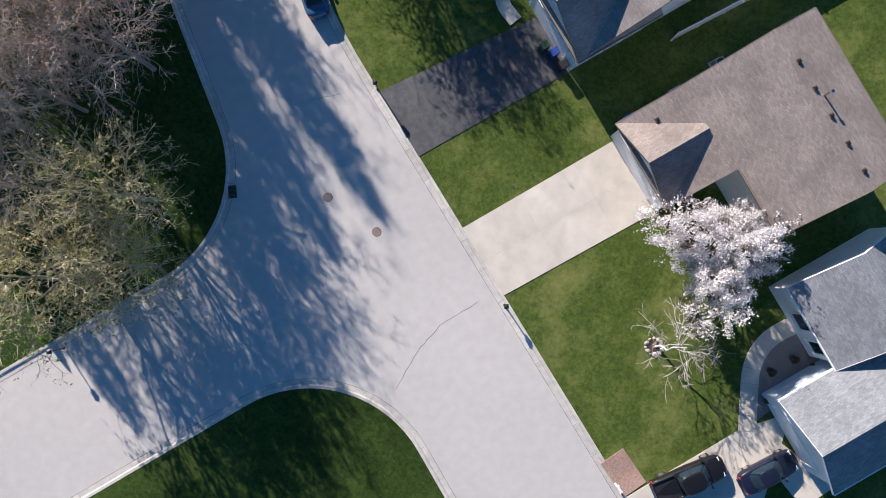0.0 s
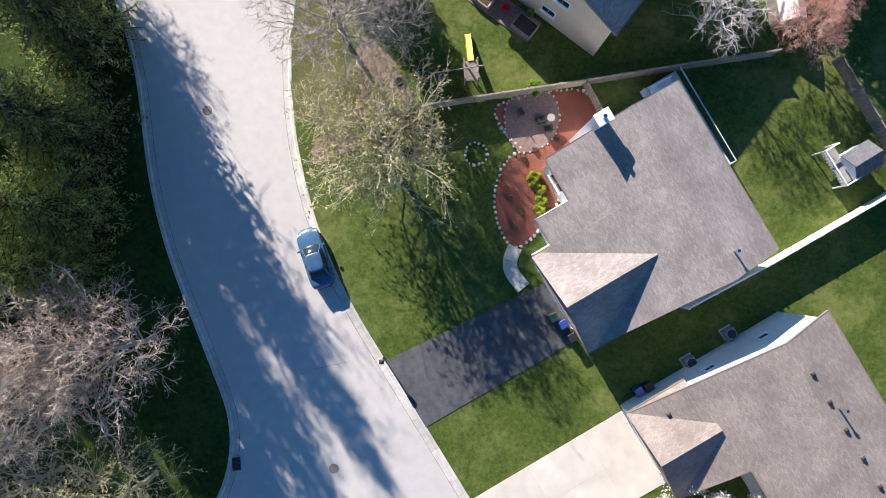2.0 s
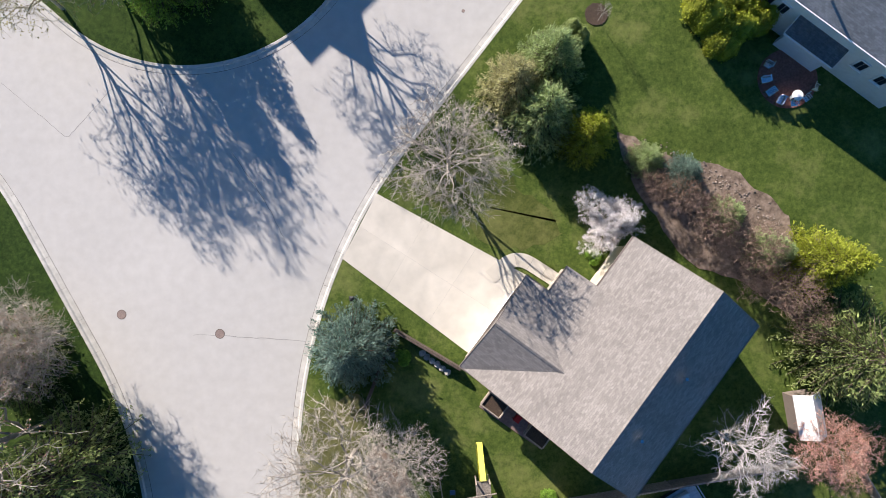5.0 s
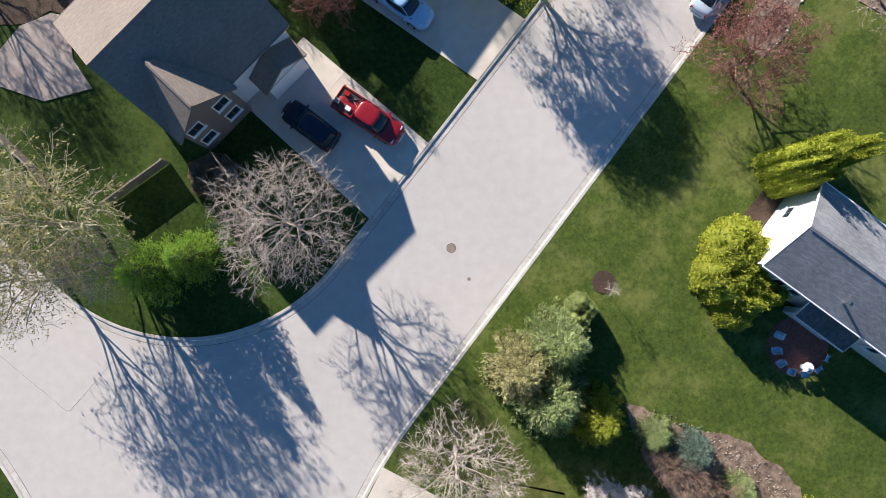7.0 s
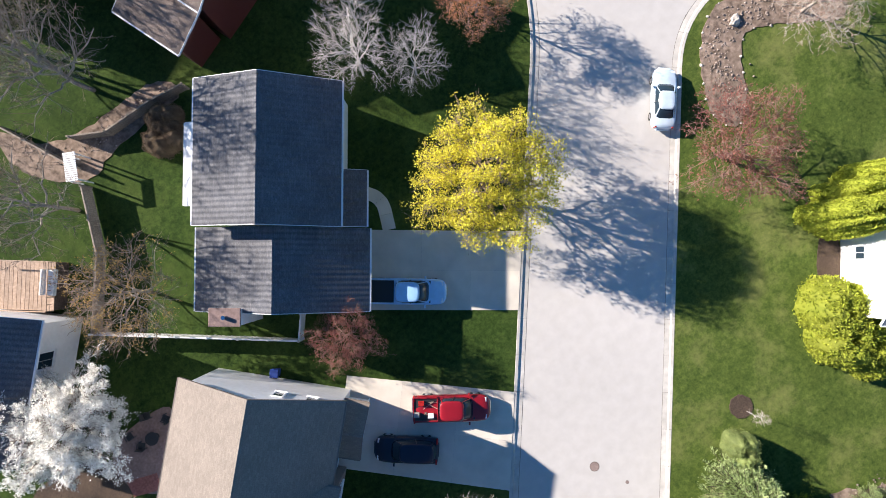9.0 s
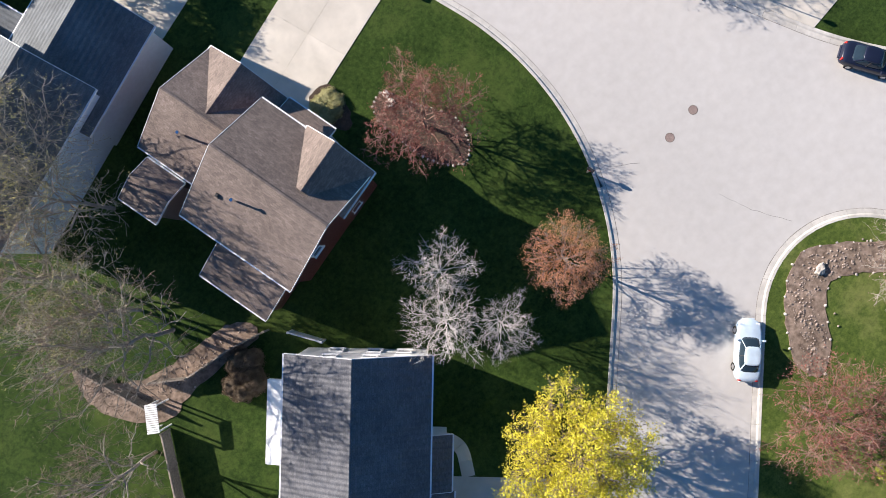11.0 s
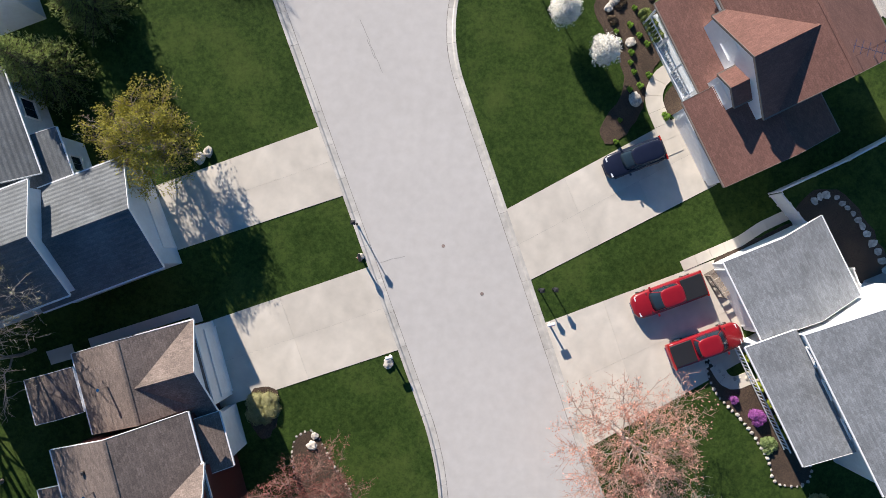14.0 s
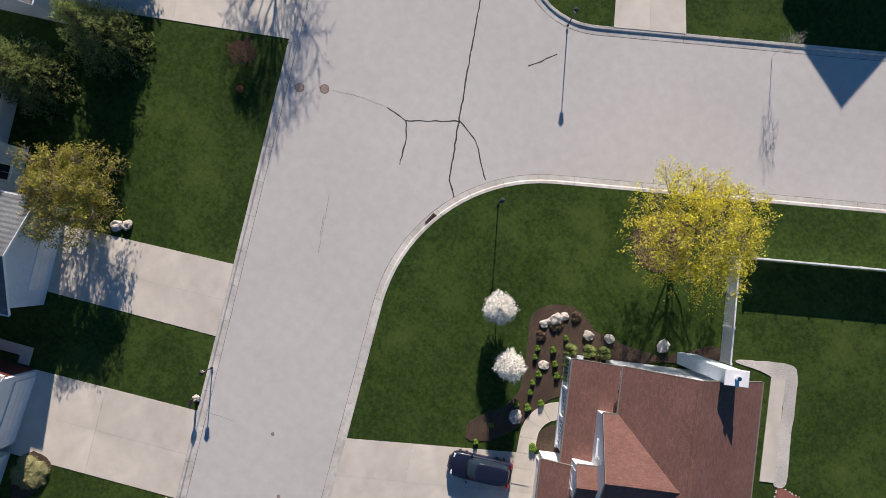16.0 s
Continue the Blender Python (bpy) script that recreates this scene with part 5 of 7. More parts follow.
def stacked(rings):
    n = len(rings[0])
    V = [p for r in rings for p in r]
    F = [(n * k + i, n * k + (i + 1) % n, n * k + n + (i + 1) % n, n * k + n + i) for k in range(len(rings) - 1) for i in range(n)]
    return V, F + [tuple(range(n * (len(rings) - 1), n * len(rings))), tuple(range(n - 1, -1, -1))]


def cabin(x0, x1, w, z0, x2, x3, w2, z1):
    """The glass of a cabin: raked front and rear, bowed sides."""
    return stacked([outline(x0 + (x2 - x0) * f ** 1.15, x1 + (x3 - x1) * f ** 1.15, w + (w2 - w) * f ** 1.3, z0 + (z1 - z0) * f) for f in (0, 0.35, 0.7, 1)])


def canopy(x0, x1, w, z):
    """A domed roof panel with a soft edge."""
    c, d = (x0 + x1) / 2, (x1 - x0) / 2
    return stacked([outline(c - d * k, c + d * k, w * k, z + up) for k, up in ((0.98, -0.06), (1.02, -0.03), (0.95, 0.015), (0.8, 0.04), (0.45, 0.055))])


def frustum(x0, x1, w, z0, x2, x3, w2, z1):
    v = [(x0, -w, z0), (x1, -w, z0), (x1, w, z0), (x0, w, z0), (x2, -w2, z1), (x3, -w2, z1), (x3, w2, z1), (x2, w2, z1)]
    return v, [(3, 2, 1, 0), (4, 5, 6, 7), (0, 1, 5, 4), (1, 2, 6, 5), (2, 3, 7, 6), (3, 0, 4, 7)]


def car(kind, x, y, heading, paint, label, cover=None):
    """kind: sedan, suv or pickup; its front points along the heading (degrees)."""
    P = PAINTS[paint]
    name = {"sedan": "car", "suv": "car", "pickup": "pickup_truck"}[kind]
    r = root(name, pose(x, y, 0.02, 0, 0, heading), label, "pickup" if kind == "pickup" else "car")
    if kind == "sedan":
        L, w, belt, top = 4.6, 0.9, 0.92, 1.45
        st = [(-2.36, 0.42, 0.42, 0.7, 0.12), (-2.29, 0.66, 0.35, 0.84, 0.12), (-2.1, 0.82, 0.28, 0.94, 0.1), (-1.6, 0.9, 0.22, 0.98, 0.12), (-0.6, 0.91, 0.2, 0.95, 0.1), (0.7, 0.91, 0.2, 0.95, 0.1), (1.5, 0.9, 0.22, 0.86, 0.12), (1.9, 0.84, 0.25, 0.78, 0.12), (2.16, 0.7, 0.28, 0.69, 0.1), (2.33, 0.4, 0.34, 0.58, 0.1)]
        cab, roofp, axles, wr = (-1.75, 1.05, 0.8, 0.9, -1.0, 0.3, 0.6, 1.4), (-1.05, 0.35, 0.62, 1.44), (-1.35, 1.4), 0.32
    elif kind == "suv":
        L, w, belt, top = 4.7, 0.94, 1.05, 1.75
        st = [(-2.35, 0.78, 0.42, 1.0, 0.12), (-2.28, 0.88, 0.34, 1.08, 0.1), (-1.5, 0.94, 0.3, 1.1, 0.1), (0.8, 0.95, 0.3, 1.08, 0.1), (1.6, 0.93, 0.3, 1.02, 0.12), (2.0, 0.88, 0.33, 0.94, 0.12), (2.24, 0.72, 0.38, 0.85, 0.1), (2.4, 0.4, 0.44, 0.72, 0.1)]
        cab, roofp, axles, wr = (-2.25, 1.15, 0.84, 1.04, -1.95, 0.4, 0.68, 1.7), (-2.0, 0.45, 0.7, 1.74), (-1.4, 1.45), 0.36
    else:
        L, w, belt, top = 5.7, 0.97, 1.1, 1.82
        st = [(-2.85, 0.9, 0.5, 1.02, 0.06), (-2.8, 0.95, 0.42, 1.08, 0.05), (-1.0, 0.97, 0.4, 1.1, 0.06), (-0.2, 0.97, 0.36, 1.12, 0.1), (1.2, 0.97, 0.36, 1.1, 0.1), (1.9, 0.96, 0.38, 1.06, 0.12), (2.45, 0.91, 0.4, 1.0, 0.12), (2.74, 0.75, 0.42, 0.92, 0.1), (2.9, 0.45, 0.48, 0.8, 0.1)]
        cab, roofp, axles, wr = (-0.95, 1.6, 0.86, 1.08, -0.78, 0.85, 0.7, 1.78), (-0.85, 0.9, 0.72, 1.82), (-1.75, 1.8), 0.39
    body = part("body", loft(st), P, r, paint + " painted body", smooth=True)
    part("glasshouse", cabin(*cab), GLASS, r, "dark tinted glass", smooth=True)
    part("roof_panel", canopy(*roofp), P, r, smooth=True)
    x0, x1, wb, z0, x2, x3, wt, z1 = cab
    for s in (-1, 1):
        c0, c1 = 0.07 * (x1 - x0), 0.08 * (x3 - x2)
        part("pillar", tube((x1 - c0, s * wb * 0.86, z0), (x3 - c1, s * wt * 0.86, z1), 0.035, 0.03, 6), P, r)
        part("pillar", tube((x0 + c0, s * wb * 0.86, z0), (x2 + c1, s * wt * 0.86, z1), 0.06, 0.05, 6), P, r)
        part("pillar", tube(((x0 + x1) / 2 - 0.1, s * wb * 1.005, z0), ((x2 + x3) / 2, s * wt * 1.01, z1), 0.04, 0.035, 6), BLACK, r)
        m = part("mirror", box(x1 - 0.35, x1 - 0.22, min(s * (w - 0.02), s * (w + 0.2)), max(s * (w - 0.02), s * (w + 0.2)), belt + 0.02, belt + 0.17, 0.03), P, r)
        hl = st[-3]
        part("headlight", box(hl[0] - 0.12, hl[0] + 0.16, min(s * 0.45, s * 0.78), max(s * 0.45, s * 0.78), hl[3] - 0.2, hl[3] - 0.015, 0.02), LAMP_CLEAR, r)
        tl = st[1]
        part("tail_light", box(tl[0] - 0.01, tl[0] + 0.1, min(s * 0.55, s * (tl[1] + 0.06)), max(s * 0.55, s * (tl[1] + 0.06)), tl[3] - 0.22, tl[3] + 0.06, 0.02), LAMP_RED, r)
        for ax in axles:
            t = part("wheel", tube((ax, s * (w - 0.2), wr), (ax, s * (w + 0.015), wr), wr, wr, 18), RUBBER, r)
            part("rim", tube((ax, s * (w - 0.02), wr), (ax, s * (w + 0.025), wr), wr * 0.6, wr * 0.55, 14), RIM, t)
    part("front_bumper", box(st[-1][0] - 0.1, st[-1][0] + 0.04, -0.45, 0.45, 0.35, 0.55, 0.03), CHROME if kind == "pickup" else P, r)
    part("rear_bumper", box(st[0][0] - 0.07, st[0][0] + 0.08, *((-0.75, 0.75) if kind == "pickup" else (-0.5, 0.5)), 0.38, 0.58, 0.03), CHROME if kind == "pickup" else P, r)
    part("wiper_cowl", box(x1 - 0.02, x1 + 0.12, -wb * 0.95, wb * 0.95, z0 - 0.1, z0 - 0.0, 0.02), BLACK, r)
    if kind == "pickup":
        if cover == "tonneau":
            part("bed_cover", box(-2.74, -1.02, -0.82, 0.82, 1.08, 1.15, 0.02), BLACK, r, "black folding bed cover")
        else:
            part("bed_liner", join(box(-2.74, -1.02, -0.8, 0.8, 1.095, 1.105)), BLACK, r, "black bed liner")
            part("bed_rail", box(-2.78, -1.0, 0.8, 0.93, 1.08, 1.2, 0.03), P, r)
            part("bed_rail", box(-2.78, -1.0, -0.93, -0.8, 1.08, 1.2, 0.03), P, r)
            part("tailgate", box(-2.84, -2.76, -0.85, 0.85, 0.7, 1.18, 0.02), P, r)
            part("header_rail", box(-1.04, -0.98, -0.8, 0.8, 1.08, 1.3, 0.02), P, r)
    if kind == "suv" or paint == "red":
        part("sunroof", box(roofp[1] - 0.95, roofp[1] - 0.3, -0.36, 0.36, roofp[3] + 0.02, roofp[3] + 0.04), GLASS, r)
    return r


def heading(ax, ay, bx, by):
    return math.degrees(math.atan2(by - ay, bx - ax))


car("sedan", -10.4, 21.1, 108, "blue", "blue sedan parked along the kerb")
car("sedan", 20.1, 93.3, 51, "silver", "silver white sedan parked along the kerb")
car("suv", 31.9, 147.9, 205, "navy", "dark navy sport utility car on the driveway")
car("pickup", 35.2, 137.7, 204.5, "red", "red pickup with a black bed cover", "tonneau")
car("pickup", 38.2, 134.2, 24, "red", "red pickup with a black bed cover", "tonneau")
truck = car("pickup", -6.6, 84.1, -35, "red", "red pickup loaded with garden tools")
car("suv", -11.1, 83.6, 141.5, "navy", "dark navy car on a shaded driveway")
car("pickup", -4.1, 93.0, -37, "sky blue", "light blue pickup with a black bed cover", "tonneau")
car("pickup", 18.4, -16.4, 23, "black", "black pickup on the driveway")
car("sedan", 24.5, -15.9, 27, "navy", "dark blue car on the driveway")
car("sedan", 40.6, 105.6, -52, "navy", "dark blue car parked on the side street")

# tools in the red pickup's bed
rng = random.Random(5)
for i in range(7):
    a = rng.uniform(-2.6, -1.2)
    b = rng.uniform(-0.6, 0.6)
    m = pose(-6.6, 84.1, 0.02, 0, 0, -35) @ pose(a, b, 1.15)
    if i < 4:
        t = root("garden_tool", m, "long wooden-handled tool lying in the bed", "tool", "bed load")
        q = Vector((rng.uniform(-0.6, 0.6), rng.uniform(-0.3, 0.3), 0.05))
        part("handle", tube(-q, q, 0.025, 0.025, 6), DECK, t)
        part("blade", box(q.x - 0.1, q.x + 0.1, q.y - 0.08, q.y + 0.08, 0.0, 0.05, 0.01), IRON, t)
    else:
        t = root("box", m, "pale plastic box lying in the bed", "box", "bed load")
        part("body", box(-0.2, 0.2, -0.16, 0.16, -0.04, 0.2, 0.03), (WHITE, FOUND, LAMP_RED)[i % 3], t)
        part("lid", box(-0.21, 0.21, -0.17, 0.17, 0.2, 0.23, 0.01), (WHITE, FOUND, LAMP_RED)[i % 3], t)


# ---- fences ----
def fence(points, height, material, label, bay=2.4, cap=True, thick=0.05):
    pts = [Vector(p) for p in points]
    mid = sum(pts, Vector((0, 0))) / len(pts)
    r = root("fence", pose(mid.x, mid.y, 0.12), label, "fence")
    for a, b in zip(pts, pts[1:]):
        d = b - a
        n = max(1, round(d.length / bay))
        ang = math.atan2(d.y, d.x)
        for i in range(n + 1):
            p = a + d * i / n - mid
            m = part("post", join(box(-0.065, 0.065, -0.065, 0.065, 0, height + 0.06), box(-0.085, 0.085, -0.085, 0.085, height + 0.06, height + 0.11, 0.02)), material, r)
            m.matrix_basis = pose(p.x, p.y, 0, 0, 0, math.degrees(ang))
        for i in range(n):
            p = a + d * (i + 0.5) / n - mid
            h = d.length / n / 2 - 0.065
            nb = max(4, int(2 * h / 0.155))
            bw = 2 * h / nb
            geo = join(*[box(-h + k * bw + 0.006, -h + (k + 1) * bw - 0.006, -thick / 2 + 0.012 * (k % 2), thick / 2 + 0.012 * (k % 2), 0.05, height - 0.04 - 0.02 * (k % 3 == 1)) for k in range(nb)])
            m = part("panel", geo, material, r, kind="stuff")
            m.matrix_basis = pose(p.x, p.y, 0, 0, 0, math.degrees(ang))
            if cap:
                m = part("top_rail", box(-h, h, -0.06, 0.06, height - 0.04, height + 0.03, 0.01), material, r)
                m.matrix_basis = pose(p.x, p.y, 0, 0, 0, math.degrees(ang))
    return r


fence([(-7.2, 31.5), (-0.4, 32.8), (10.3, 34.4), (17.9, 35.6), (24.8, 36.6)], 1.5, WOODF, "weathered wooden board fence between two gardens")
fence([(10.3, 34.3), (12.2, 30.6)], 1.3, WOODF, "short weathered wooden fence beside the patio")
fence([(-7.0, 114.3), (-5.4, 112.3)], 1.5, VINYL, "short white panel fence between two houses")
fence([(17.6, 17.2), (23.7, 20.4), (33.4, 25.9)], 1.5, VINYL, "white panel fence along the side lawn")
fence([(29.6, 36.2), (33.6, 29.2), (36.0, 25.0)], 1.3, WOODF, "weathered wooden fence across the back lawn")
fence([(-24.6, 104.2), (-19.6, 100.3), (-12.6, 94.8), (-11.3, 96.3)], 1.6, VINYL, "white vinyl fence beside the garage wing")
fence([(-18.9, 113.6), (-20.9, 108.8), (-24.6, 104.2)], 1.4, WOODF, "weathered wooden fence behind the house")
w = root("garden_arbor", pose(-18.45, 114.85, 0.12, 0, 0, 62), "white painted garden arbor over the stony path", "arbor")
for a in (-0.95, 0.95):
    for b in (-0.38, 0.38):
        part("post", box(a - 0.05, a + 0.05, b - 0.05, b + 0.05, 0, 2.0), WHITE, w)
for k in range(14):
    part("slat", box(-1.05 + 0.155 * k, -0.93 + 0.155 * k, -0.45, 0.45, 2.0, 2.05, 0.01), WHITE, w)
fence([(-21.4, 121.0), (-18.7, 115.3)], 1.3, WOODF, "weathered wooden fence along the stony path")
fence([(-8.5, 115.4), (-11.1, 115.8), (-15.2, 115.9), (-17.6, 117.2)], 1.3, WOODF, "weathered open wooden fence behind the house")
fence([(37.5, 172.3), (41.7, 165.5)], 1.7, VINYL, "white vinyl fence between lawn and garden")
fence([(38.6, 173.0), (47.3, 178.5), (60, 186.5)], 1.6, VINYL, "white vinyl fence along the back lawn")
fence([(42.6, 146.1), (47.5, 148.8), (57.0, 154.8)], 1.6, VINYL, "white vinyl fence between the two houses")
fence([(42.7, 145.9), (44.6, 143.9)], 1.6, VINYL, "white slatted garden gate panel", 1.0)
fence([(48.35, 140.75), (49.4, 138.5)], 1.6, VINYL, "white slatted screen at the rear of the house", 1.0)
fence([(-26.6, 78.0), (-22.1, 81.1)], 1.4, WOODF, "weathered wooden fence beside the tall house")
fence([(-31.2, 79.4), (-32.1, 80.9), (-35.5, 84.2)], 1.4, WOODF, "weathered wooden fence across the side lawn")

# ---- beds, paths and stones ----
def rock_mesh(seed, level=2):
    rg = random.Random(seed)
    bm = bmesh.new()
    bmesh.ops.create_icosphere(bm, subdivisions=level, radius=1.0)
    o = Vector((rg.uniform(0, 50), rg.uniform(0, 50), 0))
    for v in bm.verts:
        k = 1 + 0.45 * noise.noise(v.co * 1.1 + o) + 0.2 * noise.noise(v.co * 2.7 + o) + (0.14 * noise.noise(v.co * 5.3 + o) if level > 2 else 0)
        v.co = Vector((v.co.x * k, v.co.y * k * 0.85, v.co.z * k * 0.62))
    me = bpy.data.meshes.new("rock")
    bm.to_mesh(me)
    bm.free()
    me.materials.append(STONE)
    return me


ROCKS = [rock_mesh(s) for s in range(4)]
BOULDERS = [rock_mesh(s, 3) for s in range(4, 8)]


def rock(x, y, size, rg, label, group="", z=0.14, parent=None):
    ob = new("rock" if parent is None else "edging_stone", (BOULDERS if parent is None else ROCKS)[rg.randrange(4)])
    ob.matrix_basis = pose(x, y, z + size * 0.2, rg.uniform(-12, 12), rg.uniform(-12, 12), rg.uniform(0, 360)) @ Matrix.Diagonal((size, size, size * rg.uniform(0.7, 1.1), 1))
    if parent is None:
        tagged(ob, label, "rock", group)
    else:
        ob.parent = parent
    return ob


def bed(name, poly, material, label, z=0.17, seed=1, edge=0.08, stones=0.0, size=0.13):
    """A planting bed with an uneven edge, and a row of edging stones where it has one."""
    rg = random.Random(seed)
    m = Vector((sum(p[0] for p in poly) / len(poly), sum(p[1] for p in poly) / len(poly)))
    loc = [(x - m.x, y - m.y) for x, y in poly]
    rad = [(Vector(p)) for p in loc]
    n = len(rad)
    fine = []
    for i in range(n):
        a, b, c, d = rad[i - 1], rad[i], rad[(i + 1) % n], rad[(i + 2) % n]
        for k in range(5):
            t = k / 5
            fine.append(0.5 * ((2 * b) + (c - a) * t + (2 * a - 5 * b + 4 * c - d) * t * t + (3 * b - a - 3 * c + d) * t ** 3))
    out = [(p.x + rg.uniform(-edge, edge), p.y + rg.uniform(-edge, edge)) for p in fine]
    r = root(name, pose(m.x, m.y, 0), label, name.replace("_", " "), kind="structure")
    part("soil", slab(out, 0.08, z), material, r)
    if stones:
        loop = fine + [fine[0]]
        for p, w in spaced(loop, stones):
            rock(p.x + rg.uniform(-0.05, 0.05), p.y + rg.uniform(-0.05, 0.05), size * rg.uniform(0.7, 1.3), rg, "", z=z - 0.03, parent=r)
    return r


def strewn(parent, spots, spread, count, size, seed):
    """Small stones lying about on a bed, along a line of spots."""
    rg = random.Random(seed)
    V, F = [], []
    o = parent.matrix_basis.translation
    for _ in range(count):
        i = rg.randrange(len(spots) - 1)
        p = Vector(spots[i]).lerp(Vector(spots[i + 1]), rg.random()) + Vector((rg.gauss(0, spread), rg.gauss(0, spread)))
        r, a = size * rg.uniform(0.5, 1.5), rg.uniform(0, 6.28)
        n, b = 6, len(V)
        for z, k in ((0.0, 1.0), (0.5, 0.85), (0.8, 0.4)):
            V += [(p.x - o.x + r * k * math.cos(a + 6.283 * j / n) * rg.uniform(0.8, 1.2), p.y - o.y + r * k * 0.8 * math.sin(a + 6.283 * j / n), 0.165 + z * r) for j in range(n)]
        F += [(b + n * t + j, b + n * t + (j + 1) % n, b + n * t + n + (j + 1) % n, b + n * t + n + j) for t in range(2) for j in range(n)] + [tuple(range(b + 2 * n, b + 3 * n))]
    part("strewn_stones", (V, F), RUBBLE, parent, "small rough stones", kind="stuff")


def ring(x, y, r, n=9):
    return [(x + r * math.cos(2 * math.pi * i / n), y + r * math.sin(2 * math.pi * i / n)) for i in range(n)]


def flat(name, poly, material, label, z=0.2):
    """A paved area with straight edges."""
    m = Vector((sum(p[0] for p in poly) / len(poly), sum(p[1] for p in poly) / len(poly)))
    r = root(name, pose(m.x, m.y, 0), label, name.replace("_", " "), kind="structure")
    part("paving", slab([(x - m.x, y - m.y) for x, y in poly], 0.06, z), material, r)


TANCON = mat("tan patio concrete", (0.29, 0.245, 0.215), (0.38, 0.325, 0.29), 2, 0.9, 0.2, 40, 0.5, 0.12)
OLIVEGRASS = grass("dry olive lawn grass", (0.035, 0.055, 0.012), (0.125, 0.14, 0.038), (0.19, 0.175, 0.07), 0.6)
DRYGRASS = grass("dry lawn grass", (0.07, 0.075, 0.025), (0.17, 0.165, 0.07), (0.22, 0.19, 0.1), 0.6)
RUBBLE = mat("rough garden stones", (0.16, 0.125, 0.1), (0.34, 0.275, 0.235), 3, 0.95, 0.5, 20, vary="island", vary_amount=0.4)
LITTER = mat("dry leaf litter", (0.1, 0.07, 0.05), (0.32, 0.24, 0.185), 2.5, 0.97, 1.0, 20)
bed("dry_lawn", [(0.6, 62.4), (3.0, 59.6), (5.6, 57.0), (8.0, 54.4), (5.6, 53.2), (3.0, 53.4), (-0.4, 55.6), (-3.4, 57.6), (-2.2, 59.8)], OLIVEGRASS, "patch of dry olive lawn under the bare tree", z=0.132, seed=33, edge=0.4)
bed("dry_lawn", [(-12.18, 39.84), (-10.73, 41.56), (-7.47, 41.74), (-7.29, 37.17), (-7.69, 31.97), (-10.16, 31.14), (-11.89, 32.45), (-12.34, 36.36)], DRYGRASS, "strip of dry tan lawn along the kerb", z=0.135, seed=27, edge=0.35)
bed("mulch_bed", [(-7.07, 37.60), (-5.54, 38.01), (-3.20, 34.08), (-3.21, 32.56), (-6.91, 31.74)], LITTER, "bed of dry brown leaf litter under the bare trees", z=0.14, seed=28, edge=0.3)
bed("mulch_bed", [(3.4, 32.2), (4.4, 33.2), (10.2, 34.0), (11.6, 30.9), (9.0, 29.0), (8.2, 25.3), (6.0, 22.4), (4.4, 22.0), (3.4, 24.4), (3.5, 26.8), (4.3, 28.6), (5.4, 29.4), (4.4, 30.4)], REDMULCH, "red mulch bed edged with pale stones", stones=0.42)
bed("patio", [(4.2, 31.0), (4.6, 33.3), (7.4, 33.9), (8.4, 32.2), (7.6, 30.0), (5.4, 29.2)], PATIO, "round brown paved patio edged with stones", z=0.21, edge=0.02, stones=0.5, size=0.1)
bed("tree_ring", ring(1.9, 29.1, 0.85), GRASS, "ring of pale stones round a sapling", z=0.15, edge=0.02, stones=0.35, size=0.12)
bed("mulch_bed", [(-10.80, 29.26), (-9.92, 30.66), (-7.77, 30.93), (-6.70, 29.84), (-8.43, 29.23), (-10.38, 28.18)], LITTER, "worn brown mulch patch at the lawn corner", seed=3, edge=0.15)
bed("gravel_bed", [(23.33, -12.42), (23.10, -10.40), (23.69, -8.02), (25.14, -6.07), (27.72, -4.72), (29.30, -6.37), (30.06, -7.88), (26.35, -10.26), (24.47, -11.78)], GRAVEL, "grey gravel bed with dark shrubs", seed=4, edge=0.03)
bed("mulch_bed", [(28.1, 159.6), (29.7, 161.7), (31.4, 161.9), (33.2, 161.5), (37.6, 162.9), (40.9, 166.2), (41.6, 165.1), (37.0, 161.5), (34.0, 156.4), (33.0, 154.8), (32.4, 152.0), (31.6, 150.2), (30.0, 148.9), (29.3, 150.2), (30.9, 153.6), (29.6, 156.8)], MULCH, "brown mulch bed with small shrubs and boulders", seed=5)
bed("mulch_bed", [(34.3, 151.8), (34.1, 153.0), (34.9, 154.2), (36.4, 154.9), (37.3, 153.7), (35.4, 151.8)], MULCH, "half-round mulch bed beside the porch", seed=25, edge=0.03)
flat("patio", [(-29.81, 92.70), (-29.40, 89.35), (-27.96, 87.0), (-31.68, 86.1), (-35.3, 87.44), (-35.4, 89.75), (-33.47, 92.0), (-31.08, 92.94)], TANCON, "tan concrete patio behind the house")
flat("patio", [(-29.58, 93.99), (-27.36, 93.17), (-27.79, 91.96), (-29.78, 92.72)], BRICK, "red brick strip between two patios", z=0.205)
bed("mulch_bed", [(-36.5, 92.6), (-33.4, 92.2), (-31.1, 93.1), (-29.7, 92.9), (-29.6, 95.2), (-31.5, 97.4), (-36.0, 97.0)], MULCH, "dark soil bed beside the patio", seed=29, edge=0.1, z=0.165)

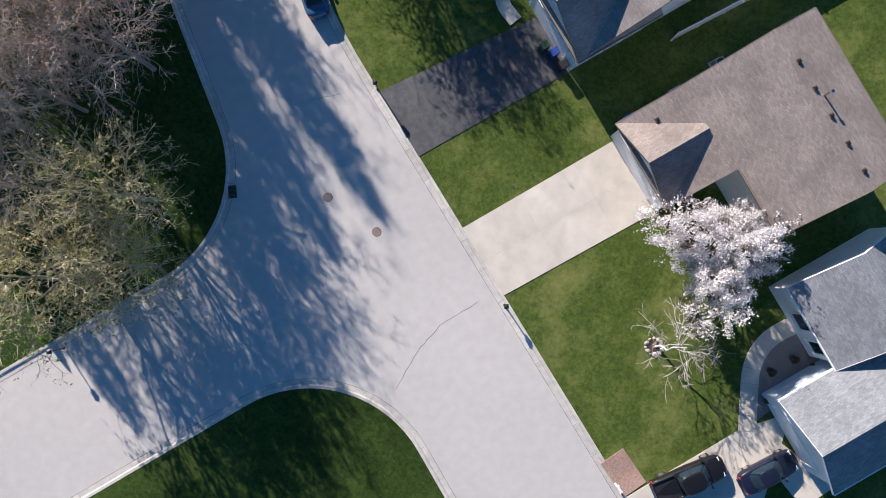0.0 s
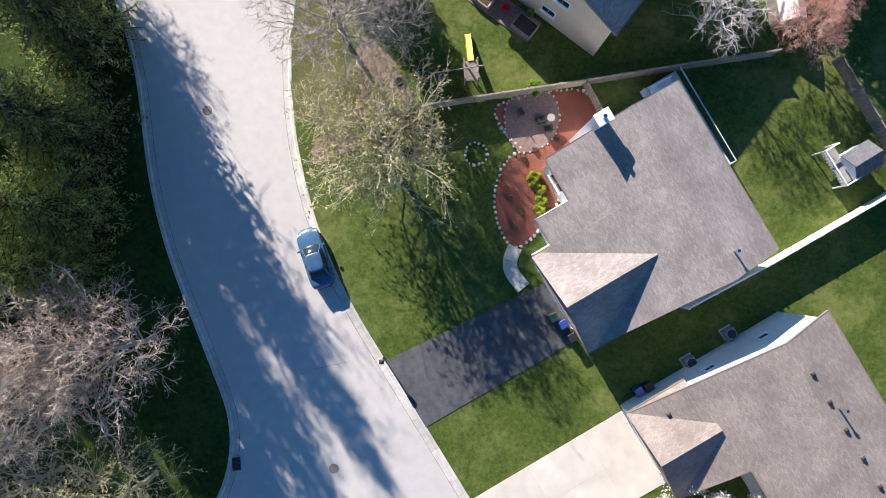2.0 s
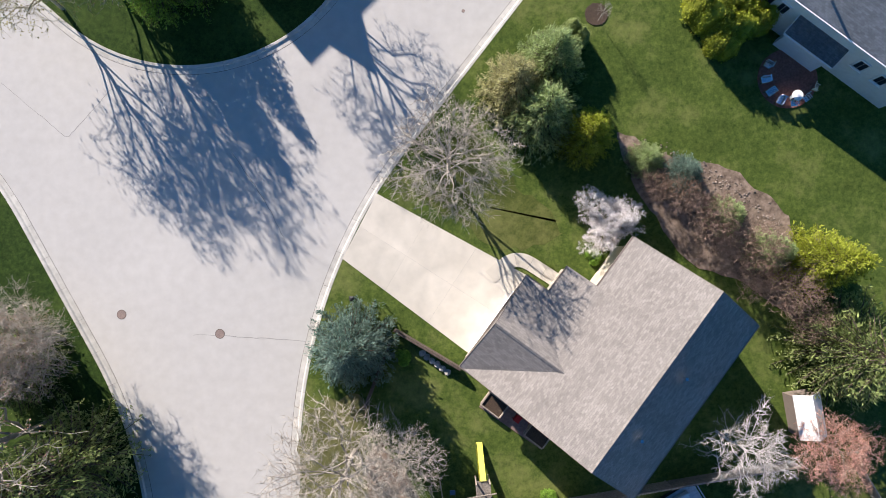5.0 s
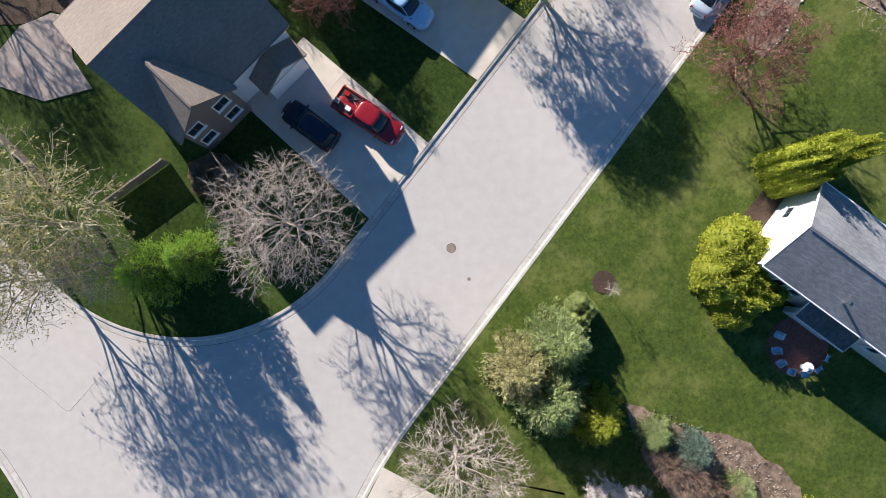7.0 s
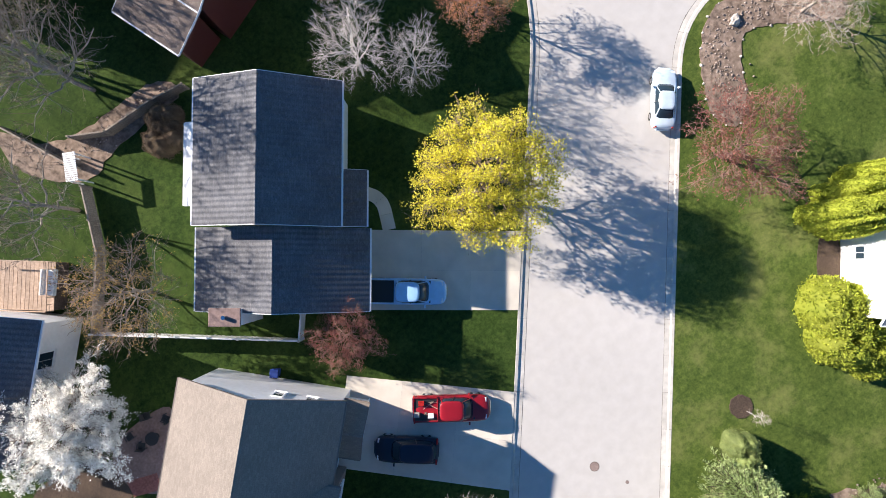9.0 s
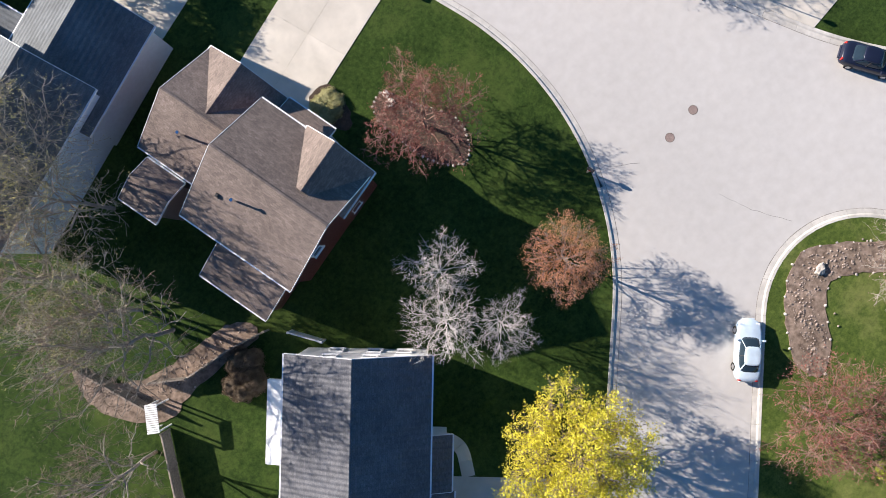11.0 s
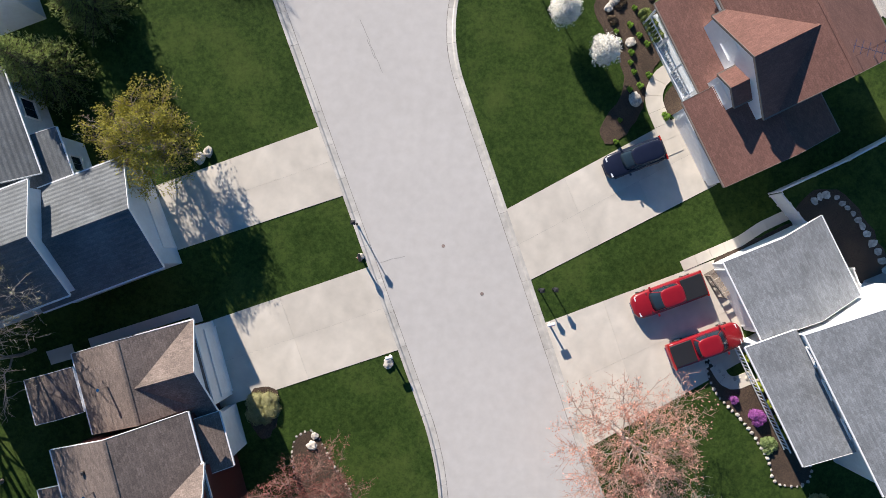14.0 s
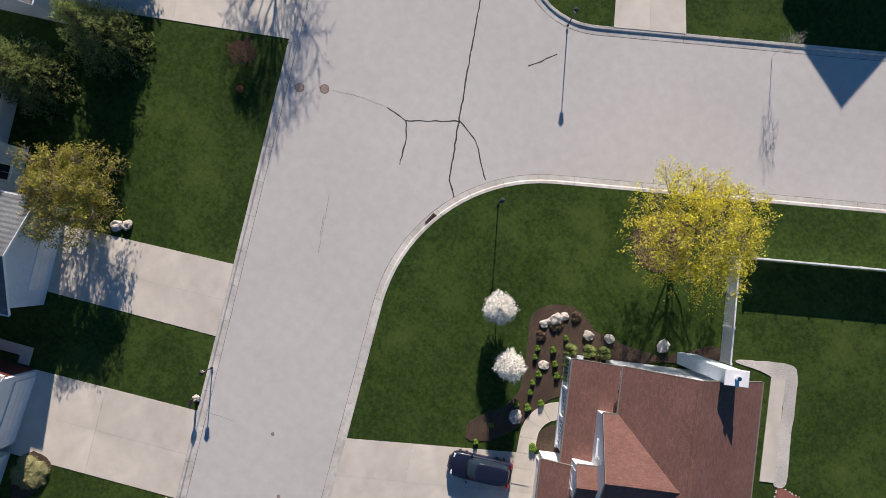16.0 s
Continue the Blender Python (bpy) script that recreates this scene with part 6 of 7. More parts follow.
bed("mulch_bed", ring(32.73, 170.06, 2.35, 12), MULCH, "round brown mulch bed under the yellow tree", seed=6, edge=0.05)
bed("mulch_bed", ring(11.0, 71.1, 0.9), MULCH, "round dark mulch ring round a sapling", seed=7, edge=0.05)
bed("tree_ring", ring(16.06, -6.51, 0.62), MULCH, "round stone ring filled with mulch", seed=8, edge=0.02, stones=0.33, size=0.16)
corner = bed("mulch_bed", [(24.2, 93.6), (26.0, 95.8), (28.6, 96.6), (33.0, 94.2), (36.0, 91.5), (35.0, 90.3), (31.4, 92.4), (28.8, 93.6), (27.2, 92.6), (25.6, 89.8), (23.6, 88.2), (22.6, 90.4)], LITTER, "stony brown bed at the street corner", seed=9, edge=0.1, stones=1.3, size=0.1)
strewn(corner, [(23.4, 89.2), (24.8, 91.4), (26.0, 94.2), (28.4, 95.2), (31.2, 94.0), (35.2, 91.2)], 0.6, 420, 0.07, 31)
litter = bed("mulch_bed", [(12.5, 61.9), (16.1, 60.0), (20.0, 59.2), (23.6, 57.0), (25.6, 54.5), (25.6, 51.0), (26.9, 46.4), (24.6, 48.0), (22.0, 50.0), (17.5, 52.0), (14.8, 56.0), (12.9, 59.6)], LITTER, "bed of dry brown leaf litter under shrubs", seed=10, edge=0.2)
strewn(litter, [(13.2, 61.0), (16.4, 59.3), (20.0, 58.2), (23.2, 55.6), (24.4, 53.4)], 0.5, 360, 0.065, 32)
bed("mulch_bed", [(9.0, 125.2), (11.0, 122.6), (12.6, 119.8), (11.4, 117.2), (9.4, 118.2), (8.0, 121.4), (7.6, 124.2)], MULCH, "mulch bed under the red tree edged with stones", seed=11, stones=0.4, size=0.1)
bed("mulch_bed", [(4.26, 128.15), (6.09, 128.02), (6.26, 125.80), (5.35, 124.33), (3.84, 126.21)], MULCH, "olive planting bed beside the garage", seed=12)
bed("mulch_bed", [(38.64, 133.02), (40.37, 131.78), (42.59, 131.77), (44.60, 129.80), (46.91, 126.22), (46.92, 124.24), (44.66, 124.04), (43.76, 125.99), (41.68, 128.62), (39.46, 130.63)], MULCH, "flower bed along the porch edged with stones", seed=13, stones=0.45, size=0.14)
r = root("brick_pad", pose(13.65, -16.18, 0), "reddish paved pad beside the driveway", "paved pad", kind="structure")
part("paving", box(-1.05, 1.05, -1.55, 1.55, 0.06, 0.17), mat("weathered pink paving", (0.28, 0.18, 0.14), (0.42, 0.29, 0.235), 7, 0.9, 0.5, 20), r).matrix_basis = pose(0, 0, 0, 0, 0, heading(11.88, -15.32, 13.71, -14.07))
bed("patio", ring(25.6, 65.8, 2.3, 10), BRICK, "round dark red brick patio with chairs", z=0.2, seed=16, edge=0.0)
bed("patio", [(-27.16, 97.03), (-23.77, 96.64), (-25.40, 93.64), (-27.80, 91.74), (-29.61, 93.59), (-29.41, 96.06)], PATIO, "paved patio with dark chairs", z=0.2, seed=17, edge=0.02)
stony = bed("mulch_bed", [(-22.4, 121.6), (-20.0, 118.6), (-17.2, 117.6), (-13.6, 117.5), (-11.0, 117.6), (-9.3, 116.6), (-9.6, 115.3), (-12.6, 115.2), (-15.8, 114.9), (-18.4, 114.2), (-20.6, 115.4), (-22.6, 118.2)], LITTER, "stony brown path behind the houses", seed=18, edge=0.12)
strewn(stony, [(-21.6, 119.6), (-19.4, 116.4), (-16.4, 116.2), (-12.4, 116.4), (-10.2, 116.1)], 0.5, 260, 0.06, 34)
bed("mulch_bed", [(23.52, 77.78), (24.82, 77.36), (22.83, 74.03), (21.44, 75.04)], MULCH, "mulch strip beside the white house", seed=19)
WGRAVEL = mat("white gravel", (0.36, 0.33, 0.29), (0.66, 0.63, 0.58), 16, 0.95, 1.0, 20)
bed("gravel_strip", [(42.61, 166.15), (44.56, 167.59), (46.42, 168.57), (47.51, 167.70), (49.64, 163.91), (51.21, 161.31), (50.98, 160.47), (50.02, 161.11), (47.11, 166.45), (45.22, 166.86)], WGRAVEL, "white gravel strip along the house wall", seed=20, edge=0.05)
bed("gravel_strip", ring(52.06, 158.55, 0.95, 10), WGRAVEL, "round white gravel patch by the house corner", seed=21, edge=0.05)
bed("brick_path", [(51.03, 160.20), (51.26, 160.59), (53.73, 161.08), (56.40, 162.54), (57.12, 161.26), (54.32, 160.03), (52.15, 159.46), (51.49, 159.37)], BRICK, "curved red brick path edged with white stones", z=0.18, seed=22, edge=0.0, stones=0.3, size=0.08)
r = root("concrete_strip", pose(48.04, 163.72, 0), "narrow concrete strip along the rear wall", "concrete strip", kind="structure")
part("panel", box(-4.0, 4.0, -0.55, 0.55, 0.06, 0.18), DRIVE, r).matrix_basis = pose(0, 0, 0, 0, 0, heading(46.23, 166.95, 49.71, 160.94))

# curved concrete walks
def walkway(points, width, label):
    path = rounded(points, 0.5)
    mid = sum(path, Vector((0, 0))) / len(path)
    r = root("walkway", pose(mid.x, mid.y, 0), label, "walkway", kind="structure")
    marks = spaced(path, 0.3)
    for i in range(0, len(marks) - 4, 4):
        ring_ = marks[i:i + 5]
        left, right = [], []
        for k, (p, w) in enumerate(ring_):
            q = p + w * (0.01 if k == 0 else -0.01 if k == 4 else 0) - mid
            s = Vector((-w.y, w.x)) * width / 2
            left.append(tuple(q + s))
            right.append(tuple(q - s))
        part("panel", slab(left + right[::-1], 0.06, 0.19), DRIVE, r)


walkway([(35.4, 155.6), (32.5, 153.9, 2.3), (35.3, 148.4)], 1.35, "curved pale concrete walk to the porch")
walkway([(4.9, 21.9), (4.2, 20.4, 1.5), (5.6, 18.6)], 1.1, "short concrete walk to the front door")
walkway([(-3.21, 101.69), (-1.42, 100.12, 1.6), (-2.56, 97.47)], 1.0, "curved concrete walk to the front door")
walkway([(27.85, -4.42), (23.57, -6.37, 4.5), (23.11, -13.50)], 1.35, "curved concrete walk beside the gravel bed")
walkway([(2.4, 50.9), (4.4, 52.6, 1.6), (8.0, 50.2)], 1.1, "curved concrete walk to the front door")
walkway([(39.36, 132.65), (40.45, 131.10, 0.9), (42.68, 132.19)], 1.0, "curved grey concrete walk to the porch")
walkway([(36.3, 140.0), (40.6, 142.25, 2.0), (42.2, 143.5, 2.0), (45.2, 145.2)], 0.8, "concrete walk between the houses")

rg = random.Random(11)
for x, y, s in ((29.73, 160.27, 0.5), (29.28, 159.53, 0.36), (30.15, 160.92, 0.36), (29.5, 159.9, 0.3), (31.1, 156.99, 0.4), (31.75, 152.5, 0.55), (32.52, 160.83, 0.42), (33.93, 161.65, 0.4), (37.55, 163.69, 0.55), (41.53, 166.73, 0.3)):
    rock(x, y, s, rg, "pale boulder lying in the mulch bed", "garden boulders")
for x, y, s in ((28.32, 94.85, 0.5), (9.05, 124.20, 0.4), (9.18, 124.93, 0.3), (14.36, 131.01, 0.35), (14.50, 130.90, 0.32), (14.34, 130.69, 0.32), (-0.74, 146.01, 0.42), (-1.39, 145.45, 0.45), (11.63, 138.87, 0.3)):
    rock(x, y, s, rg, "pale boulder at the lawn edge", "lawn boulders")
for i in range(6):
    rock(-2.9 + 0.38 * i, 45.2 - 0.3 * i, 0.26, rg, "pale round stone in a row beside the wall", "wall stones")
for x, y, size in ((46.07, 145.81, 0.36), (46.5, 146.15, 0.3), (46.95, 146.32, 0.4), (47.78, 146.19, 0.25), (48.25, 145.76, 0.27), (48.69, 145.42, 0.25), (49.15, 145.04, 0.25), (49.54, 144.58, 0.3), (49.91, 144.12, 0.32), (50.28, 143.56, 0.36), (50.76, 142.86, 0.4), (51.18, 142.26, 0.36), (51.58, 141.56, 0.4), (51.89, 140.91, 0.38)):
    # flat slabs with a broken outline
    cut = [(size * rg.uniform(0.75, 1.15) * math.cos(a), size * rg.uniform(0.6, 1.0) * math.sin(a)) for a in (rg.uniform(-0.25, 0.25) + math.pi * k / 3.5 for k in range(7))]
    stone = part("stepping_stone", slab(cut, 0.0, 0.07), STONE, None)
    stone.matrix_basis = pose(x, y, 0.16, rg.uniform(-2, 2), rg.uniform(-2, 2), rg.uniform(0, 360))
    tagged(stone, "flat pale stepping stone lying in dark soil", "stone", "stepping stones")
bed("planting_bed", [(44.9, 144.6), (46.0, 146.6), (48.2, 146.6), (50.4, 144.3), (52.2, 141.4), (52.0, 140.2), (49.6, 139.3), (47.5, 142.2)], MULCH, "dark bare soil around the stepping stones", z=0.16, seed=41, edge=0.15)
bed("planting_bed", [(38.9, 140.9), (40.7, 141.9), (42.6, 143.0), (44.3, 143.9), (44.7, 143.2), (42.6, 142.0), (39.2, 140.0)], MULCH, "dark soil strip between the walk and the house wall", z=0.165, seed=42, edge=0.06)
flat("patio", [(50.21, 139.93), (53.43, 141.54), (54.5, 139.3), (50.9, 137.9)], TANCON, "paved patio behind the grey-roofed house")
flat("side_walk", [(-8.77, 130.95), (-0.6, 134.25), (-0.07, 132.98), (-0.88, 132.66), (-1.09, 133.22), (-8.45, 130.25)], DRIVE, "angled concrete walk beside the garage wall", z=0.19)
flat("side_walk", [(-11.9, 129.72), (-10.0, 130.46), (-9.57, 129.43), (-11.4, 128.75)], DRIVE, "concrete pad beside the house wall", z=0.19)

# small shrubs
for x, y, r_ in ((31.32, 153.33, 0.25), (32.11, 153.68, 0.33), (32.72, 154.55, 0.3), (32.41, 156.96, 0.3), (31.77, 157.58, 0.28), (31.01, 158.34, 0.3), (29.97, 157.73, 0.25), (30.23, 157.08, 0.25), (31.25, 156.2, 0.3), (31.24, 155.4, 0.25), (31.56, 154.71, 0.25), (31.24, 159.67, 0.25), (34.26, 151.48, 0.4), (30.54, 149.19, 0.25), (30.74, 150.89, 0.22)):
    shrub("pine", x, y, 0.45, r_, "small clipped green shrub in the mulch bed", 0, 3, 0.12, count=900)
for x, y in ((32.0, 159.1), (32.5, 158.3), (33.0, 157.5), (33.2, 159.9), (34.2, 160.5)):
    shrub("fir", x, y, 1.0, 0.6, "clipped dark evergreen shrub beside the porch", 0, 4, 0.07, count=3000)
for x, y, r_ in ((34.3, 160.6, 0.5), (30.0, 160.0, 0.7), (29.6, 158.6, 0.5), (30.9, 161.4, 0.5)):
    shrub("brown", x, y, 0.35, r_, "low rust-brown dormant ground cover in the mulch", 1, 4, 0.09, count=1600)
for x, y, r_ in ((25.02, -8.45, 0.42), (26.77, -7.50, 0.4), (28.43, -6.59, 0.45), (26.75, -9.27, 0.22), (24.57, -10.65, 0.28), (28.32, -8.10, 0.4), (27.17, -3.64, 0.25)):
    shrub("brown", x, y, 0.6, r_, "small dark dormant shrub in the gravel", 1, 3, 0.12, count=900)
for x, y in ((6.42, 27.34), (6.76, 26.33), (6.84, 25.46), (6.70, 24.73), (6.20, 26.99)):
    shrub("gold", x, y, 1.1, 0.5, "small golden shrub against the house", 0, 3, 0.1, count=1800)
for x, y in ((42.84, 131.27), (43.69, 130.08), (44.31, 128.88), (44.93, 127.87), (41.62, 133.43)):
    shrub("gold", x, y, 0.8, 0.42, "small rounded golden shrub beside the porch", 1, 3, 0.1, count=1800)
shrub("straw", 47.9, 122.7, 1.3, 1.0, "round straw-coloured dormant shrub at the drive", 0, 5, 0.05, count=7000)
shrub("brown", 48.8, 120.7, 1.4, 1.0, "grey twiggy shrub at the drive", 1, 5, 0.05, count=5000, dense=False)
shrub("plum", 42.77, 128.93, 0.7, 0.75, "low shrub covered with plum coloured flowers", 0, 4, 0.09, count=3000)
shrub("plum", 40.90, 130.12, 0.5, 0.4, "low shrub covered with plum coloured flowers", 0, 4, 0.09, count=3000)
shrub("pale", 43.74, 126.88, 0.4, 0.8, "low pale green ground cover", 0, 4, 0.09, count=3000)
for x, y in ((4.45, 25.70), (5.57, 28.74), (6.45, 29.39), (4.73, 23.52), (8.20, 30.25), (5.31, 24.61)):
    shrub("brown", x, y, 0.4, 0.3, "small dry plant in the red mulch", 1, 3, 0.12, count=700)
for x, y in ((-4.36, 44.89), (6.51, 34.17), (10.33, 52.31)):
    shrub("pine", x, y, 0.7, 0.7, "low green shrub beside the wall", 1, 4, 0.1, count=2500)
for x, y, hgt, rad in ((23.9, 79.6, 9.0, 1.3), (24.3, 78.4, 7.5, 1.2), (25.6, 80.2, 8.5, 1.25), (26.4, 78.6, 5.0, 0.9), (27.6, 80.0, 7.5, 1.2)):
    shrub("gold", x, y, hgt, rad, "tall clipped golden arborvitae column beside the house", int(x) % 2, 3, 0.07, count=16000, turn=70 * x)
tree("stake", 11.1, 70.6, 3.2, 0.6, "thin bare sapling tied to a stake")

# ---- posts, mailboxes, lamps, drains ----
def post_lamp(x, y, h, label):
    r = root("lamp_post", pose(x, y, 0.12), label, "lamp post")
    part("pole", tube((0, 0, 0), (0, 0, h - 0.35), 0.045, 0.035, 8), BLACK, r)
    part("lantern", frustum(-0.1, 0.1, 0.1, h - 0.35, -0.14, 0.14, 0.14, h - 0.06), LAMP_CLEAR, r)
    part("lantern_cap", frustum(-0.18, 0.18, 0.18, h - 0.06, -0.05, 0.05, 0.05, h + 0.06), BLACK, r)
    part("base", disc(0, 0, 0, 0.08, 0.1, 10), BLACK, r)


def mailbox(x, y, turn, label, pale=True):
    r = root("mailbox", pose(x, y, 0.12, 0, 0, turn), label, "mailbox")
    part("post", box(-0.06, 0.06, -0.06, 0.06, 0, 1.05), WHITE if pale else WOODF, r)
    n = 8
    V = [(s * 0.27, 0.12 * math.cos(math.pi * i / n), 1.17 + 0.12 * math.sin(math.pi * i / n)) for s in (-1, 1) for i in range(n + 1)] + [(s * 0.27, c * 0.12, 1.03) for s in (-1, 1) for c in (1, -1)]
    F = [(i, i + 1, n + 2 + i, n + 1 + i) for i in range(n)] + [(2 * n + 2, 0, n + 1, 2 * n + 4), (n, 2 * n + 3, 2 * n + 5, 2 * n + 2 - 1), (2 * n + 3, 2 * n + 2, 2 * n + 4, 2 * n + 5)]
    F += [tuple(range(n, -1, -1)) + (2 * n + 2, 2 * n + 3), tuple(range(n + 1, 2 * n + 2)) + (2 * n + 5, 2 * n + 4)]
    b = part("box", (V, F), WHITE if pale else BLACK, r)
    part("door", box(0.27, 0.285, -0.11, 0.11, 1.04, 1.27, 0.005), WHITE if pale else BLACK, b)
    part("flag", box(-0.05, 0.1, 0.125, 0.14, 1.2, 1.26), LAMP_RED, r)


post_lamp(-5.25, 13.40, 1.8, "black post lamp beside the asphalt driveway")
post_lamp(4.58, -3.34, 1.5, "pale post lamp beside the driveway")
post_lamp(11.12, 141.33, 2.1, "black post lamp between two driveways")
post_lamp(25.49, 137.37, 1.6, "pale post lamp at the driveway edge")
post_lamp(26.55, 137.49, 1.4, "thin post lamp on the lawn strip")
post_lamp(20.90, 164.66, 3.0, "tall thin post lamp on the corner lawn")
post_lamp(16.71, 179.07, 3.0, "tall thin post lamp across the street")
post_lamp(-8.00, 49.51, 1.6, "thin post lamp beside the driveway")
post_lamp(-29.44, -6.70, 1.8, "thin post lamp beside the side street")
post_lamp(36.82, 114.64, 2.6, "thin pale post lamp beside the driveway")
mailbox(11.68, 138.76, 110, "dark mailbox on a post in a stone planter", False)
mailbox(26.41, 134.85, 200, "white mailbox at the driveway edge")
mailbox(13.02, -16.99, -60, "white mailbox at the driveway edge")
mailbox(18.24, 111.14, 110, "dark mailbox beside the storm drain", False)
mailbox(14.47, 131.46, 20, "pale mailbox beside the driveway")


def drain(x, y, turn):
    r = root("storm_drain", pose(x, y, 0.03, 0, 0, turn), "dark iron storm drain grate in the gutter", "drain", "storm drains")
    part("frame", join(box(-0.5, 0.5, -0.32, -0.27, -0.02, 0.06), box(-0.5, 0.5, 0.27, 0.32, -0.02, 0.06), box(-0.5, -0.45, -0.27, 0.27, -0.02, 0.06), box(0.45, 0.5, -0.27, 0.27, -0.02, 0.06)), IRON, r)
    # solid near-black plate stands in for the shaded pit below the bars
    part("pit_shade_fill", box(-0.45, 0.45, -0.27, 0.27, -0.03, 0.012), TAR_AND_PIT_SHADE, r)
    for i in range(9):
        part("bar", box(-0.42 + 0.1 * i, -0.38 + 0.1 * i, -0.27, 0.27, 0.0, 0.05), IRON, r)


drain(17.59, 160.59, 85)
drain(1.41, 161.94, 114)
drain(18.33, 110.07, 85)
drain(33.24, 117.30, 125)
drain(-16.52, 5.42, 95)

# sealed cracks and saw joints in the street
def crack(points, width, label, material=TAR_AND_PIT_SHADE):
    rg2 = random.Random(len(points) * 7 + int(points[0][0] * 3))
    path = [Vector(p) for p in points]
    mk = spaced(path, 0.35)
    V, F = [], []
    for i, (p, w) in enumerate(mk):
        s = Vector((-w.y, w.x)) * width / 2 * rg2.uniform(0.7, 1.2)
        o = Vector((rg2.uniform(-0.04, 0.04), rg2.uniform(-0.04, 0.04)))
        V += [(*(p + s + o), 0.004), (*(p - s + o), 0.004)]
        if i:
            F.append((2 * i - 2, 2 * i - 1, 2 * i + 1, 2 * i))
    ob = tagged(part("road_crack", (V, F), material), label, "road crack", kind="structure")


SEAL = "dark sealed crack across the street"
crack([(10.04, 176.57), (12.33, 172.14), (14.53, 167.96), (16.76, 163.83), (17.96, 162.98)], 0.11, SEAL)
crack([(14.53, 167.96), (11.26, 165.50), (9.34, 165.41)], 0.1, SEAL)
crack([(11.26, 165.50), (12.25, 164.15), (12.99, 162.32)], 0.1, SEAL)
crack([(14.48, 168.03), (16.55, 167.56), (19.04, 165.47)], 0.1, SEAL)
crack([(16.21, 174.68), (17.52, 177.04)], 0.1, SEAL)
FINE = mat("hairline joint", (0.26, 0.25, 0.235), (0.33, 0.32, 0.3), 5, 0.9, 0)
JOINT = "fine joint line in the concrete street"
crack([(-20.50, 46.87), (-18.32, 46.75), (-11.34, 46.21)], 0.04, JOINT, FINE)
crack([(-10.70, 12.57), (-7.83, 13.15)], 0.04, JOINT, FINE)
crack([(-3.82, -9.88), (-2.08, -6.84), (-0.34, -4.88), (2.51, -3.13)], 0.05, JOINT, FINE)
crack([(-35.31, 66.64), (-30.13, 62.19), (-26.63, 66.02)], 0.04, JOINT, FINE)
crack([(-17.38, 60.92), (-14.76, 56.90), (-13.25, 53.78)], 0.05, JOINT, FINE)
crack([(5.21, 163.86), (7.38, 164.86), (9.34, 165.41)], 0.04, JOINT, FINE)
crack([(10.07, 157.30), (11.17, 155.11), (12.16, 153.12)], 0.04, JOINT, FINE)
crack([(25.49, 103.95), (26.90, 101.43), (28.98, 98.83)], 0.04, JOINT, FINE)
crack([(19.83, 110.55), (22.08, 109.28)], 0.04, JOINT, FINE)
crack([(13.03, 138.47), (15.11, 139.16)], 0.04, JOINT, FINE)
crack([(10.74, 155.77), (11.61, 153.97)], 0.04, JOINT, FINE)

# ---- garden things ----
def shed(x, y, turn, sx, sy, h, roof, wall, label):
    r = root("shed", pose(x, y, 0.12, 0, 0, turn), label, "shed")
    V = [(a * sx / 2, b * sy / 2, z) for z in (0, h) for a, b in ((-1, -1), (1, -1), (1, 1), (-1, 1))] + [(-sx / 2, 0, h + 0.6), (sx / 2, 0, h + 0.6)]
    part("wall", (V, [(0, 1, 5, 4), (2, 3, 7, 6), (1, 2, 6, 9, 5), (3, 0, 4, 8, 7)]), wall, r)
    for s in (-1, 1):
        e = [(-sx / 2 - 0.15, s * (sy / 2 + 0.15), h - 0.1), (sx / 2 + 0.15, s * (sy / 2 + 0.15), h - 0.1), (sx / 2 + 0.15, 0, h + 0.64), (-sx / 2 - 0.15, 0, h + 0.64)]
        VV = e + [(a, b, c - 0.07) for a, b, c in e]
        part("roof", (VV, [(0, 1, 2, 3), (7, 6, 5, 4), (0, 4, 5, 1), (1, 5, 6, 2), (2, 6, 7, 3), (3, 7, 4, 0)]), roof, r, uvs=[(0, 0), (sx, 0), (sx, 1.3), (0, 1.3)] * 2)
    part("door", box(-0.45, 0.45, -sy / 2 - 0.04, -sy / 2, 0.05, h - 0.25), WHITE, r)


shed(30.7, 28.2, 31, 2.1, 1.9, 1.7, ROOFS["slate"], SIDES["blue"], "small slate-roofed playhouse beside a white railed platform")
w = root("play_platform", pose(29.2, 27.9, 0.12, 0, 0, 31), "white railed platform of the playhouse", "platform")
for i in range(8):
    part("board", box(-0.55 + 0.14 * i, -0.42 + 0.14 * i, -1.5, 1.5, 1.0, 1.05, 0.01), FOUND, w)
for a, b in ((-0.6, -1.5), (0.55, -1.5), (-0.6, 1.5), (0.55, 1.5)):
    part("post", box(a - 0.05, a + 0.05, b - 0.05, b + 0.05, 0, 1.75), VINYL, w)
part("rail", box(-0.65, -0.55, -1.5, 1.5, 1.62, 1.74, 0.01), VINYL, w)
for b in (-1.5, 1.5):
    part("rail", box(-0.55, 0.55, b - 0.05, b + 0.05, 1.62, 1.74, 0.01), VINYL, w)
for k in range(12):
    part("baluster", box(-0.63, -0.58, -1.4 + 0.25 * k, -1.35 + 0.25 * k, 1.05, 1.62), VINYL, w)
shed(25.5, 40.4, 98, 3.0, 1.7, 1.8, WHITE, SIDES["tan"], "narrow brown garden shed with a pale metal roof")

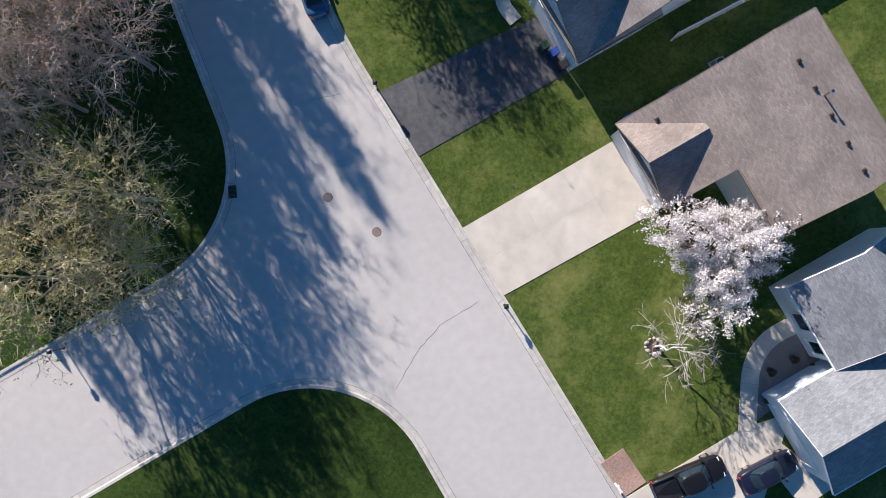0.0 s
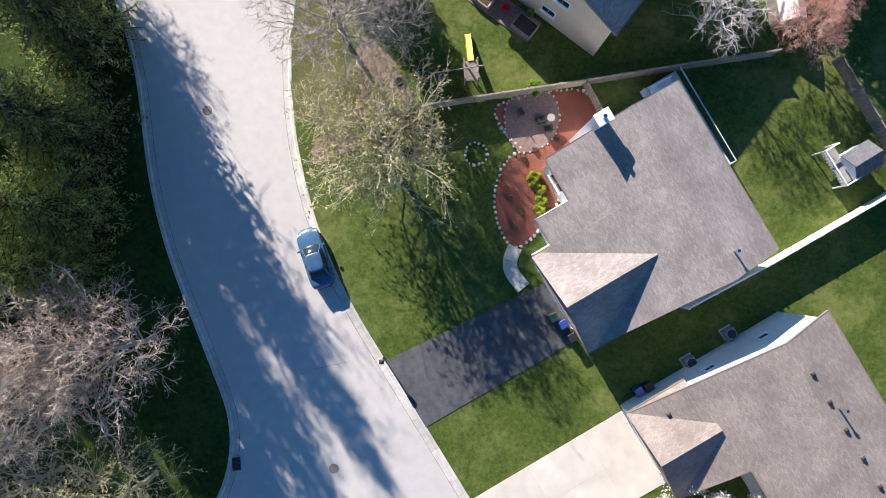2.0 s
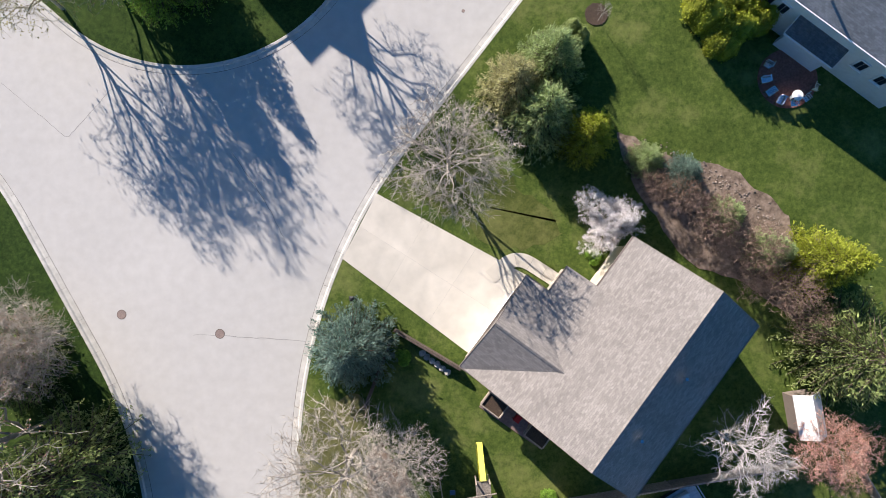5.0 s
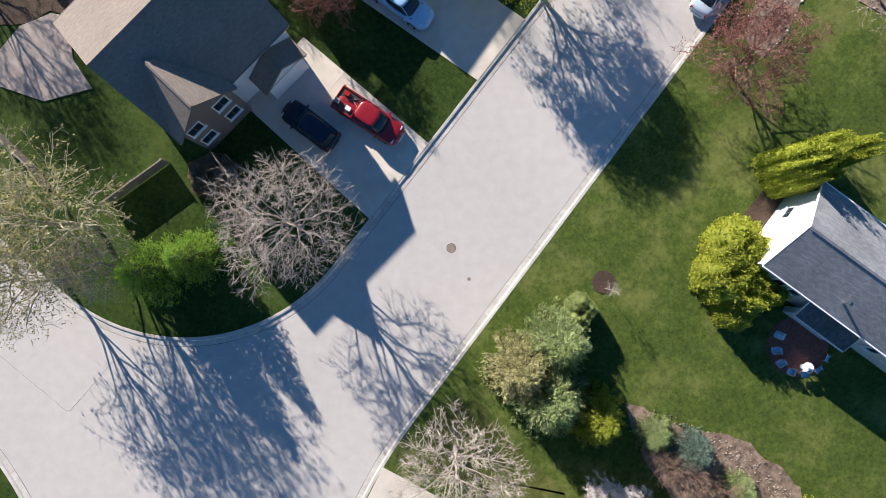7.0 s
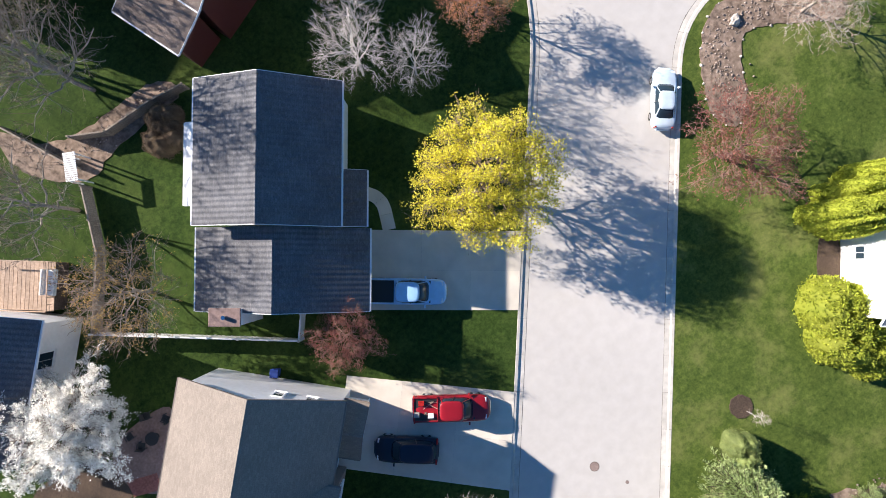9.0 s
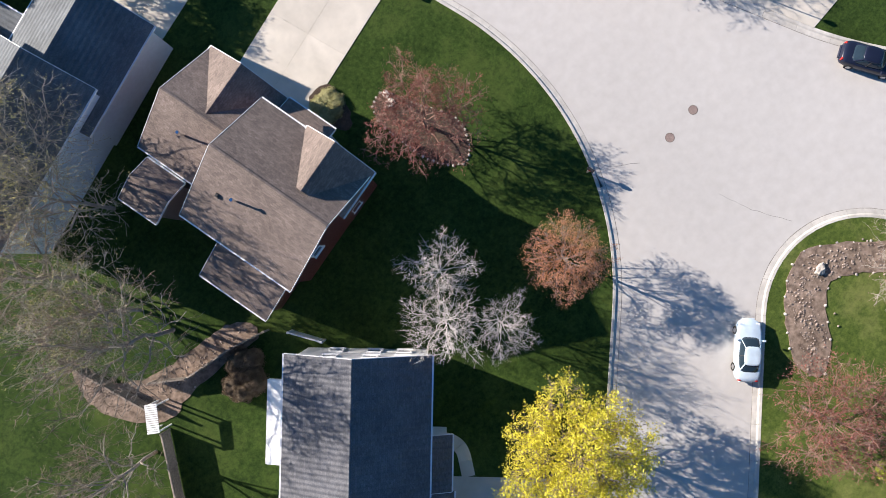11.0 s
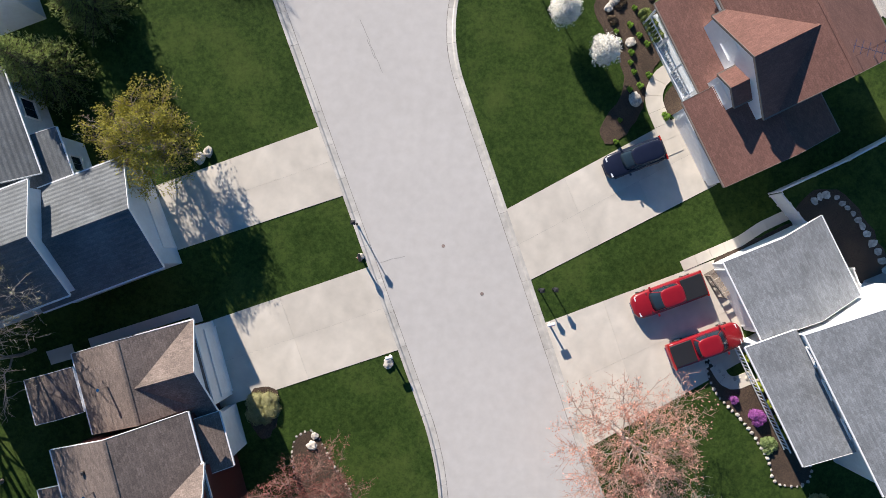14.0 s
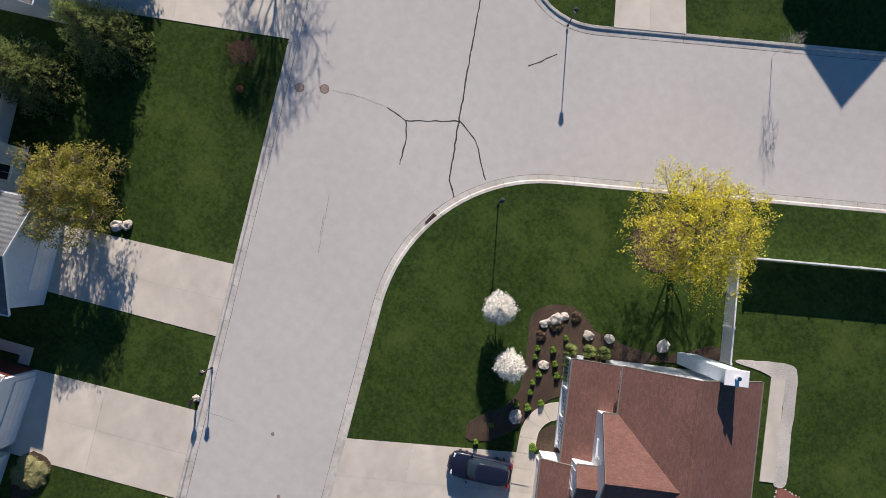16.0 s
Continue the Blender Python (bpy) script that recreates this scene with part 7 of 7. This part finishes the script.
def chair(x, y, turn, label, material=BLACK, z=0.2, group="garden chairs"):
    r = root("garden_chair", pose(x, y, z, 0, 0, turn), label, "chair", group)
    part("seat", box(-0.26, 0.26, -0.26, 0.26, 0.38, 0.45, 0.02), material, r)
    part("backrest", box(-0.26, 0.26, 0.22, 0.3, 0.45, 0.95, 0.02), material, r)
    for sx in (-0.23, 0.23):
        part("armrest", box(sx - 0.04, sx + 0.04, -0.22, 0.26, 0.62, 0.66, 0.01), material, r)
        for sy in (-0.22, 0.24):
            part("leg", box(sx - 0.025, sx + 0.025, sy - 0.025, sy + 0.025, 0, 0.38), material, r)


def table(x, y, rad, label, material=BLACK, z=0.2):
    r = root("garden_table", pose(x, y, z), label, "table")
    part("tabletop", disc(0, 0, 0.68, 0.73, rad, 20), material, r)
    part("pedestal", tube((0, 0, 0.04), (0, 0, 0.68), 0.05, 0.05, 8), material, r)
    part("foot", disc(0, 0, 0, 0.04, rad * 0.5, 12), material, r)


# raised deck with furniture behind the mulch garden house
def deck(name, x, y, turn, sx, sy, z, material, label, rail=True):
    r = root(name, pose(x, y, 0.1, 0, 0, turn), label, "deck")
    n = int(sx / 0.3)
    for i in range(n):
        part("board", box(-sx / 2 + i * sx / n + 0.008, -sx / 2 + (i + 1) * sx / n - 0.008, -sy / 2, sy / 2, z - 0.05, z, 0.006), material, r)
    part("joist_frame", box(-sx / 2 + 0.05, sx / 2 - 0.05, -sy / 2 + 0.05, sy / 2 - 0.05, 0, z - 0.055), BARKD, r)
    if rail:
        for s in (-1, 1):
            part("rail", box(-sx / 2, sx / 2, s * sy / 2 - 0.04, s * sy / 2 + 0.04, z + 0.85, z + 0.93), material, r)
        part("rail", box(sx / 2 - 0.04, sx / 2 + 0.04, -sy / 2 + 0.04, sy / 2 - 0.04, z + 0.85, z + 0.93), material, r)
        for i in range(int(sy / 0.5) + 1):
            part("baluster", box(sx / 2 - 0.03, sx / 2 + 0.03, -sy / 2 + 0.5 * i - 0.02 + 0.02, -sy / 2 + 0.5 * i + 0.04, z, z + 0.85), material, r)
    return r


deck("deck", 17.9, 31.0, -60, 8.2, 3.2, 0.55, GREYDECK, "grey painted deck behind the house")
deck("deck", -26.43, 110.01, -38, 4.6, 3.6, 1.6, DECK, "raised brown wooden deck with railings")
flat("patio", [(1.37, 41.06), (2.44, 42.62), (7.09, 39.25), (5.98, 37.78)], PATIO, "small brown side patio with planters")


def planter(x, y, turn, sx, sy, label):
    r = root("planter", pose(x, y, 0.16, 0, 0, turn), label, "planter")
    for s in (-1, 1):
        part("side_board", box(-sx / 2, sx / 2, s * sy / 2 - 0.05, s * sy / 2 + 0.05, 0, 0.55, 0.01), WOODF, r)
        part("end_board", box(s * sx / 2 - 0.05, s * sx / 2 + 0.05, -sy / 2 + 0.05, sy / 2 - 0.05, 0, 0.55, 0.01), WOODF, r)
    part("soil", box(-sx / 2 + 0.05, sx / 2 - 0.05, -sy / 2 + 0.05, sy / 2 - 0.05, 0, 0.45), MULCH, r)


planter(2.52, 41.27, -38, 1.7, 1.2, "weathered wooden planter box with dry plants")
planter(5.72, 38.94, -38, 1.7, 1.2, "weathered wooden planter box with dry plants")
for x, y in ((3.39, 42.13), (6.17, 40.01)):
    shrub("pine", x, y, 1.0, 0.35, "upright green shrub against the house wall", 1, 3, 0.1, count=1500)
chair(4.23, 40.25, 50, "red and white garden chair on the patio", LAMP_RED, 0.22)
w = root("retaining_wall", pose(-2.49, 45.54, 0.1, 0, 0, -31.5), "dark timber retaining wall along the driveway", "wall")
for k in range(4):
    part("sleeper", box(-2.9, 2.9, -0.12, 0.12, 0.22 * k, 0.22 * k + 0.21, 0.015), BARKD, w)
w = root("retaining_wall", pose(-6.31, 43.63, 0.1, 0, 0, -112), "dark timber retaining wall beside the spruce", "wall")
for k in range(3):
    part("sleeper", box(-2.6, 2.6, -0.12, 0.12, 0.22 * k, 0.22 * k + 0.21, 0.015), BARKD, w)


for i, (x, y) in enumerate(((-27.22, 96.54), (-25.29, 97.06), (-27.19, 96.36), (-24.29, 96.06))):
    chair(x + 0.3 * (i == 2), y - 0.9 * (i == 2), 70 * i, "dark garden chair on the patio")
table(-25.81, 95.43, 0.5, "round dark garden table on the patio")
for i, a in enumerate((150, 185, 215, 245, 275, 305, 335)):
    chair(25.6 + 2.0 * math.cos(radians(a)), 65.8 + 2.0 * math.sin(radians(a)), a + 90, "pale metal garden chair at the patio edge", CHROME, 0.2, "patio chairs")
table(25.9, 64.3, 0.42, "small white garden table on the brick patio", WHITE)
for i, (x, y) in enumerate(((5.3, 32.2), (6.9, 31.6), (7.4, 30.9))):
    chair(x, y, 120 + 80 * i, "dark garden chair on the round patio", BLACK, 0.22)
table(7.6, 31.7, 0.3, "small pale round garden table", FOUND, 0.22)
chair(16.4, 33.8, 30, "blue-grey cushioned garden chair on the deck", GREYDECK, 0.65)
chair(18.9, 29.4, 200, "dark garden chair on the deck", BLACK, 0.65)
table(17.6, 31.5, 0.45, "round dark grill table on the deck", BLACK, 0.65)


def sofa(x, y, turn, z):
    r = root("garden_sofa", pose(x, y, z, 0, 0, turn), "pale blue-grey cushioned garden sofa on the deck", "sofa")
    part("base", box(-0.95, 0.95, -0.4, 0.4, 0.05, 0.3, 0.02), GREYDECK, r)
    for i in range(3):
        part("cushion", box(-0.92 + 0.615 * i, -0.32 + 0.615 * i, -0.38, 0.3, 0.3, 0.45, 0.04), VINYL, r)
    part("backrest", box(-0.95, 0.95, 0.28, 0.42, 0.3, 0.8, 0.04), VINYL, r)


sofa(16.0, 34.0, 28, 0.65)
sofa(-24.59, 108.94, 50, 1.7)

# play slide and swing beside the fence
r = root("playset", pose(1.50, 35.32, 0.12, 0, 0, 4), "wooden play tower with a yellow slide", "playset")
YELLOW = plain("yellow plastic", (0.72, 0.68, 0.12), 0.35)
part("platform", box(-0.55, 0.55, -0.9, 0.6, 1.2, 1.28, 0.01), WOODF, r)
for sx in (-0.5, 0.5):
    for sy in (-0.85, 0.55):
        part("post", box(sx - 0.05, sx + 0.05, sy - 0.05, sy + 0.05, 0, 2.0), WOODF, r)
    part("rail", box(sx - 0.03, sx + 0.03, -0.85, 0.55, 1.85, 1.95), WOODF, r)
V = []
for k in range(8):
    t = k / 7
    for x, dz in ((-0.26, 0.16), (-0.22, 0.0), (0.22, 0.0), (0.26, 0.16)):
        V.append((x, 0.6 + 2.5 * t, 1.25 * (1 - t) ** 1.2 + 0.1 + dz))
part("slide", (V, [(4 * k + i, 4 * k + i + 1, 4 * k + 5 + i, 4 * k + 4 + i) for k in range(7) for i in range(3)]), YELLOW, r, "yellow plastic slide")
part("swing_beam", tube((-3.0, -0.4, 2.1), (0.9, -0.1, 2.1), 0.05, 0.05, 6), WOODF, r)
for s in (-0.5, 0.5):
    part("swing_leg", tube((-3.0, -0.4, 2.1), (-3.2, -0.4 + 1.6 * s, 0), 0.05, 0.05, 6), WOODF, r)
sw = part("swing_seat", box(-2.5, -2.1, -0.52, -0.18, 0.5, 0.56, 0.01), PAINTS["blue"], r)
part("swing_rope", tube((-2.5, -0.35, 0.55), (-2.5, -0.33, 2.1), 0.012, 0.012, 4), BLACK, sw)
part("swing_rope", tube((-2.1, -0.35, 0.55), (-2.1, -0.3, 2.1), 0.012, 0.012, 4), BLACK, sw)

# wooden steps up to the porch of the grey-roofed house
r = root("porch_steps", pose(39.17, 138.97, 0.12, 0, 0, heading(38.49, 140.15, 40.11, 137.76)), "weathered wooden steps leading up beside the garage", "steps")
for k in range(6):
    part("tread", box(-1.1 + 0.36 * k, -0.78 + 0.36 * k, -0.6, 0.6, 0.1 + 0.13 * k, 0.15 + 0.13 * k, 0.01), WOODF, r)
for k in (-0.62, 0.62):
    part("stringer", box(-1.1, 1.06, k - 0.03, k + 0.03, 0.0, 0.12), WOODF, r)
    for z in (0.55, 0.95):
        V = [(x, k + o, z + h + (x + 1.1) * 0.3) for x in (-1.05, 1.0) for o, h in ((-0.035, 0), (0.035, 0), (0.035, 0.06), (-0.035, 0.06))]
        part("rail", (V, [(0, 1, 5, 4), (1, 2, 6, 5), (2, 3, 7, 6), (3, 0, 4, 7), (3, 2, 1, 0), (4, 5, 6, 7)]), WOODF, r)
    for j in range(3):
        part("post", box(-1.0 + 0.95 * j, -0.92 + 0.95 * j, k - 0.04, k + 0.04, 0.0, 1.0 + 0.3 * j), WOODF, r)

# old tyre, bins and boxes along the walls
r = root("tyre", pose(-3.97, 34.74, 0.25), "black tyre lying on the lawn", "tyre")
V, F = [], []
for i in range(18):
    for j in range(8):
        a, b = 2 * math.pi * i / 18, 2 * math.pi * j / 8
        V.append(((0.27 + 0.1 * math.cos(b)) * math.cos(a), (0.27 + 0.1 * math.cos(b)) * math.sin(a), 0.1 * math.sin(b)))
        F.append((8 * i + j, 8 * ((i + 1) % 18) + j, 8 * ((i + 1) % 18) + (j + 1) % 8, 8 * i + (j + 1) % 8))
part("tread", (V, F), RUBBER, r, smooth=True)


def bin_(x, y, turn, material, label):
    r = root("wheelie_bin", pose(x, y, 0.14, 0, 0, turn), label, "bin")
    part("body", frustum(-0.24, 0.24, 0.24, 0.05, -0.29, 0.29, 0.29, 0.95), material, r)
    part("lid", box(-0.32, 0.32, -0.31, 0.31, 0.95, 1.02, 0.025), material, r)
    part("handle", tube((-0.36, -0.25, 0.92), (-0.36, 0.25, 0.92), 0.02, 0.02, 6), BLACK, r)
    for s in (-0.22, 0.22):
        part("wheel", tube((-0.28, s - 0.03, 0.1), (-0.28, s + 0.03, 0.1), 0.1, 0.1, 10), RUBBER, r)


BINB, BING = plain("blue bin plastic", (0.03, 0.07, 0.3), 0.4), plain("dark green bin plastic", (0.03, 0.07, 0.05), 0.4)
bin_(7.64, 16.54, 30, BING, "dark green wheelie bin beside the garage")
bin_(8.37, 16.02, 30, BINB, "blue wheelie bin beside the garage")
bin_(9.05, 15.04, 30, BLACK, "black wheelie bin beside the garage")
bin_(14.02, 10.95, 30, BINB, "blue wheelie bin beside the house wall")
bin_(14.76, 11.29, 30, BLACK, "black wheelie bin beside the house wall")
bin_(27.39, -14.69, 30, BINB, "blue wheelie bin beside the garage")
bin_(28.01, -15.62, 30, BING, "dark green wheelie bin beside the garage")
bin_(-15.63, 93.97, 50, BINB, "blue wheelie bin behind the house")
bin_(-12.11, 133.92, 40, BINB, "blue wheelie bin behind the house")
for x, y in ((21.09, 15.21), (18.03, 13.06)):
    r = root("air_conditioner", pose(x, y, 0.14, 0, 0, 30), "grey air conditioner unit beside the wall", "air conditioner")
    part("housing", box(-0.4, 0.4, -0.4, 0.4, 0.05, 0.8, 0.03), FOUND, r)
    part("fan_grille", disc(0, 0, 0.8, 0.83, 0.33, 18), BLACK, r)
    part("pad", box(-0.5, 0.5, -0.5, 0.5, 0, 0.05), KERB, r)

# added trees, mostly out of view, that cast shade over street and lawn
tree("rusty", -31.2, 40.5, 18.0, 6.0, "tall bare tree added mostly out of view for street shade", 0, 40)
tree("bare", -34.0, 34.0, 17.0, 6.0, "tall bare tree added mostly out of view for street shade", 1, 130)
tree("budding", -38.5, 22.0, 10.0, 4.5, "bare tree with pale buds added out of view for shade", 0, 220)
tree("bare", -33.0, 12.0, 12.0, 5.0, "tall bare tree behind the street trees", 0, 310)
for i, (x, y, hgt) in enumerate(((-41.0, 14.0, 13.0), (-42.0, 22.5, 14.0), (-40.0, 30.0, 14.0), (-43.0, 38.0, 15.0))):
    conifer("fir", x, y, hgt, 4.6, "tall dark green spruce added out of view for shade", i % 2, 57 * i)
